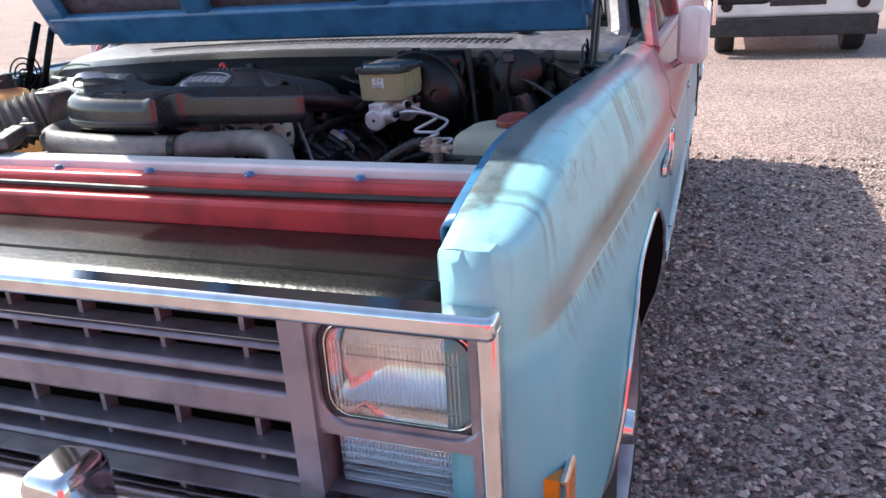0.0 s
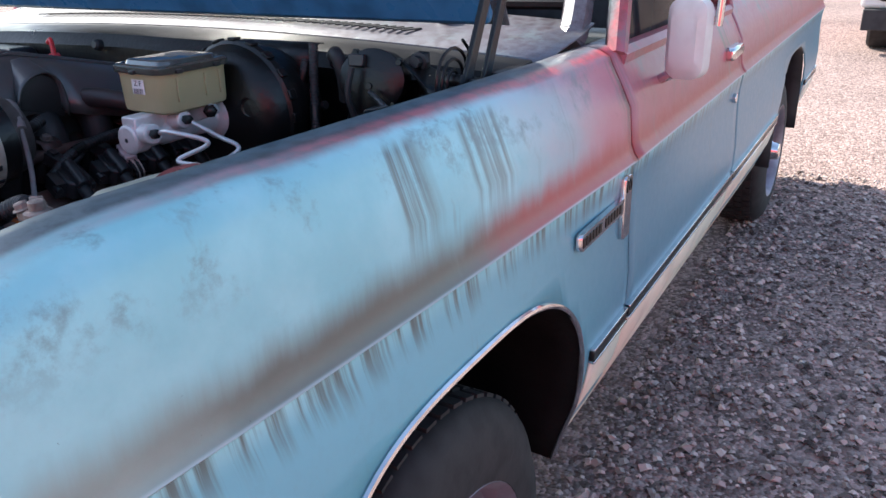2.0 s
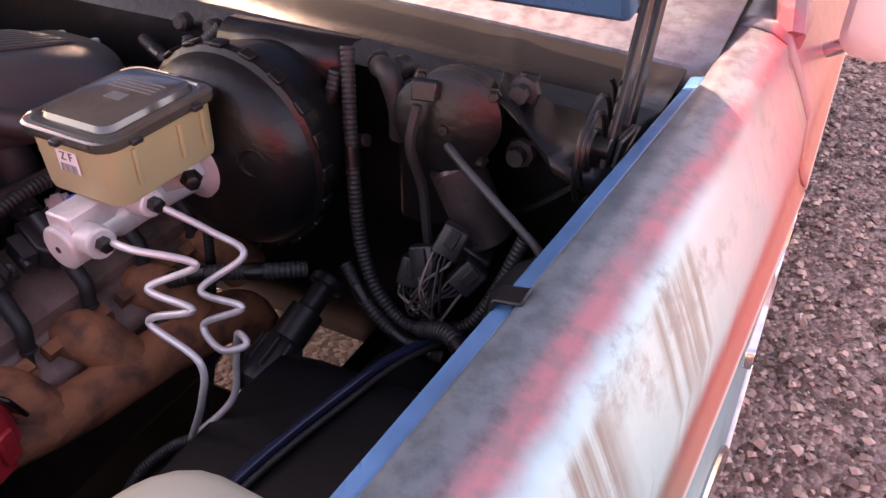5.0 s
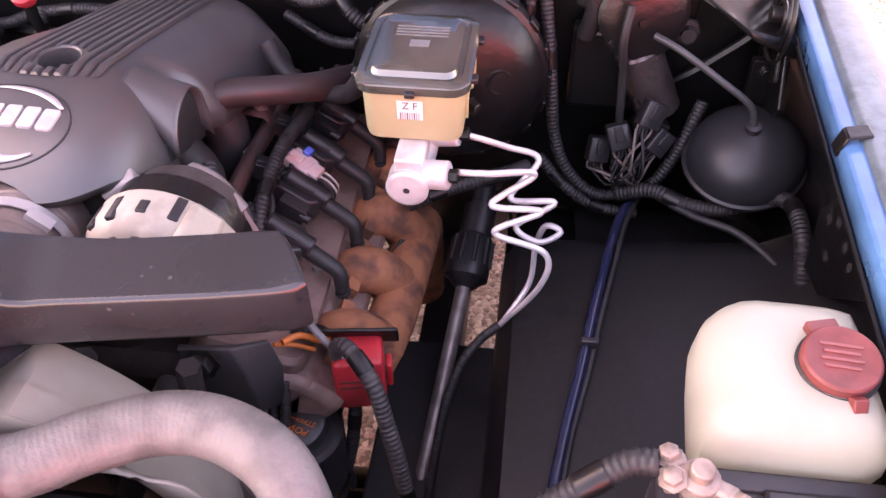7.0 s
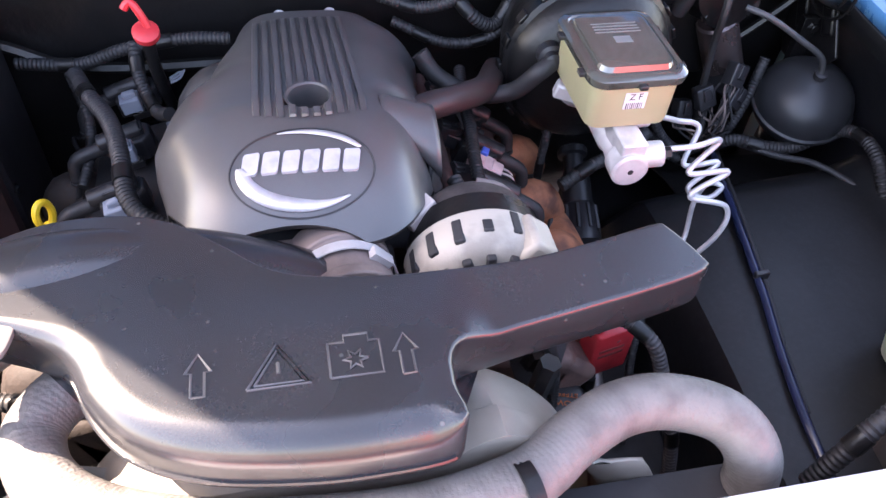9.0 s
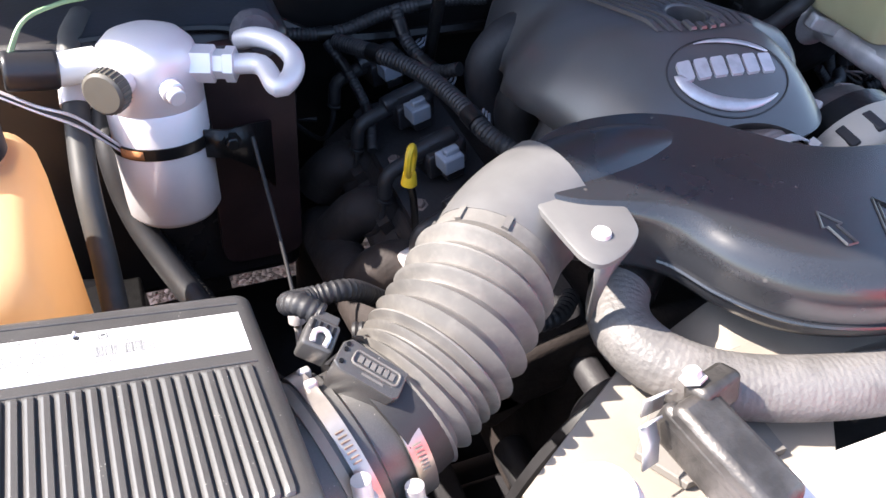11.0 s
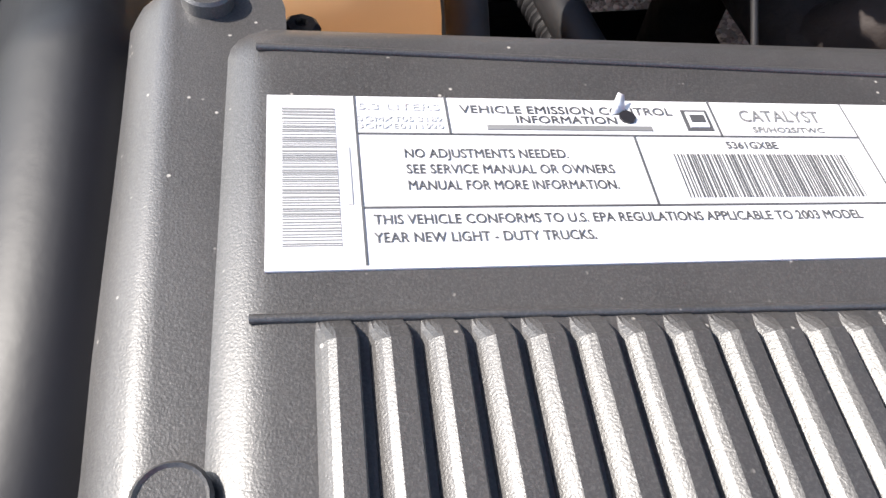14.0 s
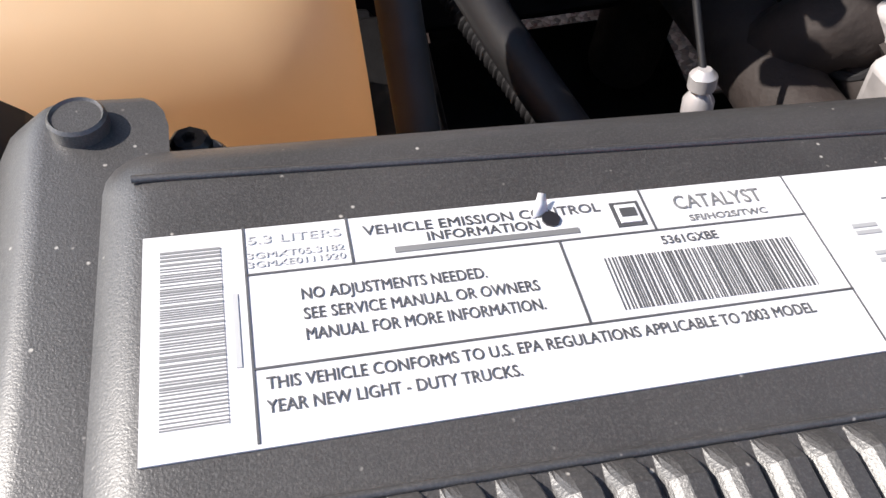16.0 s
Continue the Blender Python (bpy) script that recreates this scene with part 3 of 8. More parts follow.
def doors_and_bed(side):
    bm = bmesh.new()
    side_sheet(bm, 1.395, 2.44, None, 24, side, zmin=0.44)
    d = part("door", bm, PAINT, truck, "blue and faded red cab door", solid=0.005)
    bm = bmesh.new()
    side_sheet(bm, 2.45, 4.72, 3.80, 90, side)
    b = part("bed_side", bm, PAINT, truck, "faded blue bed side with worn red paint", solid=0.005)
    bm = bmesh.new()
    rows = []
    for k in range(41):
        a = math.pi * (1 - k / 40)
        cc, ss = math.cos(a), math.sin(a)
        yy, zz = 3.80 + ARCH_A * math.copysign(abs(cc) ** (2 / 3.2), cc), ARCH_Z + ARCH_B * abs(ss) ** (2 / 3.2)
        rows.append([(side * 1.0, yy, zz), (side * 0.95, yy, zz + 0.002), (side * 0.62, yy, zz + 0.02)])
    part("wheel_house", grid(bm, rows), MATTE, b, solid=0.004)
    # bright and dark lower moulding, cream sill below it
    for name, y0, y1, par in (("side_moulding", 1.19, 1.385, fender_left if side > 0 else fender_right), ("side_moulding", 1.395, 2.44, d), ("side_moulding", 2.45, 3.36, b), ("side_moulding", 4.24, 4.72, b)):
        bm = bmesh.new()
        box(bm, (side * 1.008, (y0 + y1) / 2, 0.585), (0.012, y1 - y0, 0.020))
        part(name, bm, SATIN, par, bevel=0.003)
        for dz in (-0.013, 0.013):
            bm = bmesh.new()
            box(bm, (side * 1.009, (y0 + y1) / 2, 0.585 + dz), (0.014, y1 - y0, 0.005))
            part("bright_strip", bm, CHROME, par, bevel=0.001)
        bm = bmesh.new()
        rows = []
        for yy in (y0, (y0 + y1) / 2, y1):
            rows.append([(side * x, yy, z) for x, z in ((1.008, 0.568), (1.000, 0.52), (0.990, 0.48), (0.968, 0.43), (0.945, 0.37), (0.90, 0.36))])
        part("lower_sill", grid(bm, rows), CREAM, par, "cream painted lower body", solid=0.004)
    # door lock and handle
    bm = bmesh.new()
    cyl(bm, (side * 1.0, 2.36, 0.845), (side * 1.012, 2.36, 0.845), 0.014)
    part("door_lock", bm, CHROME, d)
    bm = bmesh.new()
    box(bm, (side * 1.0, 2.30, 0.985), (0.03, 0.14, 0.035))
    part("door_handle", bm, CHROME, d, bevel=0.008)
    # window frame and glass
    bm = bmesh.new()
    rows = []
    ring = [(1.44, 1.085), (1.86, 1.64), (2.40, 1.66), (2.43, 1.085)]
    pts = [(side * (0.94 - (z - 1.085) * 0.22), y, z) for y, z in ring] + [(side * 0.94, 1.44, 1.085)]
    tube(bm, pts, 0.022, 8, smooth=False)
    part("window_frame", bm, PAINT, d)
    bm = bmesh.new()
    bm.faces.new([bm.verts.new(p) for p in pts[:-1]])
    part("side_window", bm, GLASS, d, solid=0.004)
    # towing mirror on a white-backed arm
    bm = bmesh.new()
    mm = Matrix.Translation((side * 1.040, 1.585, 1.105)) @ turn(90, 0, side * -14)
    prism(bm, rounded(0.080, 0.155, 0.028, 5), [(-0.022, 0.02), (-0.012, 0.0), (0.018, 0.0), (0.03, 0.02)], mm)
    mir = part("mirror_head", bm, WHITEPL, d, "white and chrome door mirror")
    bm = bmesh.new()
    tube(bm, [(side * 1.09, 1.59, 1.13), (side * 1.10, 1.60, 1.32), (side * 1.16, 1.60, 1.40)], 0.008)
    tube(bm, [(side * 0.985, 1.60, 1.02), (side * 1.05, 1.59, 1.06)], 0.011)
    part("mirror_arm", bm, CHROME, mir)
    bm = bmesh.new()
    prism(bm, rounded(0.20, 0.11, 0.04, 5), [(-0.035, 0.03), (-0.02, 0.0), (0.03, 0.0), (0.045, 0.01)], Matrix.Translation((side * 1.17, 1.86, 1.22)) @ turn(90, 0, side * -10))
    part("upper_mirror", bm, MATTE, mir)


doors_and_bed(1)
doors_and_bed(-1)


def shut_line(side, y):
    """Dark weather strip seen in the gap of a panel."""
    bm = bmesh.new()
    rows = []
    for yy in (y - 0.02, y, y + 0.02):
        rows.append([(side * (x - 0.012), yy, z - 0.004) for x, z in side_profile(yy)[4:-2]])
    part("weather_strip", grid(bm, rows), MATTE, truck, solid=0.003)


for sd in (1, -1):
    shut_line(sd, 1.39)
    shut_line(sd, 2.445)


def cab():
    bm = bmesh.new()
    rows = []
    # windscreen, with the header above
    for k in range(7):
        t = k / 6
        z, y = 1.17 + 0.46 * t, 1.50 + 0.42 * t
        w = 0.80 - 0.12 * t
        rows.append([(w * s, y + 0.06 * s * s - 0.03, z) for s in (-1, -0.66, -0.33, 0, 0.33, 0.66, 1)])
    glass = part("windscreen", grid(bm, rows), GLASS, truck, "slanted windscreen reflecting the sky", solid=0.005)
    bm = bmesh.new()
    edge = [r[0] for r in rows[::-1]] + rows[0][1:-1] + [r[-1] for r in rows]
    tube(bm, edge, 0.013, 8, smooth=False)
    part("windscreen_gasket", bm, RUBBER, glass, "black rubber gasket")
    bm = bmesh.new()
    for s in (-1, 1):
        tube(bm, [(s * 0.85, 1.42, 1.10), (s * 0.84, 1.50, 1.18), (s * 0.72, 1.93, 1.65), (s * 0.70, 2.05, 1.69)], 0.03, 8)
        box(bm, (s * 0.80, 2.52, 1.36), (0.12, 0.2, 0.62))
    box(bm, (0, 2.24, 1.70), (1.46, 0.72, 0.05))
    box(bm, (0, 2.62, 1.24), (1.66, 0.06, 0.30))
    part("cab_frame", bm, PAINT, truck, bevel=0.02)
    bm = bmesh.new()
    box(bm, (0, 2.0, 0.75), (1.7, 1.2, 0.5))
    part("cab_floor", bm, MATTE, truck)
    bm = bmesh.new()
    box(bm, (0, 3.6, 0.62), (1.75, 2.2, 0.05))
    box(bm, (0, 4.70, 0.80), (1.75, 0.05, 0.52))
    part("bed_floor", bm, MATTE, truck)


cab()


def cowl():
    bm = bmesh.new()
    rows = []
    for k in range(13):
        x = -0.885 + 1.77 * k / 12
        c = 0.03 * (1 - (x / 0.9) ** 2)
        rows.append([(x, 1.235 - 0.02 * (1 - (x / 0.9) ** 2), 1.072), (x, 1.245, 1.100 + c), (x, 1.30, 1.112 + c), (x, 1.40, 1.125 + c), (x, 1.47, 1.14 + c)])
    cw = part("cowl_panel", grid(bm, rows), PAINT, truck, "blue cowl panel below the windscreen", solid=0.004)
    for k in range(58):
        x = -0.57 + 0.02 * k
        bm = bmesh.new()
        box(bm, (x, 1.31, 1.117 + 0.03 * (1 - (x / 0.9) ** 2)), (0.007, 0.045, 0.003), turn(0, 0, -22))
        if k == 0:
            part("vent_slot", bm, MATTE, cw, "dark cowl vent slot")
        else:
            part("vent_slot", bm, MATTE, cw)
    for x0, y0 in ((0.60, 1.40), (-0.15, 1.40)):
        bm = bmesh.new()
        lathe(bm, (x0, y0, 1.145), (0, -0.1, 1), [(0, 0.022), (0.02, 0.02), (0.03, 0.012)], 14)
        tube(bm, [(x0, y0, 1.168), (x0 - 0.25, y0 + 0.02, 1.185), (x0 - 0.40, y0 + 0.07, 1.21)], 0.007, 8)
        tube(bm, [(x0 - 0.05, y0 + 0.08, 1.19), (x0 - 0.62, y0 + 0.07, 1.195)], 0.005, 6)
        part("wiper_arm", bm, SATIN, cw, "black wiper arm and blade")


cowl()


def hood():
    """The raised hood, hinged at the cowl; its underside has a stamped frame."""
    A = radians(62)
    py, pz = 1.215, 1.16

    def up(x, s, t):
        # s: metres forward from the hinge, t: metres above the sheet
        return (x, py - s * math.cos(A) - t * math.sin(A), pz + s * math.sin(A) - t * math.cos(A) + 0.0)

    L = 1.20
    bm = bmesh.new()
    rows = []
    for k in range(31):
        s = L * k / 30
        row = []
        for j in range(41):
            x = -0.825 + 1.65 * j / 40
            crown = -0.022 * (1 - (x / 0.83) ** 2)
            rib = -0.012 * (1 if 0.60 < abs(x) < 0.64 else 0)
            nose = 0.10 * max(0.0, (s - L + 0.10) / 0.10) ** 2
            row.append(up(x, s, crown + rib + nose))
        rows.append(row)
    h = part("hood", grid(bm, rows), PAINT, truck, "raised hood with faded blue paint and long stamped ridges", solid=-0.003)
    bm = bmesh.new()
    for x in (-0.78, 0.78, -0.27, 0.27):
        a, b = Vector(up(x, 0.06, 0.02)), Vector(up(x, L - 0.08, 0.02))
        box(bm, (a + b) / 2, (0.09, (b - a).length, 0.03), turn(-math.degrees(A), 0, 0))
    for s in (0.07, 0.55, L - 0.12):
        box(bm, up(0, s, 0.022), (1.62, 0.10, 0.032), turn(-math.degrees(A), 0, 0))
    part("hood_inner_frame", bm, BLUEPAINT, h, "blue stamped inner frame", bevel=0.012)


hood()


def front_end():
    g = part("grille_surround", front_shell(), ARGENT, truck, "argent grey grille surround")
    # chrome cap strip over the grille and down its end
    bm = bmesh.new()
    box(bm, (0, -0.012, 0.955), (1.80, 0.045, 0.030))
    part("grille_cap", bm, CHROME, g, "chrome strip along the top of the grille", bevel=0.008)
    for s in (-1, 1):
        bm = bmesh.new()
        box(bm, (s * 0.888, -0.008, 0.775), (0.026, 0.034, 0.36))
        part("grille_end_strip", bm, CHROME, g, bevel=0.006)
        # headlamp
        bm = bmesh.new()
        lens = Matrix.Translation((s * 0.772, -0.014, 0.873)) @ turn(90, 0, 0)
        out = rounded(0.188, 0.124, 0.028, 6)
        prism(bm, out, [(-0.004, 0.003), (0.004, 0.0), (0.011, 0.012), (0.014, 0.04)], lens)
        lamp = part("headlamp_lens", bm, LENS, g, "clear ribbed rectangular headlamp lens")
        bm = bmesh.new()
        for k in range(30):
            x = s * 0.772 - 0.081 + 0.162 * k / 29
            box(bm, (x, -0.0275, 0.873), (0.0018, 0.0016, 0.098))
        for zz in (0.838, 0.905):
            box(bm, (s * 0.772, -0.0275, zz), (0.162, 0.0016, 0.0015))
        part("ribbed_face", bm, LENS, lamp)
        bm = bmesh.new()
        bowl = []
        for yy, ins in ((-0.008, 0.0), (0.006, 0.006), (0.024, 0.020), (0.036, 0.042), (0.040, 0.064)):
            rows_out = rounded(0.184 - 2 * ins * 1.0, 0.120 - 1.8 * ins, max(0.004, 0.028 - ins * 0.4), 6)
            bowl.append([(s * 0.772 + px, yy, 0.873 + pz) for px, pz in rows_out + rows_out[:1]])
        grid(bm, bowl)
        part("reflector", bm, CHROME, lamp, "silvered reflector bowl")
        bm = bmesh.new()
        tube(bm, [lens @ Vector((p[0] * 1.03, p[1] * 1.03, -0.004)) for p in out + out[:1]], 0.006, 8, smooth=False)
        part("retaining_ring", bm, CHROME, lamp)
        bm = bmesh.new()
        tube(bm, [lens @ Vector((p[0] * 1.085, p[1] * 1.10, -0.003)) for p in out + out[:1]], 0.0065, 8, smooth=False)
        part("gasket", bm, MATTE, lamp, "black rubber gasket round the lens")
        # bezel with a rounded opening round the headlamp
        bm = bmesh.new()
        bezel = []
        for size_x, size_z, r, yy in ((0.209, 0.144, 0.036, 0.002), (0.212, 0.147, 0.038, -0.020), (0.216, 0.151, 0.036, -0.0235), (0.236, 0.168, 0.006, -0.0235), (0.236, 0.168, 0.006, 0.002)):
            ring = rounded(size_x, size_z, r, 6)
            bezel.append([(s * 0.772 + px, yy, 0.873 + pz) for px, pz in ring + ring[:1]])
        part("headlamp_bezel", grid(bm, bezel), ARGENT, g, "argent plastic surround with rounded corners")
        # parking lamp
        bm = bmesh.new()
        prism(bm, rounded(0.20, 0.085, 0.01, 3), [(-0.02, 0), (0.004, 0), (0.008, 0.004)], Matrix.Translation((s * 0.768, 0.012, 0.733)) @ turn(90, 0, 0))
        pk = part("parking_lamp", bm, CHROME, g, "clear prismatic parking lamp")
        bm = bmesh.new()
        for k in range(34):
            box(bm, (s * 0.768 - 0.0925 + 0.185 * k / 33, 0.0012, 0.733), (0.0030, 0.004, 0.074), turn(0, 0, 45))
        for j in range(6):
            box(bm, (s * 0.768, 0.0006, 0.703 + 0.060 * j / 5), (0.186, 0.0030, 0.0022))
        part("ribbed_lens", bm, LENS, pk)
    # grille bars
    for z, hgt in ((0.893, 0.010), (0.850, 0.016), (0.805, 0.046), (0.730, 0.010), (0.688, 0.016), (0.650, 0.03)):
        bm = bmesh.new()
        box(bm, (0, 0.008, z), (1.24, 0.05, hgt))
        part("grille_bar", bm, ARGENT, g, "horizontal argent grille bar", bevel=0.006)
    for zc in (0.885, 0.715):
        for k in range(9):
            bm = bmesh.new()
            box(bm, (-0.54 + 1.08 * k / 8, 0.024, zc), (0.008, 0.024, 0.10))
            part("grille_divider", bm, ARGENT, g)
    # near-black sheet added behind the bars as the shade in their gaps
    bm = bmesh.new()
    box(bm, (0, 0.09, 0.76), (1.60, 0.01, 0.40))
    part("grille_gap_shade", bm, GAPSHADE, g)
    bm = bmesh.new()
    rows = []
    for k in range(13):
        x = -0.862 + 1.724 * k / 12
        rows.append([(x, 0.012, 0.950), (x, 0.05, 0.958), (x, 0.15, 0.962), (x, 0.245, 0.958)])
    part("grille_filler_panel", grid(bm, rows), SATIN, truck, "black filler panel behind the grille top", solid=0.003)
    # side markers
    for s in (-1, 1):
        mk = Matrix.Translation((s * 0.955, 0.135, 0.665)) @ Matrix(((0, 0, s, 0), (1, 0, 0, 0), (0, 1, 0, 0), (0, 0, 0, 1)))
        bm = bmesh.new()
        outl = [(-0.10, -0.05), (0.09, -0.035), (0.09, 0.012), (0.05, 0.055), (-0.10, 0.055)]
        prism(bm, outl, [(-0.02, 0), (0.008, 0), (0.014, 0.008)], mk)
        sm = part("side_marker", bm, AMBER, truck, "amber wrap-around side marker lamp")
        bm = bmesh.new()
        tube(bm, [mk @ Vector((p[0] * 1.04, p[1] * 1.04, 0.008)) for p in outl + outl[:1]], 0.005, 6, smooth=False)
        part("marker_bezel", bm, CHROME, sm)
    # bumper
    bm = bmesh.new()
    rows = []
    for k in range(25):
        x = -0.98 + 1.96 * k / 24
        back = 0.10 * (abs(x) / 0.98) ** 6
        rows.append([(x, -0.02, 0.685), (x, -0.10 + back, 0.688), (x, -0.135 + back, 0.672), (x, -0.145 + back, 0.63), (x, -0.135 + back, 0.56), (x, -0.10 + back, 0.51), (x, 0.0, 0.50)])
    bp = part("front_bumper", grid(bm, rows), CHROME, truck, "chromed steel front bumper", solid=0.004)
    for s in (-1, 1):
        bm = bmesh.new()
        prism(bm, rounded(0.075, 0.09, 0.015, 3), [(0.49, 0.004), (0.51, 0), (0.755, 0), (0.772, 0.006), (0.778, 0.015)], Matrix.Translation((s * 0.36, -0.155, 0)))
        gd = part("bumper_guard", bm, CHROME, bp, "chrome bumper guard with a black pad")
        bm = bmesh.new()
        box(bm, (s * 0.36, -0.205, 0.62), (0.045, 0.02, 0.20))
        part("guard_pad", bm, RUBBER, gd, bevel=0.006)


def front_shell():
    """The surround with its lamp openings, built from bars."""
    bm = bmesh.new()
    for s in (-1, 1):
        box(bm, (s * 0.640, 0.0, 0.785), (0.036, 0.06, 0.33))
        box(bm, (s * 0.870, 0.006, 0.785), (0.012, 0.05, 0.33))
        box(bm, (s * 0.765, 0.006, 0.937), (0.24, 0.04, 0.012))
        box(bm, (s * 0.765, 0.004, 0.793), (0.24, 0.045, 0.028))
        box(bm, (s * 0.765, 0.004, 0.664), (0.24, 0.05, 0.048))
        box(bm, (s * 0.765, 0.05, 0.80), (0.25, 0.01, 0.30))
        box(bm, (s * 0.661, 0.012, 0.86), (0.010, 0.04, 0.15))
    return bm


front_end()


def wheel(cy, side):
    c = Vector((side * 0.86, cy, 0.335))
    d = Vector((side, 0, 0))
    bm = bmesh.new()
    R = 0.335
    lathe(bm, c - d * 0.115, d, [(0, 0.20), (0.0, 0.25), (0.012, 0.30), (0.03, R - 0.008), (0.045, R), (0.185, R), (0.20, R - 0.008), (0.218, 0.30), (0.23, 0.25), (0.228, 0.215), (0.21, 0.20)], 56, False)
    ty = part("tyre", bm, TYRE, truck, "black radial tyre")
    bm = bmesh.new()
    for k in range(56):
        a = 2 * math.pi * k / 56
        for off in (-0.055, -0.018, 0.018, 0.055):
            p = c + d * off + Vector((0, math.cos(a + off * 2), math.sin(a + off * 2))) * (R + 0.002)
            box(bm, p, (0.028, 0.026, 0.008), turn(math.degrees(a + off * 2) - 90, 0, 0))
    part("tread", bm, TYRE, ty)
    bm = bmesh.new()
    lathe(bm, c + d * 0.0, d, [(-0.09, 0.195), (-0.02, 0.19), (0.08, 0.192), (0.10, 0.20), (0.113, 0.213), (0.108, 0.216), (0.09, 0.205), (0.05, 0.185), (0.03, 0.17), (0.045, 0.13), (0.062, 0.11), (0.055, 0.075), (0.04, 0.07)], 48, False)
    rim = part("rim", bm, ARGENT, ty, "grey steel rally wheel with chrome centre")
    for k in range(5):
        bm = bmesh.new()
        a = 2 * math.pi * k / 5
        box(bm, c + d * 0.048 + Vector((0, math.cos(a), math.sin(a))) * 0.15, (0.006, 0.028, 0.05), turn(math.degrees(a) - 90, 0, 0))
        part("rim_slot", bm, MATTE, rim)
    bm = bmesh.new()
    lathe(bm, c + d * 0.04, d, [(0, 0.072), (0.03, 0.07), (0.045, 0.05), (0.06, 0.042), (0.085, 0.038), (0.09, 0.03)], 24)
    for k in range(5):
        a = 2 * math.pi * (k + 0.5) / 5
        cyl(bm, c + d * 0.05 + Vector((0, math.cos(a), math.sin(a))) * 0.088, c + d * 0.085 + Vector((0, math.cos(a), math.sin(a))) * 0.088, 0.011, 8)
    part("hub_cap", bm, CHROME, ty, "chrome hub cap and lug nuts")


for cy in (0.76, 3.80):
    for sd in (1, -1):
        wheel(cy, sd)
bm = bmesh.new()
for cy in (0.76, 3.80):
    cyl(bm, (-0.8, cy, 0.335), (0.8, cy, 0.335), 0.04)
for s in (-1, 1):
    box(bm, (s * 0.42, 2.4, 0.42), (0.07, 4.6, 0.14))
part("chassis_frame", bm, MATTE, truck)


# ---------------------------------------------------------------- the engine bay's shell
def bay():
    bm = bmesh.new()
    rows = []
    for k in range(45):
        x = -0.86 + 1.72 * k / 44
        d = 0.012 * noise.noise((x * 4, 0, 1))
        top = 1.095 + 0.03 * (1 - (x / 0.9) ** 2)
        rows.append([(x, 1.235, top + 0.0), (x, 1.135 + d, top - 0.008), (x, 1.115 + d, top - 0.03), (x, 1.11 + d, 0.98), (x, 1.12 - 0.5 * d, 0.86), (x, 1.12, 0.70), (x, 1.22, 0.52), (x, 1.40, 0.42)])
    fw = part("firewall", grid(bm, rows), SATIN, truck, "black painted firewall", solid=-0.004)
    # stamped ledge and seams on the firewall
    bm = bmesh.new()
    tube(bm, [(0.62, 1.09, 0.93), (0.72, 1.085, 0.955), (0.80, 1.08, 1.02), (0.85, 1.08, 1.075)], 0.006, 6)
    part("seam_bead", bm, SATIN, fw)
    bm = bmesh.new()
    tube(bm, [(-0.60, 1.10, 1.03), (-0.35, 1.095, 1.03), (-0.22, 1.09, 0.985), (0.0, 1.09, 0.98)], 0.008, 6)
    part("seam_bead", bm, SATIN, fw)
    for x in (0.30, 0.545, 0.575, 0.25, -0.1):
        bm = bmesh.new()
        lathe(bm, (x, 1.105, 1.10), (0, -1, 0.2), [(0, 0.013), (0.012, 0.012), (0.016, 0.008)], 12)
        part("grommet", bm, RUBBER, fw)
    # stamped brace by the hinge
    bm = bmesh.new()
    grid(bm, [[(0.70, 1.10, 1.12), (0.72, 1.04, 1.12), (0.74, 1.03, 1.11)], [(0.76, 1.09, 1.10), (0.79, 1.00, 1.09), (0.80, 0.99, 1.08)], [(0.85, 1.10, 1.09), (0.85, 1.00, 1.075), (0.85, 0.99, 1.06)], ])
    part("corner_gusset", bm, SATIN, fw, solid=0.004)
    for s in (-1, 1):
        bm = bmesh.new()
        rows = []
        for k in range(31):
            y = 0.36 + 0.76 * k / 30
            q = min(1.0, max(0.0, (y - 0.86) / 0.13))
            hump = 0.026 * math.sin(math.pi * min(1, max(0, (y - 0.40) / 0.72))) - 0.14 * q * q * (3 - 2 * q)
            rows.append([(s * x, y, z + hump * m) for x, z, m in ((0.839 + edge_shift(y), 1.074 - top_drop(y), 0), (0.868 + 0.5 * edge_shift(y), 1.025, 0), (0.896, 0.98, 0), (0.902, 0.92, 0), (0.892, 0.872, 1), (0.85, 0.845, 1), (0.70, 0.832, 1), (0.58, 0.822, 1), (0.545, 0.815, 1), (0.530, 0.79, 1), (0.525, 0.70, 0), (0.52, 0.42, 0))])
        part("inner_fender", grid(bm, rows), LINER, truck, "black inner fender panel", solid=0.004)
    bm = bmesh.new()
    outl = [(0.820, 0.975), (0.790, 1.020), (0.772, 1.026), (0.670, 1.010), (0.664, 0.996), (0.745, 0.915), (0.800, 0.905)]
    prism(bm, outl, [(0, 0.0), (0.003, 0.0), (0.004, 0.001)], Matrix(((0, 0, -1, 0.872), (1, 0, 0, 0), (0, 1, 0, 0), (0, 0, 0, 1))))
    sb = part("side_brace", bm, SATIN, truck, "black pierced brace plate on the inner fender")
    for y, z in ((0.792, 0.985), (0.770, 1.000), (0.738, 0.995), (0.765, 0.955), (0.715, 0.990)):
        bm = bmesh.new()
        lathe(bm, (0.8685, y, z), (-1, 0, 0), [(0, 0.0062), (0.0006, 0.0060)], 14)
        part("punched_hole", bm, MATTE, sb)
    # radiator support with its red lip; its pale top is sunlight put into the colour
    bm = bmesh.new()
    box(bm, (0, 0.323, 1.034), (1.66, 0.042, 0.022))
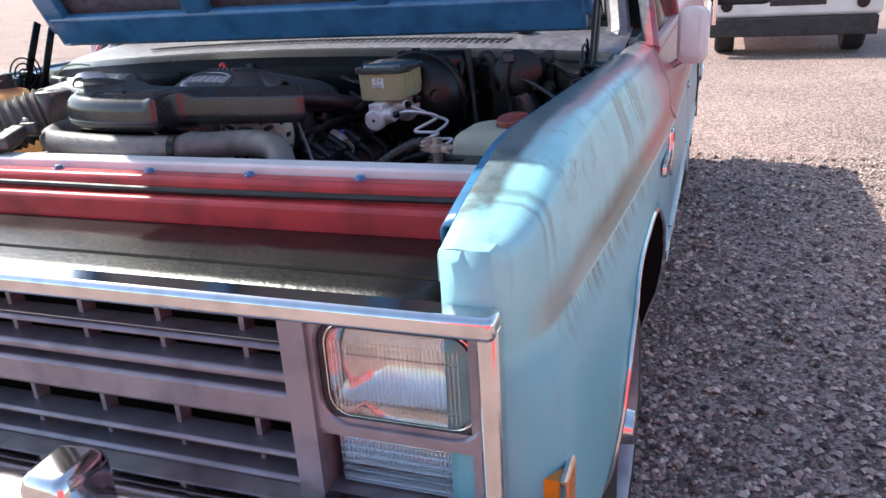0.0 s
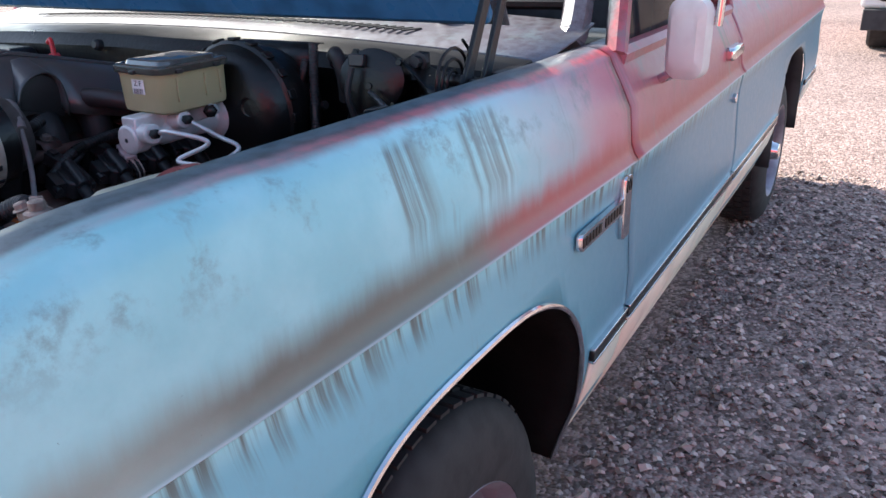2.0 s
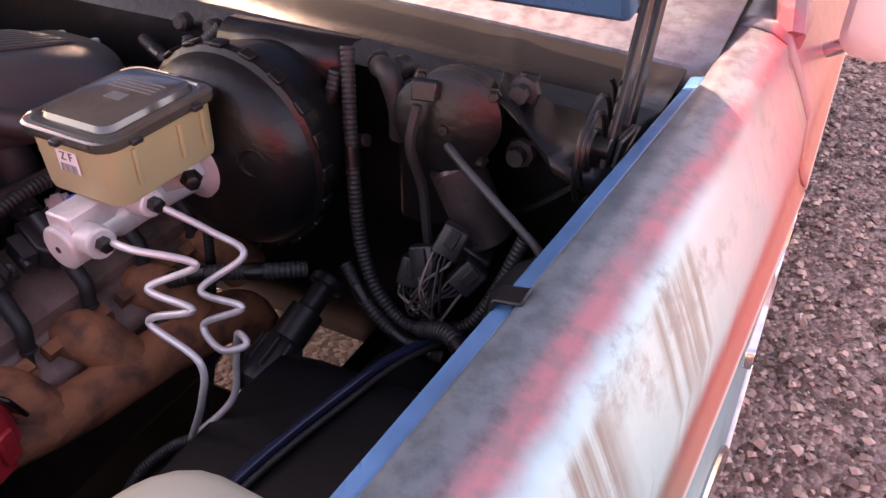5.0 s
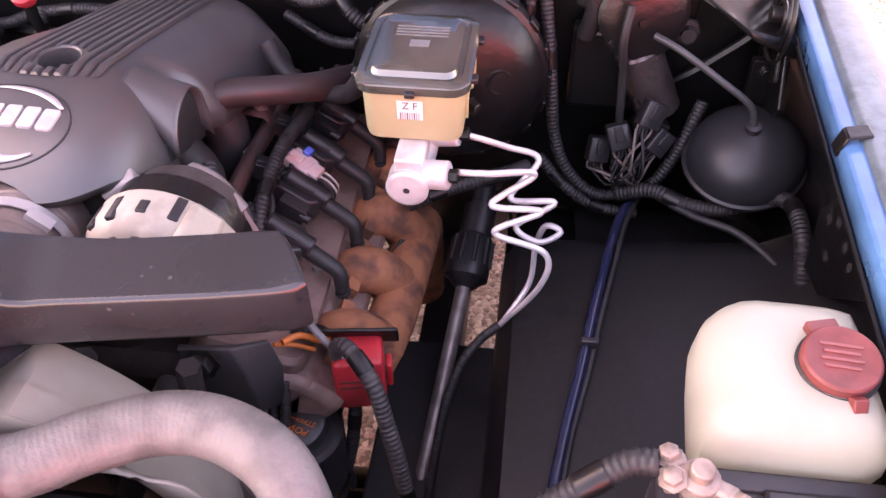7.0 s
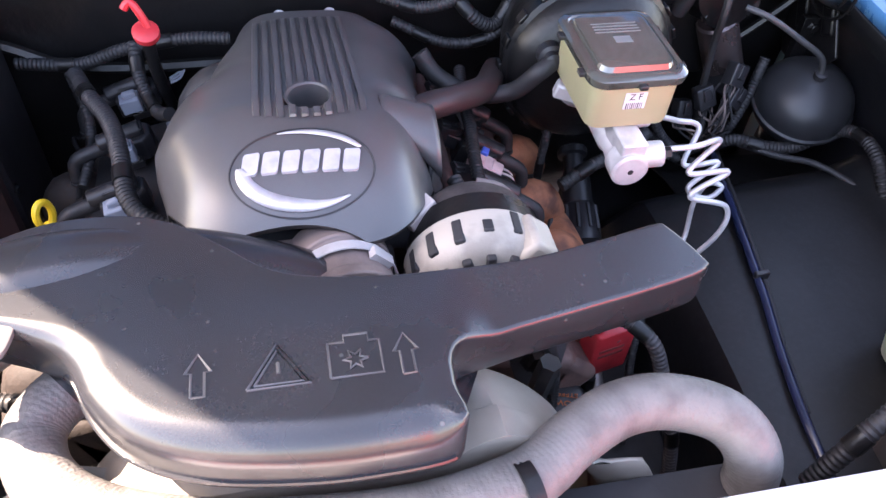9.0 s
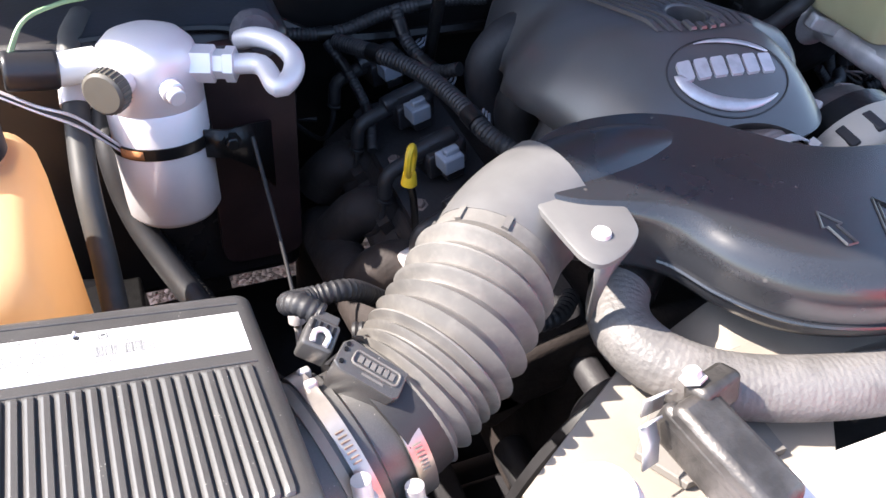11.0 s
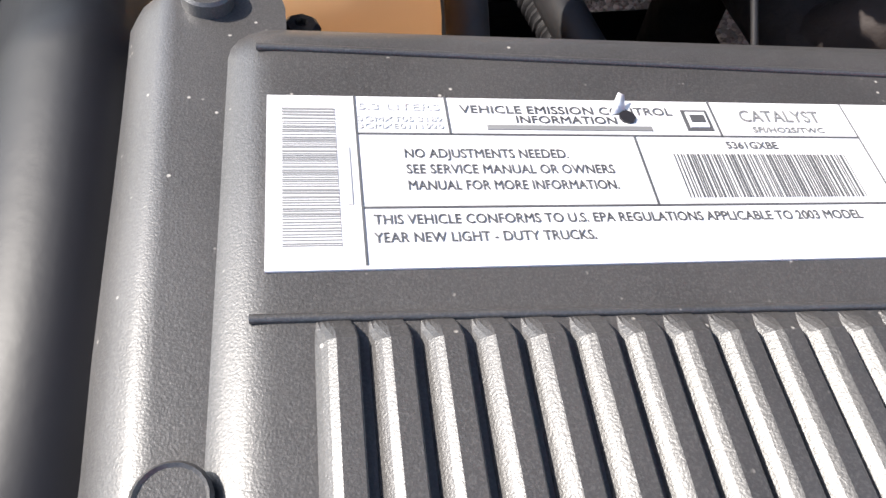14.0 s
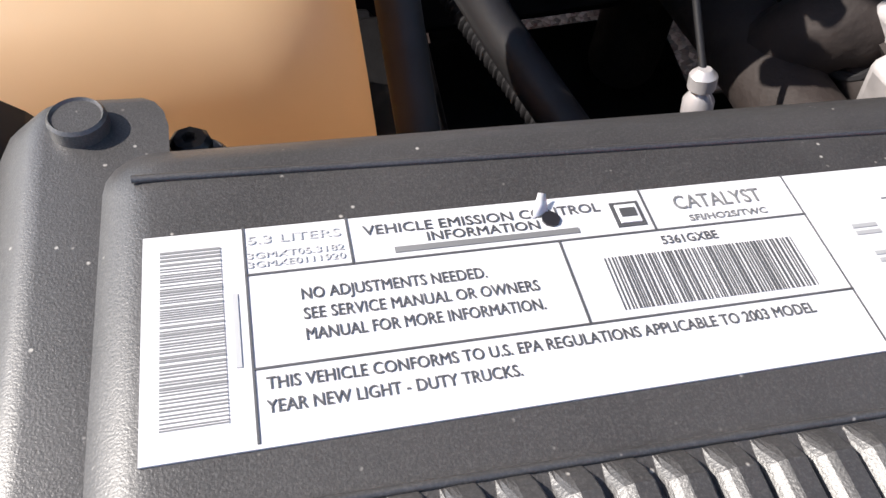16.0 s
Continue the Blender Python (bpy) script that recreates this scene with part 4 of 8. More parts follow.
    rs = part("radiator_support", bm, SILL, truck, "radiator support bar, sunlight painted on as a pale top", bevel=0.005)
    bm = bmesh.new()
    box(bm, (0, 0.282, 1.006), (1.66, 0.04, 0.05))
    box(bm, (0, 0.250, 0.976), (1.66, 0.03, 0.05))
    part("front_lip", bm, REDPAINT, rs, "red painted front lip", bevel=0.008)
    for k in range(7):
        bm = bmesh.new()
        bolt(bm, (-0.6 + 0.2 * k, 0.286, 1.031), (0, 0, 1), 0.007, 0.006)
        part("support_bolt", bm, BLUEPAINT, rs)
    bm = bmesh.new()
    box(bm, (0, 0.34, 0.70), (1.64, 0.03, 0.58))
    part("support_panel", bm, MATTE, rs)
    bm = bmesh.new()
    tube(bm, [(-0.8, 0.256, 1.008), (-0.2, 0.260, 1.010), (0.3, 0.258, 1.008), (0.8, 0.262, 1.010)], 0.006, 8)
    part("release_cable", bm, RUBBER, rs)
    # crossmember and an added dark pan below
    bm = bmesh.new()
    box(bm, (0, 0.62, 0.36), (1.0, 0.22, 0.10))
    box(bm, (0, 0.9, 0.28), (0.45, 0.5, 0.10))
    part("crossmember", bm, MATTE, truck, bevel=0.01)
    # made-up pan that hides the lit gravel, so the gap reads as shade
    bm = bmesh.new()
    box(bm, (-0.36, 0.75, 0.50), (0.40, 0.80, 0.02))
    part("dark_fill_pan", bm, MATTE, truck, bevel=0.004)
    bm = bmesh.new()
    box(bm, (0.455, 0.60, 0.56), (0.17, 0.52, 0.14))
    part("frame_horn", bm, MATTE, truck, bevel=0.004)


bay()


def hinge(side):
    ox = side * 0.842
    bm = bmesh.new()
    m = Matrix(((0, 0, 1, ox), (1, 0, 0, 0), (0, 1, 0, 0), (0, 0, 0, 1)))
    prism(bm, [(0.97, 1.00), (1.02, 0.93), (1.09, 0.94), (1.13, 1.02), (1.10, 1.09), (1.04, 1.10)], [(0, 0), (0.006, 0)], m)
    h = part("hood_hinge", bm, SATIN, truck, "black sprung hood hinge, standing open", bevel=0.002)
    for a, b in (((1.00, 1.02), (1.12, 1.24)), ((1.06, 1.00), (1.17, 1.22))):
        bm = bmesh.new()
        p, q = Vector((ox - side * 0.005, *a)), Vector((ox - side * 0.005, *b))
        d = q - p
        box(bm, (p + q) / 2, (0.008, 0.024, d.length), turn(-math.degrees(math.atan2(d.y, d.z)), 0, 0))
        part("hinge_arm", bm, SATIN, h, bevel=0.003)
    bm = bmesh.new()
    c = Vector((ox - side * 0.015, 1.02, 1.10))
    pts = [c + Vector((0.0, math.cos(a) * r, math.sin(a) * r)) for a, r in ((0.35 * k, 0.012 + 0.0009 * k) for k in range(58))]
    tube(bm, pts, 0.0026, 6, smooth=False)
    cyl(bm, c - Vector((0.012, 0, 0)), c + Vector((0.016, 0, 0)), 0.010)
    part("coil_spring", bm, SATIN, h)


hinge(1)
hinge(-1)

# ---------------------------------------------------------------- engine
engine = thing("engine", "dusty iron and aluminium V8 engine set in the bay", "engine")


def engine_block():
    bm = bmesh.new()
    box(bm, (0.06, 0.82, 0.72), (0.36, 0.48, 0.36))
    box(bm, (0.06, 0.82, 0.93), (0.20, 0.44, 0.12))
    part("block", bm, SHADEIRON, engine, "engine block in brown iron, darkened as shade", bevel=0.02)
    for s in (-1, 1):
        cx = 0.06 + s * 0.215
        tilt = turn(0, s * 14, 0)
        bm = bmesh.new()
        box(bm, (cx - s * 0.01, 0.82, 0.855), (0.14, 0.47, 0.09), tilt)
        box(bm, (cx + s * 0.045, 0.82, 0.83), (0.06, 0.47, 0.10), turn(0, s * 40, 0))
        # passenger side gets darker copies of these materials, as painted shade
        hd = part("cylinder_head", bm, VALVE if s > 0 else SHADEIRON, engine, "dusty cylinder head", bevel=0.012)
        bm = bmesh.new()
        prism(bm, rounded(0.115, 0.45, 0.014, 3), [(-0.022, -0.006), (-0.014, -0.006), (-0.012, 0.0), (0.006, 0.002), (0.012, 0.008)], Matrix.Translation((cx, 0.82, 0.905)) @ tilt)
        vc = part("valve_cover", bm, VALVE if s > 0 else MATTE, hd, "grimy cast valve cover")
        for k in range(5):
            bm = bmesh.new()
            bolt(bm, (cx + s * 0.040, 0.64 + 0.09 * k, 0.906), (s * 0.3, 0, 1), 0.007)
            part("cover_bolt", bm, CASTING, vc)
        # cast exhaust manifold: humped runners over a log
        bm = bmesh.new()
        tube(bm, [(cx + s * 0.105, 0.62, 0.845), (cx + s * 0.122, 0.72, 0.832), (cx + s * 0.126, 0.86, 0.812), (cx + s * 0.12, 0.97, 0.76), (cx + s * 0.115, 1.0, 0.60)], 0.034, 16, 0.012, radius=lambda t: 0.8 + 0.3 * t)
        mf = part("exhaust_manifold", bm, IRON if s > 0 else SHADEIRON, hd, "cast exhaust manifold, rust-brown, painted shade-dark on the passenger side")
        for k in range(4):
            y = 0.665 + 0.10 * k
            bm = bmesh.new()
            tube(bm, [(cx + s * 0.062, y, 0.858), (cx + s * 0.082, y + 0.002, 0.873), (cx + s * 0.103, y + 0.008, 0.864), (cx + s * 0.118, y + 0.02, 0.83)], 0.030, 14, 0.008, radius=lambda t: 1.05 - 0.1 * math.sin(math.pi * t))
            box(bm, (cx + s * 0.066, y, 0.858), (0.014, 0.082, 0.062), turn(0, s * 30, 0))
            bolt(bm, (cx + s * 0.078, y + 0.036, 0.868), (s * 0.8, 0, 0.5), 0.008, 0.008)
            part("manifold_runner", bm, IRON if s > 0 else SHADEIRON, mf)
        # coils lying on the cover, with plug wires
        for k in range(4):
            y = (0.725 + 0.080 * k) if s > 0 else (0.748 + 0.105 * k)
            p = Vector((cx + s * 0.004, y + 0.006, 0.950))
            r = turn(0, s * (24 if s > 0 else 9), 0) @ turn(0, 0, -s * 10)
            r3 = r.to_3x3()
            bm = bmesh.new()
            prism(bm, [(-0.026, -0.021), (0.018, -0.023), (0.030, -0.012), (0.030, 0.012), (0.018, 0.023), (-0.026, 0.021)], [(-0.017, 0.001), (-0.015, 0.0), (0.010, 0.0), (0.014, 0.003)], Matrix.Translation(p) @ r)
            box(bm, p + r3 @ Vector((0, 0.026, -0.012)), (0.022, 0.018, 0.010), r)
            box(bm, p + r3 @ Vector((0, -0.026, -0.012)), (0.022, 0.018, 0.010), r)
            co = part("ignition_coil", bm, BLACK, hd, "black ignition coil", bevel=0.0015)
            if s > 0:
                bm = bmesh.new()
                box(bm, p + r3 @ Vector((0.006, -0.031, 0.000)), (0.034, 0.016, 0.026), r)
                cyl(bm, p + r3 @ Vector((0.016, -0.036, 0.004)), p + r3 @ Vector((0.030, -0.036, 0.004)), 0.006, 10)
                part("coil_socket", bm, BLACK, co, bevel=0.0015)
            bm = bmesh.new()
            box(bm, p + r3 @ Vector((-s * 0.002, 0, 0.016)), (0.040, 0.020, 0.012), r)
            cyl(bm, p + r3 @ Vector((-s * 0.020, 0, 0.017)), p + r3 @ Vector((s * 0.036, 0, 0.012)), 0.0115, 12)
            part("coil_tower", bm, BLACK, co, bevel=0.001)
            for q in (-1, 1):
                bm = bmesh.new()
                bolt(bm, p + r3 @ Vector((0, q * 0.028, -0.007)), r3 @ Vector((0, 0, 1)), 0.0045, 0.005)
                part("coil_bolt", bm, CASTING if s > 0 else STEEL, co)
            bm = bmesh.new()
            q0 = Vector((0.038 * -s, 0.004, 0.004)) if s > 0 else Vector((-0.006, -0.034, 0.012))
            box(bm, p + r3 @ q0, (0.026, 0.024, 0.020), r)
            box(bm, p + r3 @ (q0 + Vector((0.002, 0, 0.013))), (0.018, 0.010, 0.008), r)
            cn = part("coil_connector", bm, GREYCONN if s < 0 else BLACK, co, "moulded plug connector", bevel=0.002)
            for q in (-1, 0, 1):
                bm = bmesh.new()
                a = p + r3 @ Vector((-s * 0.050, 0.004 + 0.006 * q, 0.004))
                tube(bm, [a, a + Vector((-s * 0.014, 0.002 * q, 0.008)), a + Vector((-s * 0.022, 0.014, 0.016))], 0.0016, 5)
                part("connector_wire", bm, BEIGE if s > 0 and k == 1 else (RUBBER if s > 0 else GREYCONN), cn)
            a, b = p + r3 @ Vector((s * 0.028, 0, 0.006)), p + r3 @ Vector((s * 0.062, -0.002, 0.003))
            e = b + Vector((s * 0.012, -0.006, -0.032))
            bm = bmesh.new()
            tube(bm, [a, (a + b) / 2, b, b + Vector((s * 0.010, -0.002, -0.010)), e], 0.0100, 12, radius=lambda t: 1.0 - 0.18 * t)
            cyl(bm, e - Vector((0, 0, 0.002)), e + Vector((s * 0.001, 0, -0.006)), 0.0095, 12)
            bt = part("plug_boot", bm, RUBBER, co, "black angled rubber boot")
            bm = bmesh.new()
            tube(bm, [e, e + Vector((s * 0.006, -0.004, -0.035)), e + Vector((s * 0.018, 0.010, -0.062)), Vector((cx + s * 0.118, y + 0.052, 0.848)), Vector((cx + s * 0.085, y + 0.052, 0.846))], 0.0036, 8)
            part("plug_wire", bm, RUBBER, bt)
    # intake runners under the cover
    bm = bmesh.new()
    box(bm, (0.06, 0.82, 1.00), (0.15, 0.40, 0.08))
    im = part("intake_manifold", bm, MATTE, engine, "black intake manifold", bevel=0.01)
    for k in range(4):
        for s in (-1, 1):
            y = 0.68 + 0.09 * k
            bm = bmesh.new()
            tube(bm, [(0.06 + s * 0.02, y, 1.03), (0.06 + s * 0.09, y, 1.04), (0.06 + s * 0.125, y, 1.0), (0.06 + s * 0.11, y, 0.93)], 0.026, 12, 0.012)
            part("intake_runner", bm, MATTE, im)
    # fuel rail with injectors beside the cover, and a pale sensor plug between the coils
    bm = bmesh.new()
    tube(bm, [(0.222, 0.69, 0.985), (0.222, 0.80, 0.985), (0.224, 0.90, 0.982), (0.226, 1.02, 0.978)], 0.0105, 10, 0.02)
    fr = part("fuel_rail", bm, mat("grimed_rail", (0.085, 0.048, 0.045), 0.45, 0.3, 0.4, 30, 0.3, 200), engine, "red-brown grimed fuel rail")
    for k in range(4):
        y = 0.725 + 0.085 * k
        bm = bmesh.new()
        cyl(bm, (0.222, y, 0.982), (0.200, y, 0.940), 0.0095, 12)
        box(bm, (0.243, y + 0.006, 0.978), (0.030, 0.020, 0.020), turn(0, 25, 10))
        box(bm, (0.240, y + 0.006, 0.990), (0.014, 0.012, 0.008), turn(0, 25, 10))
        inj = part("injector", bm, BLACK, fr, "black injector and plug", bevel=0.002)
        bm = bmesh.new()
        tube(bm, [(0.256, y + 0.006, 0.972), (0.268, y + 0.014, 0.972), (0.266, y + 0.034, 0.978), (0.258, y + 0.050, 0.984)], 0.0036, 7, rings=0.003)
        part("injector_lead", bm, RUBBER, inj)
    for y, z, tilt in ((0.742, 1.002, 12), (0.905, 0.998, -8)):
        bm = bmesh.new()
        grid(bm, [[(0.196, y - 0.020, z + 0.010), (0.196, y + 0.020, z + 0.010)], [(0.224, y - 0.018, z + 0.002), (0.224, y + 0.018, z)], [(0.236, y - 0.014, z - 0.030), (0.236, y + 0.014, z - 0.032)]])
        rb = part("rail_bracket", bm, bpy.data.materials["grimed_rail"], fr, "grimy bent steel bracket", solid=0.003)
        bm = bmesh.new()
        bolt(bm, (0.214, y, z + 0.006), (0.3, 0, 1), 0.007, 0.007)
        part("bracket_bolt", bm, CASTING, rb)
    bm = bmesh.new()
    box(bm, (0.276, 0.842, 0.968), (0.034, 0.026, 0.018), turn(0, 22, -24))
    box(bm, (0.294, 0.834, 0.963), (0.016, 0.020, 0.014), turn(0, 22, -24))
    box(bm, (0.272, 0.843, 0.979), (0.020, 0.012, 0.006), turn(0, 22, -24))
    sp = part("sensor_plug", bm, mat("pinkish_plug", (0.62, 0.46, 0.46), 0.5, 0, 0.2, 40), engine, "pale pink-beige wiring plug", bevel=0.002)
    bm = bmesh.new()
    box(bm, (0.283, 0.854, 0.977), (0.010, 0.012, 0.010), turn(0, 22, -24))
    part("plug_clip", bm, mat("blue_clip", (0.06, 0.13, 0.55), 0.4), sp, "blue locking clip", bevel=0.0015)
    for q in range(4):
        bm = bmesh.new()
        a = Vector((0.300, 0.826 + 0.005 * q, 0.961))
        tube(bm, [a, a + Vector((0.012, -0.004, -0.004)), a + Vector((0.020, -0.004, -0.018)), a + Vector((0.014, 0.0, -0.034))], 0.0014, 5)
        part("plug_lead", bm, BEIGE if q % 2 else RUBBER, sp)
    # pale bracket with a yellow plug at the front of the passenger head
    bm = bmesh.new()
    box(bm, (-0.200, 0.725, 0.895), (0.075, 0.085, 0.030), turn(0, -14, 12))
    box(bm, (-0.230, 0.705, 0.866), (0.040, 0.050, 0.060), turn(0, -14, 12))
    hb = part("head_bracket", bm, MCALU, engine, "pale aluminium bracket", bevel=0.006)
    bm = bmesh.new()
    lathe(bm, (-0.188, 0.735, 0.911), (0.15, -0.1, 1), [(0, 0.015), (0.003, 0.015), (0.004, 0.012), (0.004, 0.008), (0.007, 0.007)], 20)
    part("yellow_plug", bm, YELLOW, hb, "yellow plastic plug")
    # throttle body, clamp and red gasket glimpse
    bm = bmesh.new()
    lathe(bm, (0.075, 0.645, 1.035), (0.12, -1, 0.16), [(0, 0.052), (0.03, 0.052), (0.032, 0.047), (0.07, 0.047), (0.072, 0.050), (0.085, 0.050)], 28)
    box(bm, (0.02, 0.62, 1.05), (0.05, 0.05, 0.04))
    part("throttle_body", bm, CASTING, engine, "cast aluminium throttle body", bevel=0.003)
    bm = bmesh.new()
    lathe(bm, (0.079, 0.605, 1.041), (0.12, -1, 0.16), [(0, 0.0515), (0.0, 0.053), (0.012, 0.053), (0.012, 0.0515)], 28, False)
    box(bm, (0.115, 0.600, 1.080), (0.024, 0.011, 0.008), turn(0, 45, 0))
    part("hose_clamp", bm, STEEL, engine, "steel worm-drive clamp")
    # front cover, water pump, pulleys and belt
    for c, r in (((0.06, 0.50, 0.80), 0.075), ((0.19, 0.50, 0.87), 0.045), ((-0.10, 0.50, 0.86), 0.045), ((0.06, 0.50, 0.63), 0.085), ((-0.14, 0.50, 0.68), 0.06)):
        bm = bmesh.new()
        lathe(bm, c, (0, 1, 0), [(0, r * 0.4), (0.002, r - 0.004), (0.006, r), (0.03, r), (0.034, r - 0.004)], 28)
        cyl(bm, Vector(c), Vector(c) + Vector((0, 0.12, 0)), r * 0.35)
        part("pulley", bm, MATTE, engine)
    bm = bmesh.new()
    loop = [(0.265, 0.515, 1.0), (0.24, 0.515, 0.86), (0.14, 0.515, 0.63), (0.05, 0.515, 0.545), (-0.10, 0.515, 0.60), (-0.20, 0.515, 0.70), (-0.145, 0.515, 0.87), (-0.06, 0.515, 0.89), (0.10, 0.515, 0.88), (0.17, 0.515, 1.0)]
    tube(bm, loop, 0.011, 6, 0.02)
    part("drive_belt", bm, RUBBER, engine)
    # oil filler and small fittings
    bm = bmesh.new()
    grid(bm, [[(0.235, 0.548, 0.978), (0.285, 0.553, 0.978), (0.310, 0.585, 0.955)], [(0.240, 0.545, 0.955), (0.295, 0.550, 0.945), (0.318, 0.585, 0.915)], [(0.262, 0.548, 0.88), (0.300, 0.552, 0.88), (0.312, 0.580, 0.86)]])
    br = part("accessory_bracket", bm, MATTE, engine, "black accessory bracket", solid=0.008, bevel=0.002)
    bm = bmesh.new()
    bolt(bm, (0.262, 0.540, 0.972), (0, -1, 0.2), 0.012, 0.012)
    part("bracket_bolt", bm, SATIN, br)
    bm = bmesh.new()
    box(bm, (0.368, 0.640, 0.905), (0.112, 0.005, 0.034), turn(20, 0, 8))
    part("terminal_plate", bm, SATIN, engine, "black bracket plate", bevel=0.002)
    bm = bmesh.new()
    tube(bm, [(0.22, 0.53, 0.90), (0.245, 0.525, 0.84), (0.275, 0.52, 0.74)], 0.016, 6)
    part("brace_bar", bm, CASTING, engine)


engine_block()

CX = 0.067


def along(y, table):
    """Value at y from a short table of stations."""
    for (ya, va), (yb, vb) in zip(table, table[1:]):
        if y <= yb:
            q = min(1.0, max(0.0, (y - ya) / (yb - ya)))
            return va + (vb - va) * q * q * (3 - 2 * q)
    return table[-1][1]


def cover_height(x, y):
    """Top of the engine cover: a domed lid that falls to the back, the nose and the sides; its driver's side is cut back for the scoop."""
    if x > CX + 0.001:
        hw = along(y, ((0.70, 0.117), (0.80, 0.114), (0.830, 0.134), (0.93, 0.138), (1.02, 0.153), (1.062, 0.132)))
    else:
        hw = along(y, ((0.69, 0.146), (0.80, 0.164), (0.84, 0.160), (0.92, 0.124), (1.062, 0.094)))
    top = 1.139 - 0.24 * max(0, y - 0.77) - 0.053 * max(0, (0.74 - y) / 0.126) ** 2
    k = min(1.0, abs(x - CX) / max(hw, 0.03))
    return hw, top - 0.062 * k**5 - 0.010 * k**2


def engine_cover():
    cov = thing("engine_cover", "dark grey ribbed plastic engine cover with a raised silver logo", "engine cover")
    bm = bmesh.new()
    columns = []
    for j in range(61):
        u = -1 + 2 * j / 60
        u = math.copysign(abs(u) ** 0.9, u)
        wide = 0.117 if u > 0 else 0.146
        # rounded nose, arched over the throttle body
        y0 = 0.614 + 0.088 * abs(u) ** 4 + 0.018 * max(0.0, 1 - ((CX + wide * u - 0.038) / 0.066) ** 2) ** 0.8
        column = []
        for i in range(61):
            y = y0 + (1.062 - 0.030 * abs(u) ** 6 - y0) * i / 60
            x = CX + cover_height(CX + math.copysign(0.1, u), y)[0] * u
            h = cover_height(x, y)[1]
            d = math.hypot(x - CX, y - 0.776)
            h -= 0.036 * min(1.0, max(0.0, (0.0235 - d) / 0.006))
            column.append((x, y, h))
        a, b = column[0], column[-1]
        columns.append([(a[0], a[1] + 0.005, a[2] - 0.010)] + column + [(b[0], b[1] + 0.008, b[2] - 0.03)])
    for col, s in ((columns[0], -1), (columns[-1], 1)):
        skirt = [(x + s * 0.003, y, z - 0.022) for x, y, z in col]
        if s < 0:
            columns = [skirt] + columns
        else:
            columns = columns + [skirt]
    body = part("cover_shell", grid(bm, columns), COVER, cov, "dark grey textured plastic shell", solid=0.003)
    for k in range(10):
        x = CX - 0.0520 + 0.01155 * k
        y0 = 0.747 - 0.009 * math.sin(math.pi * k / 9)
        gap = math.sqrt(max(0.0, 0.0255**2 - (x - CX) ** 2))
        spans = [(y0, 1.030)] if gap == 0 else [(y0, 0.776 - gap), (0.776 + gap, 1.030)]
        for ya, yb in spans:
            if yb - ya < 0.004:
                continue
            bm = bmesh.new()
            rows = []
            for q in range(15):
                y = ya + (yb - ya) * q / 14
                e = 0.15 if q in (0, 14) else 1.0
                zt = cover_height(x, y)[1]
                rows.append([(x + w * 0.0030, y, zt + 0.0008 + 0.0034 * e * up) for w, up in ((-1.35, -0.2), (-1.0, 0.9), (-0.7, 1.0), (0.7, 1.0), (1.0, 0.9), (1.35, -0.2))])
            part("cover_rib", grid(bm, rows), COVER, body)
    bm = bmesh.new()
    lathe(bm, (CX, 0.776, 1.1080), (0, 0, 1), [(0.0, 0.001), (0.0, 0.0190), (0.0290, 0.0205), (0.0304, 0.0222), (0.0302, 0.0250)], 40, False)
    part("well", bm, COVER, body, "round well in the ribbed field")
    # arched scoop on the driver's side
    bm = bmesh.new()
    rows = []
    for k in range(11):
        q = k / 10
        x = 0.138 + 0.058 * q
        ring = []
        for j in range(17):
            a = radians(180 - 180 * j / 16)
            f = max(0.0, math.sin(a)) ** 0.75
            low = (1.128 - 0.067 * q) if a > math.pi / 2 else (1.128 - 0.095 * q)
            high = 1.131 - 0.40 * max(0.0, x - 0.146)
            ring.append((x, 0.765 + (0.047 if a > math.pi / 2 else 0.040) * math.cos(a) * (0.3 + 0.7 * q) + 0.008 * f, low + (high - low) * f))
        rows.append(ring)
    sc = part("side_scoop", grid(bm, rows), COVER, body, "arched side scoop", solid=0.003)
    bm = bmesh.new()
    mouth = [(0.765 + (0.044 if a > math.pi / 2 else 0.037) * math.cos(a) + 0.008 * math.sin(a) ** 0.75, (1.058 if a > math.pi / 2 else 1.032) + (0.048 if a > math.pi / 2 else 0.074) * math.sin(a) ** 0.75) for a in [radians(12 * k) for k in range(16)]]
    prism(bm, mouth, [(0, 0.0), (0.003, 0.0), (0.004, 0.002)], Matrix(((0, 0, 1, 0.1835), (1, 0, 0, 0), (0, 1, 0, 0), (0, 0, 0, 1))))
    part("scoop_mouth", bm, MATTE, sc, "dark mouth of the side scoop")
    # logo: an engraved oval, the word as six plain raised bars, and two swept crescents
    lx, my = 0.053, 0.679

    def on_cover(px, py, lift=0.0015):
        x, y = lx + px, my + py
        return Vector((x, y, cover_height(x, y)[1] + lift))

    bm = bmesh.new()
    tube(bm, [on_cover(0.067 * math.cos(a), 0.043 * math.sin(a), 0.0006) for a in [2 * math.pi * k / 48 for k in range(49)]], 0.0010, 5, smooth=False)
    part("logo_outline", bm, MATTE, body)
    for a0, a1, wide, rx, ry in ((166, 318, 0.015, 0.061, 0.039), (22, 112, 0.007, 0.063, 0.040)):
        bm = bmesh.new()
        rows = []
        for k in range(29):
            t = k / 28
            a = radians(a0 + (a1 - a0) * t)
            w = wide * math.sin(math.pi * t**0.6) ** 0.8
            p = Vector((rx * math.cos(a), ry * math.sin(a)))
            n = -p.normalized()
            rows.append([on_cover(p.x + n.x * w * q, p.y + n.y * w * q, 0.0024) for q in (0, 0.5, 1)])
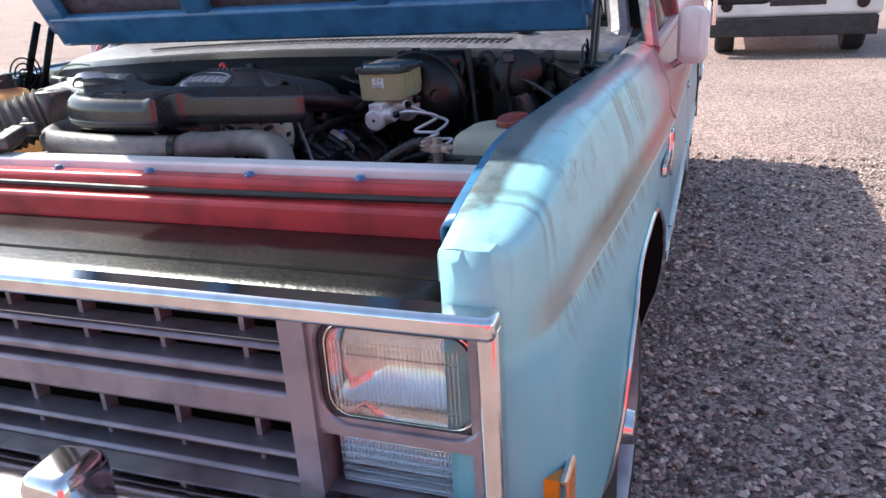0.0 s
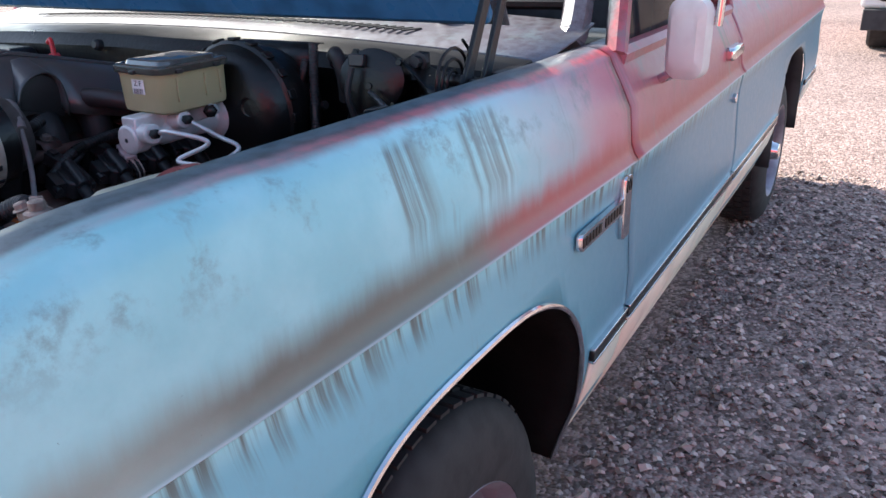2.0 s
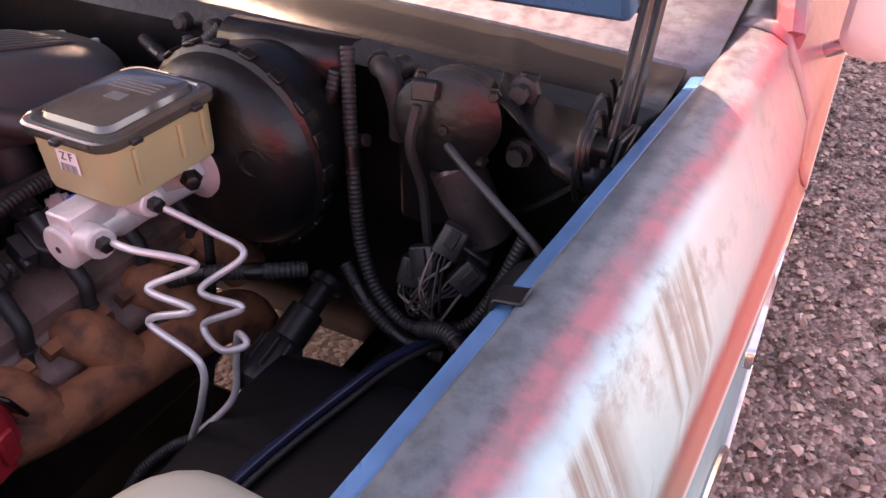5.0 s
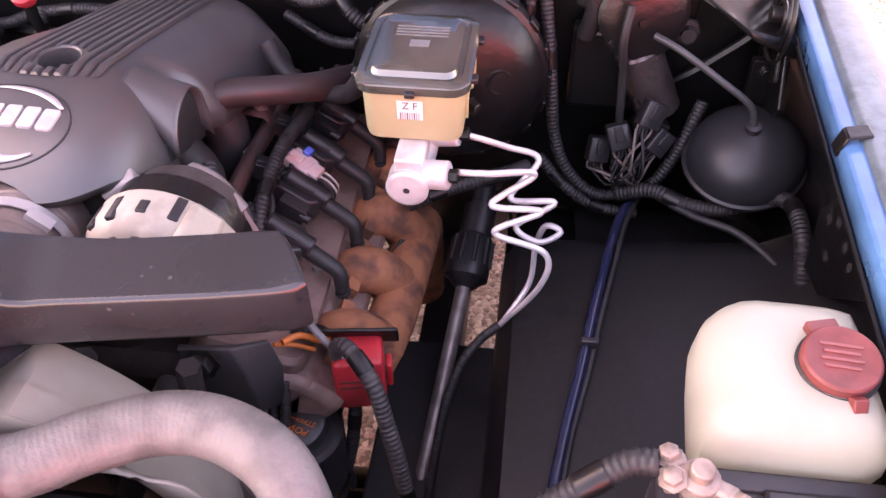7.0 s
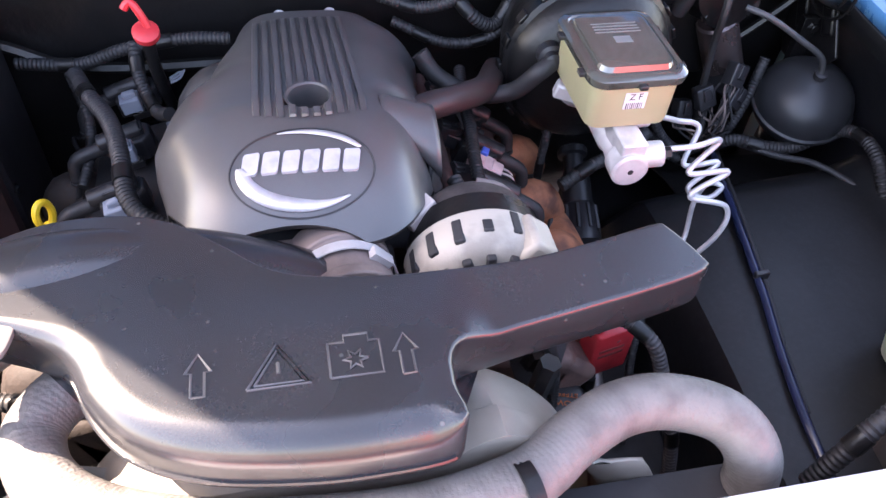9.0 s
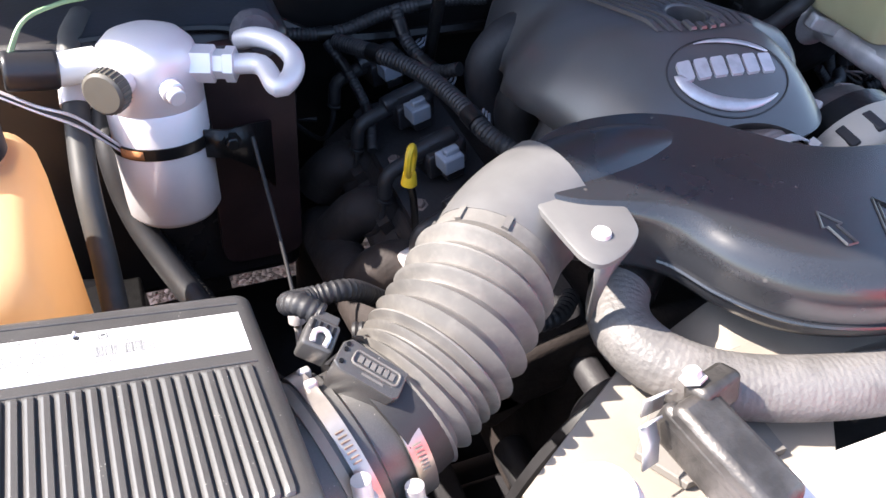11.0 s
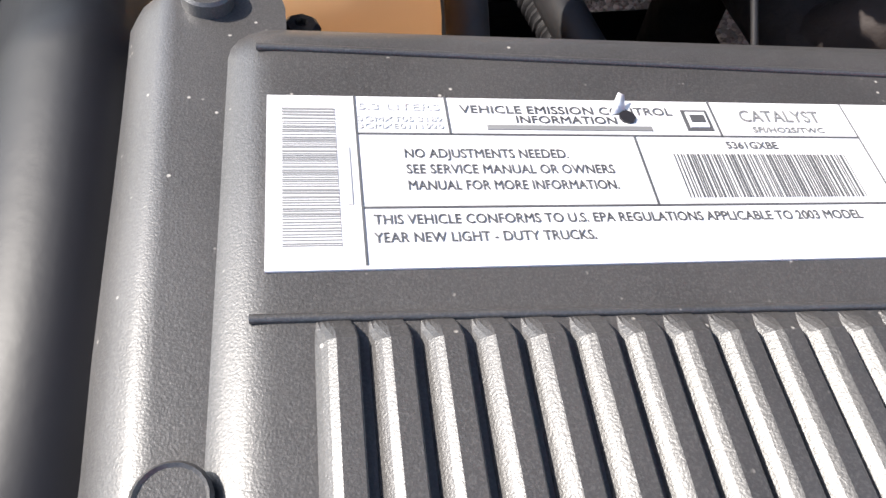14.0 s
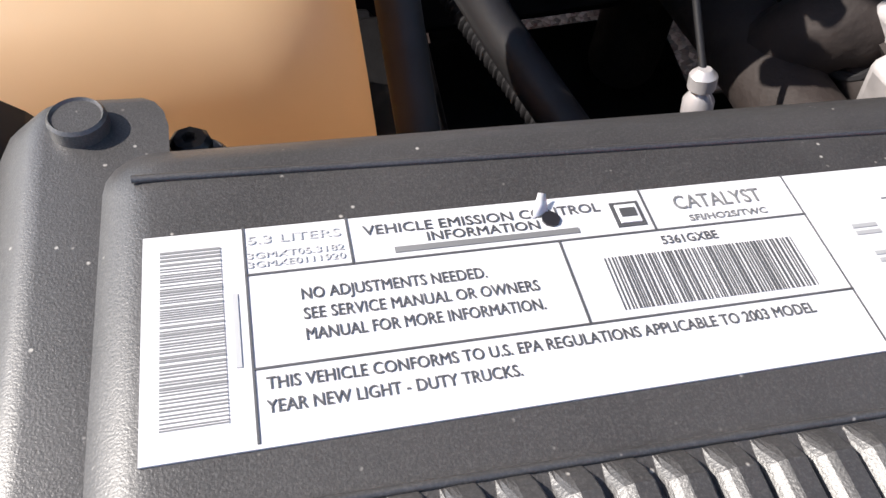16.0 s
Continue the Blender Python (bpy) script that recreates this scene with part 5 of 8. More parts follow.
        part("logo_crescent", grid(bm, rows), LOGO, body, "worn silver crescent", solid=0.001)
    for k in range(6):
        bm = bmesh.new()
        w, h, lean = 0.0076, 0.0105, 0.22
        cx, cy = -0.047 + 0.0186 * k, 0.008 - 0.0008 * k
        ring = [on_cover(cx + q * w + r * h * lean, cy + r * h, lift) for lift in (0.0, 0.0026) for q, r in ((-1, -0.8), (-0.8, -1), (0.8, -1), (1, -0.8), (1, 0.8), (0.8, 1), (-0.8, 1), (-1, 0.8))]
        vs = [bm.verts.new(p) for p in ring]
        bm.faces.new(vs[8:])
        for i in range(8):
            bm.faces.new((vs[i], vs[(i + 1) % 8], vs[8 + (i + 1) % 8], vs[8 + i]))
        part("logo_bar", bm, LOGO, body)
    for x in (0.046, 0.112):
        bm = bmesh.new()
        cyl(bm, (x, 1.066, 1.030), (x, 1.066, 1.066), 0.0070, 10)
        part("fixing_stud", bm, STEEL, cov)


engine_cover()


def alternator():
    al = thing("alternator", "silver aluminium alternator with slotted end housing", "alternator")
    c = Vector((0.214, 0.580, 1.026))
    d = Vector((0.05, 1, 0.05)).normalized()
    bm = bmesh.new()
    lathe(bm, c, d, [(0, 0.034), (0.002, 0.056), (0.010, 0.068), (0.026, 0.0745), (0.050, 0.0745), (0.052, 0.066)], 40)
    ho = part("front_housing", bm, ALTALU, al, "cast aluminium front housing")
    bm = bmesh.new()
    lathe(bm, c + d * 0.05, d, [(0, 0.069), (0.028, 0.069)], 36)
    part("stator_ring", bm, SATIN, al)
    bm = bmesh.new()
    lathe(bm, c + d * 0.078, d, [(0, 0.062), (0.022, 0.060), (0.034, 0.050), (0.036, 0.03)], 36)
    part("rear_housing", bm, mat("dusty_housing", (0.085, 0.070, 0.068), 0.5, 0.2, 0.4, 30, 0.3, 200), al, "dusty dark rear housing")
    u, v, d2 = basis(d)
    for k in range(16):
        a = 2 * math.pi * k / 16
        e = u * math.cos(a) + v * math.sin(a)
        frame3 = Matrix(((*e.cross(d), 0), (*d, 0), (*e, 0), (0, 0, 0, 1))).transposed()
        bm = bmesh.new()
        box(bm, c + e * 0.0702 + d * (0.030 if k % 5 else 0.036), (0.0105, 0.027 if k % 4 else 0.015, 0.010), frame3)
        part("cooling_slot", bm, MATTE, ho, bevel=0.002)
        bm = bmesh.new()
        box(bm, c + e * 0.050 + d * 0.004, (0.0095, 0.010, 0.022), frame3)
        part("cooling_slot", bm, MATTE, ho, bevel=0.002)
    bm = bmesh.new()
    lathe(bm, c - d * 0.035, d, [(0, 0.014), (0.002, 0.026), (0.022, 0.026), (0.035, 0.020)], 24)
    part("alternator_pulley", bm, SATIN, al)
    bm = bmesh.new()
    box(bm, c + Vector((0.045, 0.02, 0.05)), (0.034, 0.045, 0.034), turn(0, 40, 0))
    part("mounting_ear", bm, ALTALU, al, bevel=0.006)
    bm = bmesh.new()
    box(bm, c + Vector((-0.052, 0.085, 0.042)), (0.036, 0.022, 0.024), turn(0, -25, 30))
    part("regulator_plug", bm, BEIGE, al, "pale voltage regulator plug", bevel=0.003)
    bm = bmesh.new()
    tube(bm, [c + Vector((0.010, 0.105, 0.048)), c + Vector((0.032, 0.098, 0.046)), c + Vector((0.060, 0.088, 0.020))], 0.0120, 12, radius=lambda t: 1.0 - 0.3 * t)
    part("terminal_boot", bm, mat("grey_sleeve", (0.20, 0.17, 0.17), 0.45, 0, 0.3, 40), al, "grey rubber terminal boot")
    bm = bmesh.new()
    tube(bm, [c + Vector((0.060, 0.088, 0.020)), c + Vector((0.085, 0.075, -0.030)), c + Vector((0.110, 0.055, -0.075)), (0.350, 0.618, 0.925), (0.392, 0.604, 0.890)], 0.0040, 8)
    part("charge_cable", bm, bpy.data.materials["grey_sleeve"], al, "grey sleeved charge cable")


alternator()


def intake_duct():
    du = thing("intake_duct", "glossy black plastic air intake duct with embossed warning symbols", "intake duct")
    outline = [(-0.245, 0.570), (-0.215, 0.598), (-0.16, 0.624), (-0.10, 0.626), (-0.055, 0.610), (-0.018, 0.580), (0.02, 0.548), (0.07, 0.533), (0.14, 0.528), (0.22, 0.530), (0.30, 0.545), (0.350, 0.556), (0.362, 0.552),
               (0.384, 0.520), (0.382, 0.508), (0.33, 0.494), (0.26, 0.480), (0.19, 0.466), (0.150, 0.452), (0.144, 0.42), (0.143, 0.388), (0.08, 0.382), (0.02, 0.386), (-0.04, 0.398), (-0.085, 0.420), (-0.115, 0.455), (-0.135, 0.495), (-0.165, 0.515), (-0.205, 0.535)]
    P = [Vector((q.x, q.y, 0)) for q in spline([(*p, 0) for p in outline + outline[:1]], 0.007)][:-1]

    def inset(ds):
        """The outline moved inwards, by a distance for each of its points."""
        out = []
        for k, p in enumerate(P):
            a, b = P[k - 1], P[(k + 1) % len(P)]
            t = (b - a).normalized()
            out.append(p + Vector((t.y, -t.x, 0)) * ds[k])
        return out

    def height(q, z):
        """The right limb's top leans forward."""
        limb = max(0.0, min(1.0, (q.x - 0.155) / 0.03))
        back = 0.528 + 0.028 * max(0.0, min(1.0, (q.x - 0.2) / 0.15))
        lean = max(0.0, min(1.0, (back - q.y) / 0.05))
        return z - 0.004 * max(0, (q.x - 0.2) / 0.18) + limb * (-0.012 * lean if z > 1.1 else 0.006 - 0.008 * lean)

    # the limb and the back have a crisp edge, the broad front a round one
    soft = [max(0.0, min(1.0, (0.146 - p.x) / 0.02)) * max(0.0, min(1.0, (0.53 - p.y) / 0.05)) for p in P]
    bm = bmesh.new()
    loops = []
    for z, d in ((1.076, 0.010), (1.080, 0.003), (1.086, 0.0), (1.098, 0.0)):
        loops.append([bm.verts.new((q.x, q.y, height(q, z))) for q in inset([d] * len(P))])
    for j in range(9):
        a = radians(90 * j / 8)
        r = [0.0045 + 0.0215 * f for f in soft]
        loops.append([bm.verts.new((q.x, q.y, height(q, 1.139 - r[k] * (1 - math.sin(a))))) for k, q in enumerate(inset([v * (1 - math.cos(a)) for v in r]))])
    for a, b in zip(loops, loops[1:]):
        for k in range(len(a)):
            bm.faces.new((a[k], a[(k + 1) % len(a)], b[(k + 1) % len(a)], b[k]))
    f1 = bm.faces.new(loops[0][::-1])
    f2 = bm.faces.new(loops[-1])
    bmesh.ops.triangulate(bm, faces=[f1, f2])
    body = part("resonator", bm, DUCT, du, "black moulded resonator body")
    front = [q for q in inset([-0.0008] * len(P)) if q.y < 0.50 and q.x < 0.140]
    bm = bmesh.new()
    tube(bm, [(q.x, q.y, 1.094) for q in front], 0.0020, 6, smooth=False)
    part("mould_seam", bm, DUCT, body)
    # arch from the bellows over to the throttle
    bm = bmesh.new()
    tube(bm, [(-0.250, 0.548, 1.087), (-0.222, 0.567, 1.096), (-0.15, 0.584, 1.103), (-0.07, 0.592, 1.090), (0.01, 0.592, 1.062), (0.066, 0.584, 1.040), (0.079, 0.606, 1.038)], 0.047, 24, 0.012, radius=lambda t: 1.0 - 0.06 * t)
    part("intake_arch", bm, DUCT, du, "black arched intake pipe")
    bm = bmesh.new()
    plate = [(-0.222, 0.556), (-0.219, 0.512), (-0.216, 0.491), (-0.208, 0.482), (-0.190, 0.486), (-0.172, 0.497), (-0.162, 0.512), (-0.160, 0.545), (-0.175, 0.580)]
    plate = [tuple(q)[:2] for q in spline([(x, y, 0) for x, y in plate + plate[:1]], 0.006)][:-1]
    prism(bm, [(x - 0.007, y - 0.010) for x, y in plate], [(1.131, 0.0), (1.135, 0.0), (1.136, 0.002)])
    fl = part("mounting_flange", bm, MOUTH, du, "sunlit pale mounting flange")
    bm = bmesh.new()
    lathe(bm, (-0.200, 0.498, 1.136), (0, 0, 1), [(0, 0.007), (0.003, 0.006)], 14)
    part("rivet", bm, STEEL, fl)
    bm = bmesh.new()
    grid(bm, [[(-0.218, 0.476, 1.132), (-0.203, 0.476, 1.132), (-0.186, 0.484, 1.132)], [(-0.212, 0.478, 1.110), (-0.204, 0.479, 1.098), (-0.194, 0.486, 1.108)], [(-0.206, 0.482, 1.070), (-0.204, 0.482, 1.066), (-0.202, 0.485, 1.070)]])
    part("flange_gusset", bm, MOUTH, fl, solid=0.002)
    # pale sleeve over the pipe's end, ending where the painted sunlight stops
    bm = bmesh.new()
    tube(bm, [(-0.252, 0.546, 1.0865), (-0.236, 0.560, 1.091), (-0.213, 0.572, 1.098), (-0.188, 0.580, 1.104)], 0.0500, 28, 0.006, radius=lambda t: 1.0 - 0.02 * t)
    part("duct_mouth", bm, MOUTH, du, "mouth of the duct, sunlight painted on as a pale tone")
    # embossed symbols: arrow, warning triangle, engine outline, arrow
    zt = 1.1394

    def stroke(pts, r=0.0011):
        b = bmesh.new()
        tube(b, [(x, y, zt) for x, y in pts], r, 5, smooth=False)
        return part("embossed_symbol", b, COVER, body)

    def arrow(x, y):
        s = 0.009
        stroke([(x - s * 0.5, y - 0.020), (x - s * 0.5, y), (x - s, y), (x, y + 0.016), (x + s, y), (x + s * 0.5, y), (x + s * 0.5, y - 0.020), (x - s * 0.5, y - 0.020)])

    arrow(-0.035, 0.455)
    arrow(0.112, 0.452)
    stroke([(-0.002, 0.435), (0.020, 0.472), (0.042, 0.435), (-0.002, 0.435)])
    stroke([(0.003, 0.4375), (0.020, 0.466), (0.037, 0.4375), (0.003, 0.4375)])
    stroke([(0.020, 0.455), (0.020, 0.446)], 0.0016)
    stroke([(0.056, 0.436), (0.094, 0.436), (0.094, 0.465), (0.086, 0.465), (0.086, 0.472), (0.068, 0.472), (0.068, 0.466), (0.056, 0.466), (0.056, 0.436)])
    star = [(0.075 + (0.009 if k % 2 == 0 else 0.004) * math.cos(k * math.pi / 6), 0.450 + (0.009 if k % 2 == 0 else 0.004) * math.sin(k * math.pi / 6)) for k in range(13)]
    stroke(star)


intake_duct()


def bellows():
    be = thing("air_hose", "dusty grey corrugated rubber air hose between filter box and intake duct", "air hose")
    line = [(-0.372, 0.459, 1.049), (-0.345, 0.470, 1.056), (-0.306, 0.496, 1.069), (-0.279, 0.521, 1.079), (-0.256, 0.542, 1.085), (-0.243, 0.555, 1.088)]

    def pleat(t):
        """Radius along the sleeve: tight folds, open folds, then a plain cuff."""
        if t < 0.10 or t > 0.84:
            return 0.95
        n = 5.0 * (t - 0.10) / 0.26 if t < 0.36 else 5.0 + 5.0 * (t - 0.36) / 0.48
        f = n % 1.0
        w = (1 - abs(2 * f - 1)) ** 1.25
        return 0.88 + (0.185 if t > 0.30 else 0.13) * w

    bm = bmesh.new()
    tube(bm, line, 0.0525, 44, 0.0012, radius=pleat)
    sl = part("corrugated_sleeve", bm, BELLOW, be, "pale dusty corrugated sleeve")
    bm = bmesh.new()
    tube(bm, [(-0.3745, 0.4575, 1.0480), (-0.366, 0.4610, 1.0502), (-0.352, 0.4665, 1.0540)], 0.0512, 40, 0.002)
    part("clamped_cuff", bm, RUBBER, be, "black rubber cuff")
    for ang in (20, 60, 100):
        bm = bmesh.new()
        c, d = Vector((-0.258, 0.540, 1.0845)), Vector((0.70, 0.70, 0.12)).normalized()
        u, v, _ = basis(d)
        e = u * math.cos(radians(ang)) + v * math.sin(radians(ang))
        box(bm, c + e * 0.0500, (0.005, 0.012, 0.004), Matrix(((*e.cross(d), 0), (*d, 0), (*e, 0), (0, 0, 0, 1))).transposed())
        part("cuff_slot", bm, BELLOW, sl)
    ms = thing("air_flow_sensor", "grey air flow sensor housing clamped to the filter box", "air flow sensor")
    b = Vector((-0.4330, 0.4420, 1.0340))
    dd = Vector((0.95, 0.25, 0.16)).normalized()
    bm = bmesh.new()
    lathe(bm, b, dd, [(-0.030, 0.050), (-0.012, 0.054), (0.0, 0.0555), (0.034, 0.0560), (0.036, 0.0535), (0.046, 0.0525), (0.048, 0.049), (0.060, 0.048), (0.085, 0.047)], 44)
    part("sensor_tube", bm, BOXGREY, ms, "grey plastic sensor tube")
    u, v, _ = basis(dd)
    for off, rad, wide, material, name in ((0.020, 0.0585, 0.006, TAN, "band_clamp"), (0.029, 0.0585, 0.010, CLAMP, "band_clamp"), (0.064, 0.0535, 0.012, CLAMP, "hose_clamp")):
        bm = bmesh.new()
        lathe(bm, b + dd * off, dd, [(0, rad - 0.003), (0, rad), (wide, rad), (wide, rad - 0.003)], 44, False)
        cl = part(name, bm, material, ms, "worn metal band clamp")
        if off == 0.020:
            for y, z in ((0.019, 0.0565), (0.036, 0.0475)):
                bm = bmesh.new()
                box(bm, b + dd * (off + 0.003) + Vector((0, y, z)), (0.008, 0.006, 0.007), turn(-20, 0, 10))
                part("clamp_lug", bm, STEEL, cl, bevel=0.0015)
            continue
        bm = bmesh.new()
        q = b + dd * (off + wide / 2) + Vector((0.0, -0.80, 0.60) if off < 0.05 else (0.0, -1.0, 0.05)).normalized() * (rad + 0.003)
        lathe(bm, q + Vector((0, 0, 0.010)), (0.1, -0.25, -1), [(0, 0.006), (0.014, 0.006), (0.016, 0.008), (0.022, 0.008), (0.024, 0.005)], 12)
        part("clamp_screw", bm, STEEL, cl)
        for k in range(7):
            bm = bmesh.new()
            a = radians((50 if off < 0.05 else 16) + 3.4 * k)
            e = (Vector((0.0, -math.cos(a), math.sin(a))) - dd * Vector((0.0, -math.cos(a), math.sin(a))).dot(dd)).normalized()
            box(bm, b + dd * (off + wide / 2) + e * (rad + 0.0002), (0.0055, 0.0010, 0.0010), turn(math.degrees(a) - 180, 0, 14))
            part("worm_slot", bm, TAN, cl)
    # flat sensor cover lying across the tube, with its raised strip, and the plug behind
    tx = Vector((0.72, -0.58, -0.38)).normalized()
    ty = Vector((0.55, 0.80, 0.1))
    ty = (ty - tx * ty.dot(tx)).normalized()
    tz = tx.cross(ty)
    m = Matrix.Translation((-0.3770, 0.4540, 1.1120)) @ Matrix(((*tx, 0), (*ty, 0), (*tz, 0), (0, 0, 0, 1))).transposed() @ Matrix.Scale(0.66, 4)
    bm = bmesh.new()
    prism(bm, [(-0.034, -0.012), (-0.026, -0.017), (0.028, -0.017), (0.032, -0.013), (0.032, 0.015), (-0.028, 0.017), (-0.034, 0.010)], [(-0.052, 0.006), (-0.030, 0.002), (-0.003, 0.0), (-0.001, 0.0), (0.0, 0.0012)], m)
    sh = part("sensor_head", bm, BOXGREY, ms, "flat grey sensor cover")
    strip = rounded(0.046, 0.014, 0.004, 4)
    bm = bmesh.new()
    tube(bm, [m @ Vector((p[0] + 0.003, p[1] + 0.002, 0.0006)) for p in strip + strip[:1]], 0.0008, 6, smooth=False)
    part("raised_frame", bm, BELLOW, sh)
    for k in range(6):
        bm = bmesh.new()
        box(bm, m @ Vector((-0.0130 + 0.0064 * k, 0.002, 0.0004)), (0.0046, 0.0070, 0.0010), m.to_3x3().to_4x4())
        part("printed_bar", bm, BELLOW, sh)
    bm = bmesh.new()
    box(bm, m @ Vector((0.004, -0.010, 0.0002)), (0.022, 0.0025, 0.0006), m.to_3x3().to_4x4())
    part("printed_bar", bm, BELLOW, sh)
    for x, y in ((-0.029, 0.010), (-0.029, 0.004), (-0.028, -0.009)):
        bm = bmesh.new()
        lathe(bm, m @ Vector((x, y, -0.0004)), tz, [(0, 0.0018), (0.0010, 0.0015)], 10)
        part("rivet", bm, SATIN, sh)
    m2 = m @ Matrix.Translation((-0.054, 0.014, -0.020)) @ turn(0, 0, 8)
    r2 = m2.to_3x3().to_4x4()
    bm = bmesh.new()
    prism(bm, rounded(0.030, 0.032, 0.003, 2), [(-0.022, 0.0), (0.004, 0.0), (0.006, 0.002)], m2)
    box(bm, m2 @ Vector((0.0, 0.020, -0.006)), (0.024, 0.012, 0.018), r2)
    pl = part("sensor_plug", bm, BOXGREY, ms, "grey latched sensor plug", bevel=0.0012)
    bm = bmesh.new()
    tube(bm, [m2 @ Vector((-0.006, -0.012, 0.0075)), m2 @ Vector((-0.007, -0.002, 0.0085)), m2 @ Vector((0.0, 0.003, 0.0085)), m2 @ Vector((0.007, -0.002, 0.0085)), m2 @ Vector((0.006, -0.012, 0.0075))], 0.0018, 8)
    part("wire_latch", bm, STEEL, pl, "bright wire latch")
    bm = bmesh.new()
    for k in range(4):
        box(bm, m2 @ Vector((-0.010 + 0.0066 * k, 0.006, 0.0062)), (0.0030, 0.010, 0.0016), r2)
    part("latch_window", bm, SATIN, pl)
    bm = bmesh.new()
    a = m2 @ Vector((-0.004, 0.026, -0.006))
    tube(bm, [a, a + Vector((-0.012, 0.010, 0.004)), a + Vector((-0.016, 0.022, -0.006)), a + Vector((0.000, 0.034, -0.018)), a + Vector((0.03, 0.040, -0.025)), (-0.330, 0.570, 1.04), (-0.300, 0.590, 1.0)], 0.0080, 12, rings=0.0045)
    part("sensor_loom", bm, RUBBER, ms)


bellows()


def filter_box():
    fb = thing("air_filter_box", "grey plastic air filter box with a ribbed, grained lid", "filter box")
    # local frame of the lid: u across the truck, v to the rear, w up from the lid
    o = Vector((-0.59646, 0.52148, 1.13023))
    u = Vector((0.99035, 0.01939, -0.13722)).normalized()
    v = Vector((-0.03764, 0.99057, -0.13172))
    v = (v - u * v.dot(u)).normalized()
    w = u.cross(v)
    m = Matrix(((*u, 0), (*v, 0), (*w, 0), (0, 0, 0, 1))).transposed()
    m = Matrix.Translation(o) @ m
    return fb, m


FB, LID = filter_box()


def filter_lid():
    bm = bmesh.new()
    # lid plateau, with sloping sides down to the flange
    x0, x1, y0, y1 = -0.0015, 0.1600, -0.1485, 0.0165
    rings = []
    for z, g in ((-0.06, 0.0105), (-0.0105, 0.0082), (-0.0045, 0.0066), (-0.0034, 0.0058), (-0.0020, 0.0036), (-0.0009, 0.0016), (-0.0002, -0.0004), (0.0, -0.003)):
        out = rounded(x1 - x0 + 2 * g, y1 - y0 + 2 * g, 0.007 + 0.3 * max(g, 0), 5)
        rings.append([bm.verts.new(LID @ Vector((px + (x0 + x1) / 2, py + (y0 + y1) / 2, z))) for px, py in out])
    for a, b in zip(rings, rings[1:]):
        for k in range(len(a)):
            bm.faces.new((a[k], a[(k + 1) % len(a)], b[(k + 1) % len(a)], b[k]))
    bm.faces.new(rings[-1])
    lid = part("lid", bm, BOXGREY, FB, "grained grey plastic lid")
    for ya, yb in ((0.0128, 0.0086), (-0.0446, -0.0470)):
        bm = bmesh.new()
        tube(bm, [LID @ Vector((x, ya + (yb - ya) * (x / 0.157), 0.0002)) for x in (-0.002, 0.05, 0.10, 0.157)], 0.0007, 10, 0.03)
        part("moulded_line", bm, BOXGREY, lid)
    # ribs of the lid, one by one, pointed at the label end
    for k in range(20):
        x = 0.0082 + 0.00737 * k
        dy = -0.00016 * k
        bm = bmesh.new()
        prof = [(-0.0450, 0.0010, 0.0001), (-0.0470, 0.0012, 0.0014), (-0.0492, 0.0013, 0.0023), (-0.09, 0.0013, 0.0025), (-0.1385, 0.0013, 0.0025), (-0.1420, 0.0012, 0.0018), (-0.1432, 0.0010, 0.0002)]
        rows = []
        for yy, hw, hh in prof:
            rows.append([LID @ Vector((x + q * hw, yy + dy, hh * e)) for q, e in ((-1.15, -0.1), (-1.0, 0.06), (-0.45, 0.40), (0.25, 0.74), (0.95, 0.95), (1.15, 1), (3.3, 0.98), (3.5, 0.88), (3.6, -0.1))])
        part("lid_rib", grid(bm, rows), BOXGREY, lid, smooth=False)
    # side flange: a flat top with its push pins, and a worn round shoulder outside
    bm = bmesh.new()
    rows = []
    ys = [0.0395, 0.0392, 0.0380, 0.0360, 0.0330, 0.0290] + [0.022 - 0.20 * k / 12 for k in range(13)]
    for yy in ys:
        # the back end is rounded off
        e = max(0.0, (yy - 0.029) / 0.0105)
        c = 1 - math.sqrt(max(0.0, 1 - min(1.0, e) ** 2))
        jig = 0.0004 * noise.noise((yy * 90, 0.3, 0))
        lean = 0.036 * (yy + 0.03)
        row = []
        for x, z in ((0.004, -0.0035), (-0.0060, -0.0034), (-0.0150, -0.0032), (-0.0172, -0.0034), (-0.0188, -0.0042), (-0.0212, -0.0058), (-0.0232, -0.0076), (-0.0250, -0.0104), (-0.0258, -0.0140), (-0.0262, -0.060)):
            xx = x - lean * (1 if x < -0.012 else 0.4)
            row.append(LID @ Vector((-0.010 + (xx + 0.010) * (1 - 0.75 * c) + jig, yy, z - 0.004 * c * c)))
        rows.append(row)
    rows.insert(0, [p - (LID.to_3x3() @ Vector((0, 0, 0.05))) for p in rows[0]])
    fl = part("side_flange", grid(bm, rows), BOXGREY, FB, "worn grey side flange with a rounded shoulder")
    for px, py in ((-0.0116, 0.0296), (-0.0105, -0.0688)):
        bm = bmesh.new()
        c = LID @ Vector((px, py, -0.0036))
        lathe(bm, c, LID.to_3x3() @ Vector((0, 0, 1)), [(0, 0.0050), (0.0030, 0.0050), (0.0036, 0.0045), (0.0031, 0.0041), (0.0031, 0.001)], 24)
        part("push_pin", bm, BOXGREY, fl, "round plastic push pin")
    bm = bmesh.new()
    c = LID @ Vector((0.0062, 0.0290, -0.014))
    n = LID.to_3x3() @ Vector((0, 0, 1))
    lathe(bm, c - n * 0.004, n, [(0, 0.0085), (0.004, 0.0075), (0.006, 0.0060)], 18)
    part("screw_boss", bm, BOXGREY, FB)
    bm = bmesh.new()
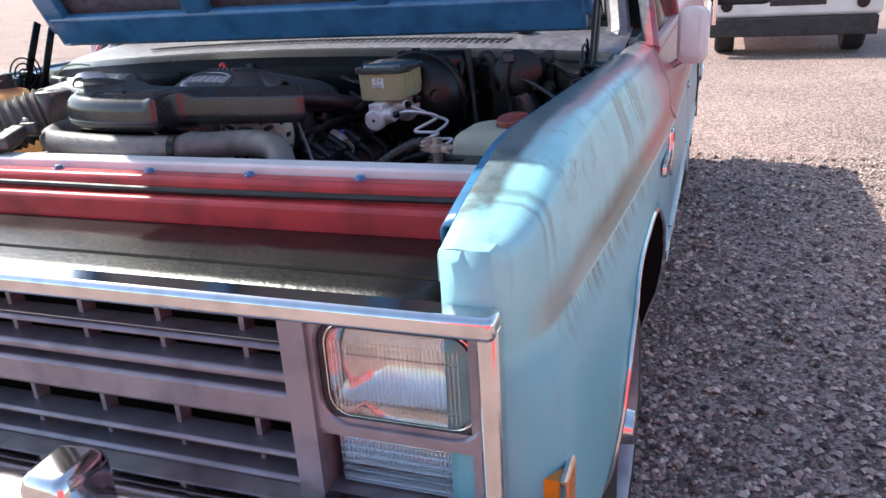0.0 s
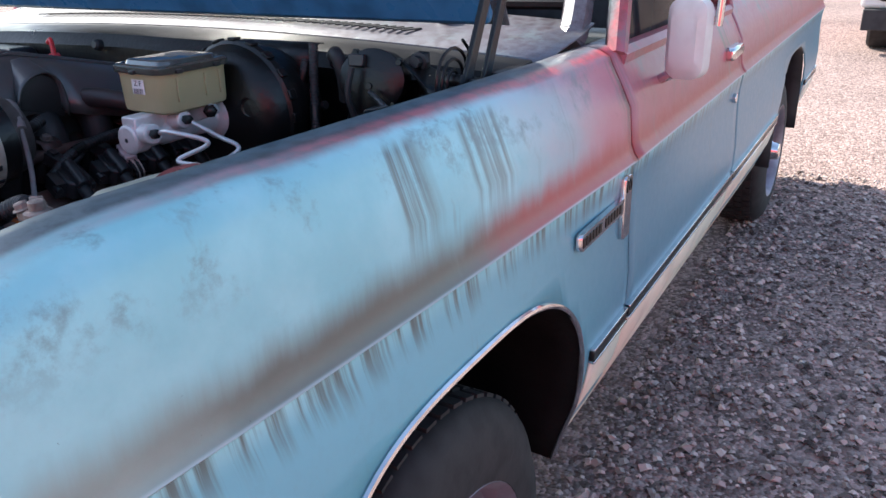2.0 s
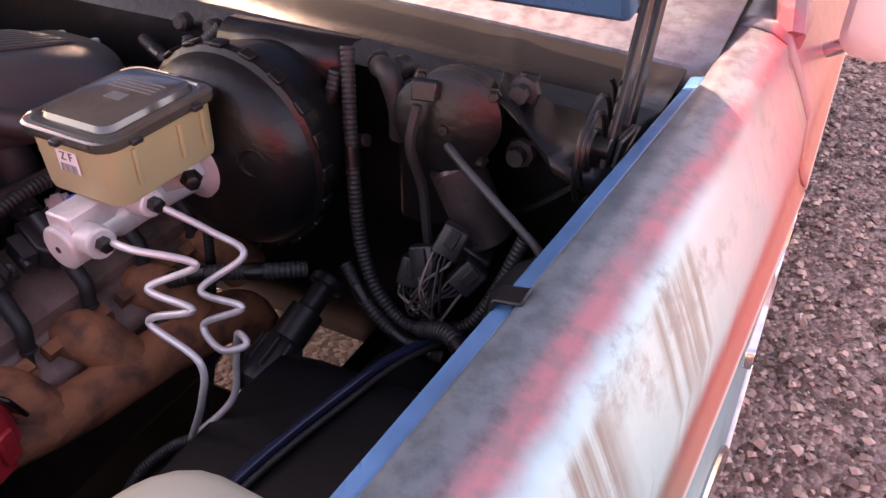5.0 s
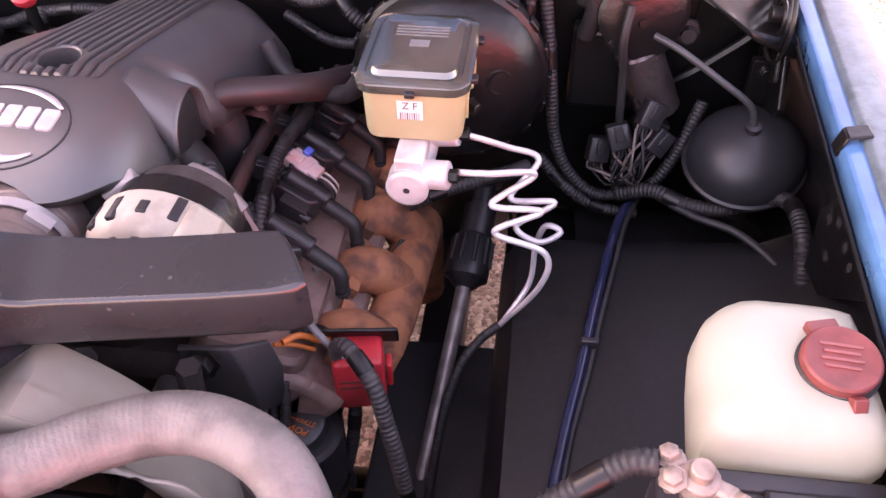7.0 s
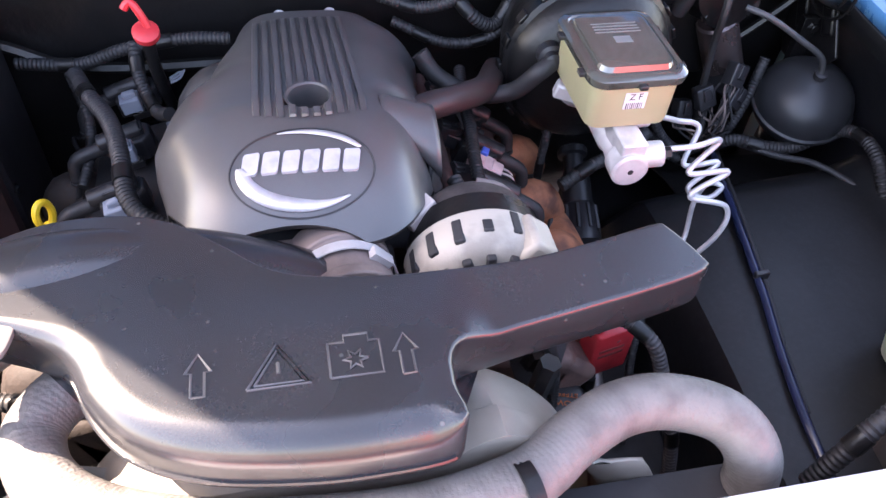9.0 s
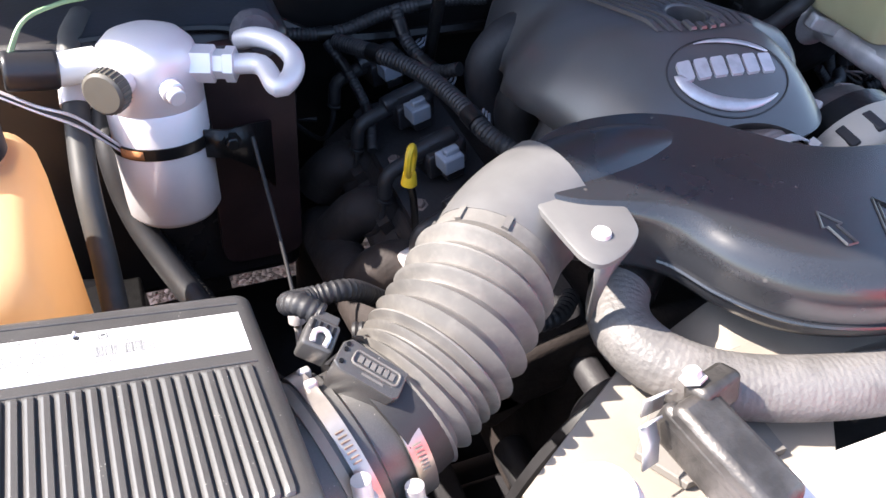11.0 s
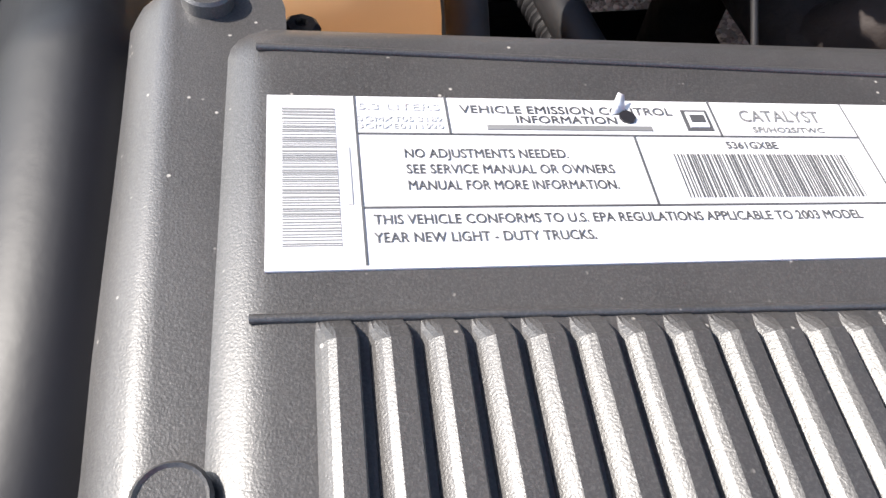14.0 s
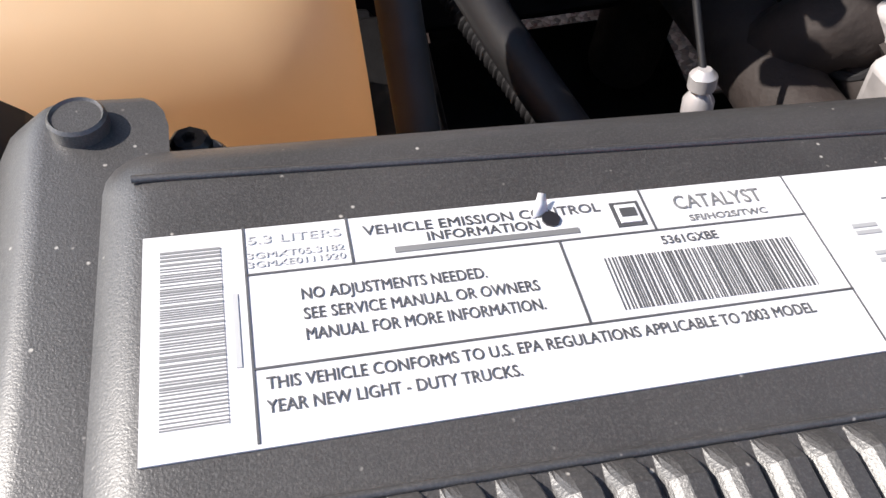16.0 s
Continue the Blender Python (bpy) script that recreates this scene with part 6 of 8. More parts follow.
    lathe(bm, c + n * 0.004, n, [(0, 0.0040), (0.0022, 0.0040), (0.0032, 0.0030), (0.0034, 0.0014), (0.0022, 0.0010)], 8)
    part("lid_screw", bm, SATIN, FB, "black lid screw")
    bm = bmesh.new()
    box(bm, LID @ Vector((0.076, -0.070, -0.10)), (0.19, 0.165, 0.10), LID.to_3x3().to_4x4(), taper=1.0)
    part("lower_body", bm, BOXGREY, FB, bevel=0.008)
    bm = bmesh.new()
    cyl(bm, (-0.470, 0.4325, 1.0278), (-0.4360, 0.4415, 1.0337), 0.0560, 36)
    part("outlet_collar", bm, BOXGREY, FB)
    # black rubber flap beside the box
    bm = bmesh.new()
    rows = []
    for k in range(13):
        t = k / 12
        yy = 0.570 - 0.25 * t
        wave = 0.003 * math.sin(5 * t) + 0.001
        lean = wave + 0.004 * t
        rows.append(spline([(-0.6235 + lean, yy, 1.080), (-0.6262 + lean, yy, 1.104), (-0.6355 + lean, yy, 1.1168 - 0.004 * t), (-0.648 + lean, yy, 1.1172 - 0.002 * t), (-0.656 + wave, yy, 1.1135), (-0.662 + wave, yy, 1.108), (-0.6655 + wave, yy, 1.096), (-0.668, yy, 1.06), (-0.671, yy, 0.98)], 0.004)[:34])
    tagged(part("rubber_flap", grid(bm, rows), FLAP, solid=0.003), "curled black rubber splash flap beside the filter box", "rubber flap")


filter_lid()


def emission_label():
    lab = thing("emission_label", "white printed emission label on the filter box lid, torn", "label")
    W, Hh = 0.1560, 0.0368
    m3 = LID.to_3x3().to_4x4()

    def at(x, y, z=0.0004):
        return LID @ Vector((x, y, z))

    bm = bmesh.new()
    out = [(0, 0), (W, 0), (W, -Hh), (0, -Hh)]
    box(bm, at(W / 2, -Hh / 2, 0.0002), (W, Hh, 0.0004), m3)
    paper = part("paper", bm, LABEL, lab, "white paper", smooth=False)

    def bar(x0, y0, x1, y1, material=INK, z=0.0005, name="rule"):
        b = bmesh.new()
        box(b, at((x0 + x1) / 2, (y0 + y1) / 2, z), (abs(x1 - x0), abs(y1 - y0), 0.0002), m3)
        return part(name, b, material, lab, smooth=False)

    t = 0.00034
    xl = 0.0148
    for x0, y0, x1, y1 in ((xl, 0, xl, -Hh + 0.0008), (xl, -0.0091, 0.1102, -0.0091), (xl, -0.0252, 0.1102, -0.0252), (0.0309, 0, 0.0309, -0.0091), (0.0819, 0, 0.0819, -0.0091), (0.0645, -0.0091, 0.0645, -0.0252)):
        bar(x0 - t / 2, y0 + t / 2, x1 + t / 2, y1 - t / 2)
    bar(0.1102 - t / 4, 0, 0.1102 + t / 4, -Hh)
    rng = random.Random(5)

    def barcode(x0, y0, x1, y1, upright, n, material):
        code = bmesh.new()
        box(code, at((x0 + x1) / 2, (y0 + y1) / 2, 0.00042), (abs(x1 - x0), abs(y1 - y0), 0.0001), m3)
        field = part("bar_code", code, LABEL, lab, smooth=False)
        p = 0.0
        while p < 1:
            wd = min(rng.choice((0.006, 0.008, 0.014)) * 60 / n, 1 - p)
            b = bmesh.new()
            if upright:
                box(b, at(x0 + (x1 - x0) * (p + wd / 2), (y0 + y1) / 2, 0.0005), ((x1 - x0) * wd, abs(y1 - y0), 0.0002), m3)
            else:
                box(b, at((x0 + x1) / 2, y0 + (y1 - y0) * (p + wd / 2), 0.0005), (abs(x1 - x0), abs(y1 - y0) * wd, 0.0002), m3)
            part("bar_code_line", b, material, field, smooth=False)
            p += wd + rng.choice((0.007, 0.010, 0.015)) * 60 / n

    barcode(0.0025, -0.0032, 0.0113, -0.0327, False, 60, GREYMARK)
    barcode(0.0707, -0.0136, 0.1048, -0.0236, True, 70, INK)
    bar(0.0126, -0.0122, 0.0134, -0.0246, FADED, name="printed_bar")

    def say(text, x0, x1, y, size, material=INK):
        """A printed line from x0 to x1, in capitals of that height."""
        ob = lettering(text, size / 0.70, Matrix.Identity(4), material, lab, "printed_line", 0.0001)
        xs = [q.co.x for q in ob.data.vertices]
        ys = [q.co.y for q in ob.data.vertices]
        k = (x1 - x0) / (max(xs) - min(xs))
        ob.data.transform(LID @ Matrix.Translation((x0 - min(xs) * k, y - (max(ys) + min(ys)) / 2, 0.0005)) @ Matrix.Diagonal((k, 1, 1, 1)))

    say("5.3 LITERS", 0.0153, 0.0297, -0.0026, 0.0016, FADED)
    say("3GMXT05.3182", 0.0152, 0.0299, -0.0056, 0.0012, FADED)
    say("3GMXE0111920", 0.0152, 0.0299, -0.0073, 0.0012, FADED)
    say("VEHICLE EMISSION CONTROL", 0.0333, 0.0737, -0.0029, 0.0019)
    say("INFORMATION", 0.0433, 0.0622, -0.0053, 0.0018)
    bar(0.0377, -0.0068, 0.0686, -0.0079, GREYMARK, name="printed_bar")
    say("CATALYST", 0.0873, 0.1041, -0.0037, 0.0030, GREYMARK)
    say("SFI/HO2S/TWC", 0.0888, 0.1036, -0.0073, 0.0013, GREYMARK)
    say("NO ADJUSTMENTS NEEDED.", 0.0225, 0.0510, -0.0139, 0.0020)
    say("SEE SERVICE MANUAL OR OWNERS", 0.0225, 0.0586, -0.0171, 0.0020)
    say("MANUAL FOR MORE INFORMATION.", 0.0225, 0.0585, -0.0206, 0.0020)
    say("5361GXBE", 0.0819, 0.0921, -0.0113, 0.0017)
    say("THIS VEHICLE CONFORMS TO U.S. EPA REGULATIONS APPLICABLE TO 2003 MODEL", 0.0164, 0.1017, -0.0276, 0.0019)
    say("YEAR NEW LIGHT - DUTY TRUCKS.", 0.0162, 0.0518, -0.0311, 0.0019)
    bar(0.0756, -0.0024, 0.0808, -0.0077, INK, name="maker_mark")
    bar(0.0763, -0.0031, 0.0801, -0.0070, LABEL, 0.0007, name="maker_mark")
    bar(0.0768, -0.0040, 0.0796, -0.0058, INK, 0.0009, name="maker_mark")
    # small hose diagram
    bm = bmesh.new()
    for pts in (((0.1270, -0.0075), (0.1345, -0.0075), (0.1345, -0.0150), (0.1420, -0.0215), (0.1420, -0.0285)), ((0.1345, -0.0190), (0.1440, -0.0100), (0.1465, -0.0100)), ((0.1290, -0.0075), (0.1290, -0.0190), (0.1360, -0.0255), (0.1470, -0.0255), (0.1470, -0.0290)), ((0.1400, -0.0295), (0.1490, -0.0295), (0.1490, -0.0335), (0.1400, -0.0335), (0.1400, -0.0295))):
        tube(bm, [at(x, y, 0.0005) for x, y in pts], 0.00016, 4, smooth=False)
    part("hose_diagram", bm, GREYMARK, lab)
    for x, y in ((0.120, -0.013), (0.120, -0.0145), (0.121, -0.019), (0.121, -0.0205), (0.122, -0.024), (0.1225, -0.0255), (0.126, -0.0305), (0.1265, -0.032), (0.148, -0.014), (0.1485, -0.0155)):
        bar(x - 0.0025, y - 0.0004, x + 0.0025, y + 0.0004, FADED, name="printed_bar")
    # torn hole with a curled flake
    bm = bmesh.new()
    lathe(bm, at(0.0645, -0.0045, 0.0004), LID.to_3x3() @ Vector((0, 0, 1)), [(0, 0.0016), (0.0004, 0.0016)], 9)
    part("torn_hole", bm, BLACK, lab, smooth=False)
    bm = bmesh.new()
    grid(bm, [[at(0.0615, -0.0040, 0.0006), at(0.0645, -0.0030, 0.0006)], [at(0.0622, -0.0022, 0.0016), at(0.0645, -0.0016, 0.0014)], [at(0.0632, -0.0004, 0.0028), at(0.0646, -0.0002, 0.0021)]])
    part("torn_flake", bm, LABEL, lab, solid=0.0003)


emission_label()


# ---------------------------------------------------------------- brakes and firewall, driver's side
def loom(name, pts, r, label, category="wiring loom", rings=0.0055, material=None, group="wiring looms"):
    bm = bmesh.new()
    tube(bm, pts, r, 10, rings=rings) if rings else tube(bm, pts, r, 14)
    ob = tagged(part(name, bm, material or RUBBER), label, category, group)
    if rings:
        # short turns of tape round the sleeve
        line = spline(pts, 0.004)
        for f in (0.22, 0.74):
            k = int(f * (len(line) - 8))
            b = bmesh.new()
            tube(b, line[k : k + 6], r * 1.06, 12, smooth=False)
            part("tape_wrap", b, SATIN, ob)
    return ob


def brake_booster():
    bb = thing("brake_booster", "large round black brake booster bolted to the firewall", "brake booster")
    c = Vector((0.443, 0.905, 1.032))
    bm = bmesh.new()
    lathe(bm, c, (0, 1, 0), [(0.0, 0.028), (0.004, 0.045), (0.010, 0.075), (0.020, 0.098), (0.036, 0.110), (0.046, 0.113), (0.050, 0.119), (0.062, 0.119), (0.064, 0.112), (0.10, 0.108), (0.16, 0.09), (0.19, 0.06)], 56)
    sh = part("booster_shell", bm, SATIN, bb, "satin black pressed steel shell")
    for k in range(20):
        a = 2 * math.pi * k / 20
        bm = bmesh.new()
        e = Vector((math.cos(a), 0, math.sin(a)))
        box(bm, c + Vector((0, 0.056, 0)) + e * 0.1205, (0.016, 0.016, 0.005), turn(0, -math.degrees(a) + 90, 0))
        part("crimp_tab", bm, SATIN, sh, bevel=0.0015)
    bm = bmesh.new()
    lathe(bm, c + Vector((0.062, 0.011, 0.020)), (0.28, -1, 0.05), [(0, 0.019), (0.003, 0.015), (0.001, 0.006), (0.001, 0.001)], 20)
    part("pressed_dimple", bm, SATIN, sh)
    bm = bmesh.new()
    v = c + Vector((-0.072, 0.006, 0.045))
    lathe(bm, v, (-0.1, -1, 0.1), [(-0.006, 0.017), (0.008, 0.016), (0.010, 0.011), (0.022, 0.011), (0.024, 0.007)], 18)
    part("check_valve", bm, BLACK, bb, "black check valve")
    bm = bmesh.new()
    tube(bm, [v + Vector((-0.002, -0.016, 0.0)), v + Vector((-0.02, -0.02, -0.012)), (0.325, 0.905, 1.030), (0.275, 0.92, 1.022), (0.235, 0.945, 1.035), (0.215, 0.96, 1.06)], 0.0115, 12)
    part("vacuum_hose", bm, RUBBER, bb, "black vacuum hose to the engine")
    # master cylinder and fluid reservoir
    mc = thing("master_cylinder", "raw aluminium brake master cylinder carrying a yellowed fluid reservoir", "master cylinder")
    bm = bmesh.new()
    a = Vector((0.423, 0.736, 1.029))
    lathe(bm, a, (0.03, 1, 0.02), [(0, 0.010), (0.001, 0.021), (0.003, 0.0225), (0.028, 0.0225), (0.032, 0.019), (0.055, 0.018), (0.06, 0.021), (0.12, 0.021), (0.16, 0.024), (0.172, 0.040), (0.182, 0.040)], 24)
    box(bm, (0.425, 0.785, 1.050), (0.030, 0.085, 0.026))
    ports = []
    for kind, a0, b0, r0 in (("port_boss", (0.43, 0.757, 1.036), (0.466, 0.752, 1.040), 0.0155), ("port_boss", (0.435, 0.815, 1.045), (0.470, 0.812, 1.050), 0.014)):
        pb = bmesh.new()
        cyl(pb, a0, b0, r0, 16)
        ports.append((kind, pb))
    for kind, c0, s0, r0 in (("mounting_ear", (0.452, 0.862, 1.050), (0.05, 0.022, 0.022), turn(0, -20, 20)), ("mounting_ear", (0.395, 0.872, 1.045), (0.05, 0.018, 0.02), turn(0, 15, -15))):
        pb = bmesh.new()
        box(pb, c0, s0, r0)
        ports.append((kind, pb))
    for kind, pb in ports:
        part(kind, pb, MCALU, mc, bevel=0.003)
    body = part("cylinder_body", bm, MCALU, mc, "raw cast aluminium body", bevel=0.003)
    bm = bmesh.new()
    lathe(bm, a - Vector((0, 0.0004, 0)), (0.03, 1, 0.02), [(0, 0.0035), (0.001, 0.0035)], 14)
    part("nose_hole", bm, MATTE, body)
    for p, d in (((0.463, 0.752, 1.040), (1, -0.14, 0.1)), ((0.468, 0.812, 1.050), (1, -0.1, 0.1)), ((0.476, 0.858, 1.055), (0.8, -0.6, 0))):
        bm = bmesh.new()
        bolt(bm, p, d, 0.0075, 0.012)
        part("line_fitting", bm, SATIN, mc, "black line nut")
    bm = bmesh.new()
    m = Matrix.Translation((0.4255, 0.840, 0))
    prism(bm, rounded(0.103, 0.134, 0.016, 5), [(1.062, 0.010), (1.066, 0.003), (1.072, 0.0015), (1.118, 0.0), (1.124, -0.002), (1.127, -0.002)], m)
    rsv = part("fluid_reservoir", bm, RESERVOIR, mc, "yellowed translucent reservoir")
    for k, (x, y) in enumerate(((0.478, 0.80), (0.478, 0.855), (0.478, 0.885))):
        bm = bmesh.new()
        box(bm, (x, y, 1.098), (0.004, 0.004, 0.036))
        part("moulded_rib", bm, RESERVOIR, rsv, bevel=0.001)
    bm = bmesh.new()
    prism(bm, rounded(0.116, 0.146, 0.020, 5), [(1.123, 0.001), (1.127, 0.0), (1.132, 0.0), (1.135, 0.004), (1.1352, 0.012), (1.1335, 0.014), (1.1338, 0.018), (1.1395, 0.021), (1.1402, 0.026)], m)
    lid = part("reservoir_lid", bm, mat("lid_black", (0.075, 0.078, 0.068), 0.07, 0, 0.4, 20, 0.02, 300, coat=1.0, rvary=0.04, spec=1.0), rsv, "glossy black snap-on lid")
    for x, y in ((0.367, 0.80), (0.367, 0.875), (0.484, 0.80), (0.484, 0.875), (0.4255, 0.767)):
        bm = bmesh.new()
        box(bm, (x, y, 1.126), (0.010, 0.012, 0.006))
        part("lid_catch", bm, BLACK, rsv, bevel=0.0015)
    for k in range(4):
        bm = bmesh.new()
        box(bm, (0.4255, 0.872 - 0.006 * k, 1.1404), (0.055, 0.0018, 0.0006))
        part("printed_bar", bm, GREYMARK, lid, smooth=False)
    bm = bmesh.new()
    box(bm, (0.4255, 0.838, 1.1404), (0.020, 0.013, 0.0006))
    part("maker_mark", bm, GREYMARK, lid, smooth=False)
    bm = bmesh.new()
    box(bm, (0.424, 0.7722, 1.103), (0.026, 0.0006, 0.0215))
    part("paper_tag", bm, LABEL, rsv, "small white paper tag", smooth=False)
    fm = Matrix.Translation((0.424, 0.7716, 1.1080)) @ turn(90, 0, 0)
    lettering("Z F", 0.0115, fm, INK, rsv, "tag_letters", 0.0002)
    for k in range(9):
        bm = bmesh.new()
        box(bm, (0.4145 + 0.0023 * k, 0.7717, 1.0965), (0.0006 + 0.0006 * (k % 3 == 0), 0.0004, 0.008))
        part("bar_code_line", bm, INK, rsv, smooth=False)
    # coiled steel brake lines
    A = [(0.47, 0.757, 1.041), (0.505, 0.751, 1.047), (0.553, 0.775, 1.031), (0.51, 0.752, 1.005), (0.563, 0.751, 1.001), (0.515, 0.74, 0.977), (0.571, 0.738, 0.953), (0.569, 0.731, 0.908), (0.527, 0.74, 0.825)]
    B = [(0.47, 0.812, 1.051), (0.52, 0.828, 1.025), (0.557, 0.829, 1.009), (0.529, 0.793, 0.981), (0.578, 0.794, 0.978), (0.538, 0.78, 0.952), (0.564, 0.771, 0.938), (0.588, 0.781, 0.946), (0.571, 0.789, 0.947), (0.562, 0.789, 0.913), (0.558, 0.775, 0.864), (0.529, 0.74, 0.827)]
    for pts in (A, B):
        bm = bmesh.new()
        tube(bm, pts, 0.0036, 10, 0.004)
        part("brake_line", bm, STEEL, mc, "bright coiled steel brake line")
    bm = bmesh.new()
    tube(bm, [(0.527, 0.74, 0.825), (0.505, 0.725, 0.812), (0.484, 0.700, 0.790), (0.470, 0.672, 0.750), (0.462, 0.640, 0.700), (0.455, 0.600, 0.640)], 0.0062, 10, rings=0.004)
    part("line_sleeve", bm, RUBBER, mc)


brake_booster()


def firewall_fittings():
    wm = thing("wiper_motor", "black painted wiper motor with round gear housing on the firewall", "wiper motor")
    c = Vector((0.672, 1.035, 1.088))
    bm = bmesh.new()
    out = [(0.052 * math.cos(a) * (1.12 if 2.4 < a < 4.2 else 1), 0.048 * math.sin(a) * (1.18 if 4.0 < a < 5.4 else 1)) for a in [2 * math.pi * k / 28 for k in range(28)]]
    prism(bm, out, [(-0.03, 0.0), (0.004, 0.0), (0.006, -0.002), (0.010, -0.002), (0.014, 0.006)], Matrix.Translation(c) @ turn(80, 0, 12))
    ho = part("gear_housing", bm, SATIN, wm, "round gear housing")
    n = (Matrix.Translation(c) @ turn(80, 0, 12))
    for a in (0.6, 2.2, 3.9, 5.4):
        bm = bmesh.new()
        bolt(bm, n @ Vector((0.053 * math.cos(a), 0.050 * math.sin(a), 0.006)), n.to_3x3() @ Vector((0, 0, 1)), 0.006, 0.006)
        part("housing_screw", bm, SATIN, ho)
    bm = bmesh.new()
    lathe(bm, n @ Vector((-0.005, -0.010, 0.013)), n.to_3x3() @ Vector((0, 0, 1)), [(0, 0.006), (0.004, 0.005)], 12)
    part("shaft_stub", bm, SATIN, ho)
    bm = bmesh.new()
    box(bm, n @ Vector((-0.024, 0.030, 0.018)), (0.026, 0.020, 0.016), n.to_3x3().to_4x4())
    part("motor_connector", bm, BLACK, wm, bevel=0.002)
    bm = bmesh.new()
    cyl(bm, (0.672, 1.04, 1.035), (0.715, 1.04, 0.945), 0.030, 24)
    part("motor_can", bm, mat("bare_can", (0.13, 0.10, 0.10), 0.3, 0.7, 0.3, 20), wm, "dull metal motor can")
    for p in ((0.735, 1.075, 1.115), (0.735, 1.075, 1.045), (0.605, 1.08, 1.085)):
        bm = bmesh.new()
        lathe(bm, p, (0, -1, 0.1), [(0, 0.017), (0.008, 0.016), (0.009, 0.010), (0.022, 0.010)], 8)
        part("mounting_bush", bm, RUBBER, wm, "rubber mounting bush")
    bm = bmesh.new()
    box(bm, (0.735, 1.085, 1.08), (0.022, 0.008, 0.10))
    part("motor_bracket", bm, SATIN, wm, bevel=0.003)
    bm = bmesh.new()
    box(bm, (0.64, 1.07, 0.99), (0.10, 0.03, 0.12))
    part("motor_base", bm, SATIN, wm, bevel=0.008)
    bm = bmesh.new()
    tube(bm, [(0.652, 1.00, 1.112), (0.648, 0.99, 1.07), (0.655, 1.0, 1.02), (0.66, 1.0, 0.96), (0.665, 1.0, 0.90), (0.67, 0.99, 0.85)], 0.0055, 8)
    part("motor_wire", bm, RUBBER, wm)
    bm = bmesh.new()
    box(bm, (0.705, 1.02, 0.935), (0.04, 0.03, 0.028), turn(0, 30, 10))
    part("plug_block", bm, BLACK, wm, bevel=0.003)
    # vacuum canister: a black dome on a flanged base
    vb = thing("vacuum_canister", "black domed plastic vacuum canister beside the inner fender", "vacuum canister")
    c = Vector((0.824, 0.974, 0.918))
    d = Vector((-0.12, -0.30, 1)).normalized()
    bm = bmesh.new()
    R = 0.074
    lathe(bm, c, d, [(-0.02, R * 0.9), (-0.004, R * 1.02), (0, R * 1.05), (0.005, R * 1.05), (0.007, R)] + [(0.007 + 0.059 * math.sin(a), R * math.cos(a)) for a in [radians(8 * k) for k in range(1, 11)]] + [(0.0665, 0.004)], 48)
    part("dome", bm, mat("dome_plastic", (0.020, 0.021, 0.024), 0.38, 0, 0.2, 20), vb, "matte black dome")
    bm = bmesh.new()
    top = c + d * 0.064
    lathe(bm, top - d * 0.006, d, [(0, 0.010), (0.016, 0.010), (0.017, 0.006)], 12)
    part("nipple", bm, BLACK, vb)
    bm = bmesh.new()
    tube(bm, [top + d * 0.008, top + Vector((-0.012, 0.0, 0.035)), (0.765, 0.965, 1.040), (0.715, 0.98, 1.068), (0.685, 1.0, 1.075)], 0.0044, 12)
    part("vacuum_pipe", bm, mat("grey_pipe", (0.045, 0.045, 0.048), 0.40), vb, "grey vacuum pipe")
    bm = bmesh.new()
    box(bm, (0.835, 1.04, 0.985), (0.035, 0.012, 0.09))
    bolt(bm, (0.835, 1.033, 1.015), (0, -1, 0), 0.007)
    part("canister_strap", bm, SATIN, vb, bevel=0.003)
    # pressed cover plate over the harness, above the booster
    bm = bmesh.new()
    rows = []
    for x in (0.365, 0.42, 0.48, 0.540):
        rows.append([(x, 1.035 - 0.03 * math.cos(a) + 0.03, 1.112 + 0.026 * math.sin(a) - (0.02 if a < 0 else 0)) for a in [radians(-60 + 24 * k) for k in range(8)]])
    tagged(part("harness_cover", grid(bm, rows), SATIN, solid=0.002), "curved glossy black cover plate over the harness at the firewall", "cover plate")


firewall_fittings()

def harness_connectors():
    """Plugs and loose wires under the wiper motor."""
    rng = random.Random(9)
    for x, y, z, a in ((0.698, 0.985, 0.975, 25), (0.662, 0.99, 0.935, -15), (0.715, 0.99, 0.93, 40), (0.640, 1.0, 0.905, 10)):
        hc = thing("harness_connector", "black plastic harness plug with a bundle of thin wires", "connector", "harness plugs")
        m = Matrix.Translation((x, y, z)) @ turn(-20, a, 10)
        bm = bmesh.new()
        prism(bm, rounded(0.030, 0.020, 0.003, 2), [(-0.018, 0.0), (0.014, 0.0), (0.016, 0.002)], m)
        box(bm, m @ Vector((0, -0.011, 0.004)), (0.012, 0.005, 0.020), m.to_3x3().to_4x4())
        body = part("plug_shell", bm, BLACK, hc, bevel=0.001)
        for k in range(5):
            bm = bmesh.new()
            p0 = m @ Vector((-0.010 + 0.005 * k, 0, -0.016))
            e = Vector((0.685 + rng.uniform(-0.02, 0.02), 0.972, 0.868))
            mid = (p0 + e) / 2 + Vector((rng.uniform(-0.02, 0.02), rng.uniform(-0.03, -0.005), rng.uniform(-0.015, 0.01)))
            tube(bm, [p0, p0 + (m.to_3x3() @ Vector((0, 0, -0.012))), mid, e], 0.0017, 6, 0.008)
            part("thin_wire", bm, RUBBER if k % 4 else CASTING, hc)


harness_connectors()

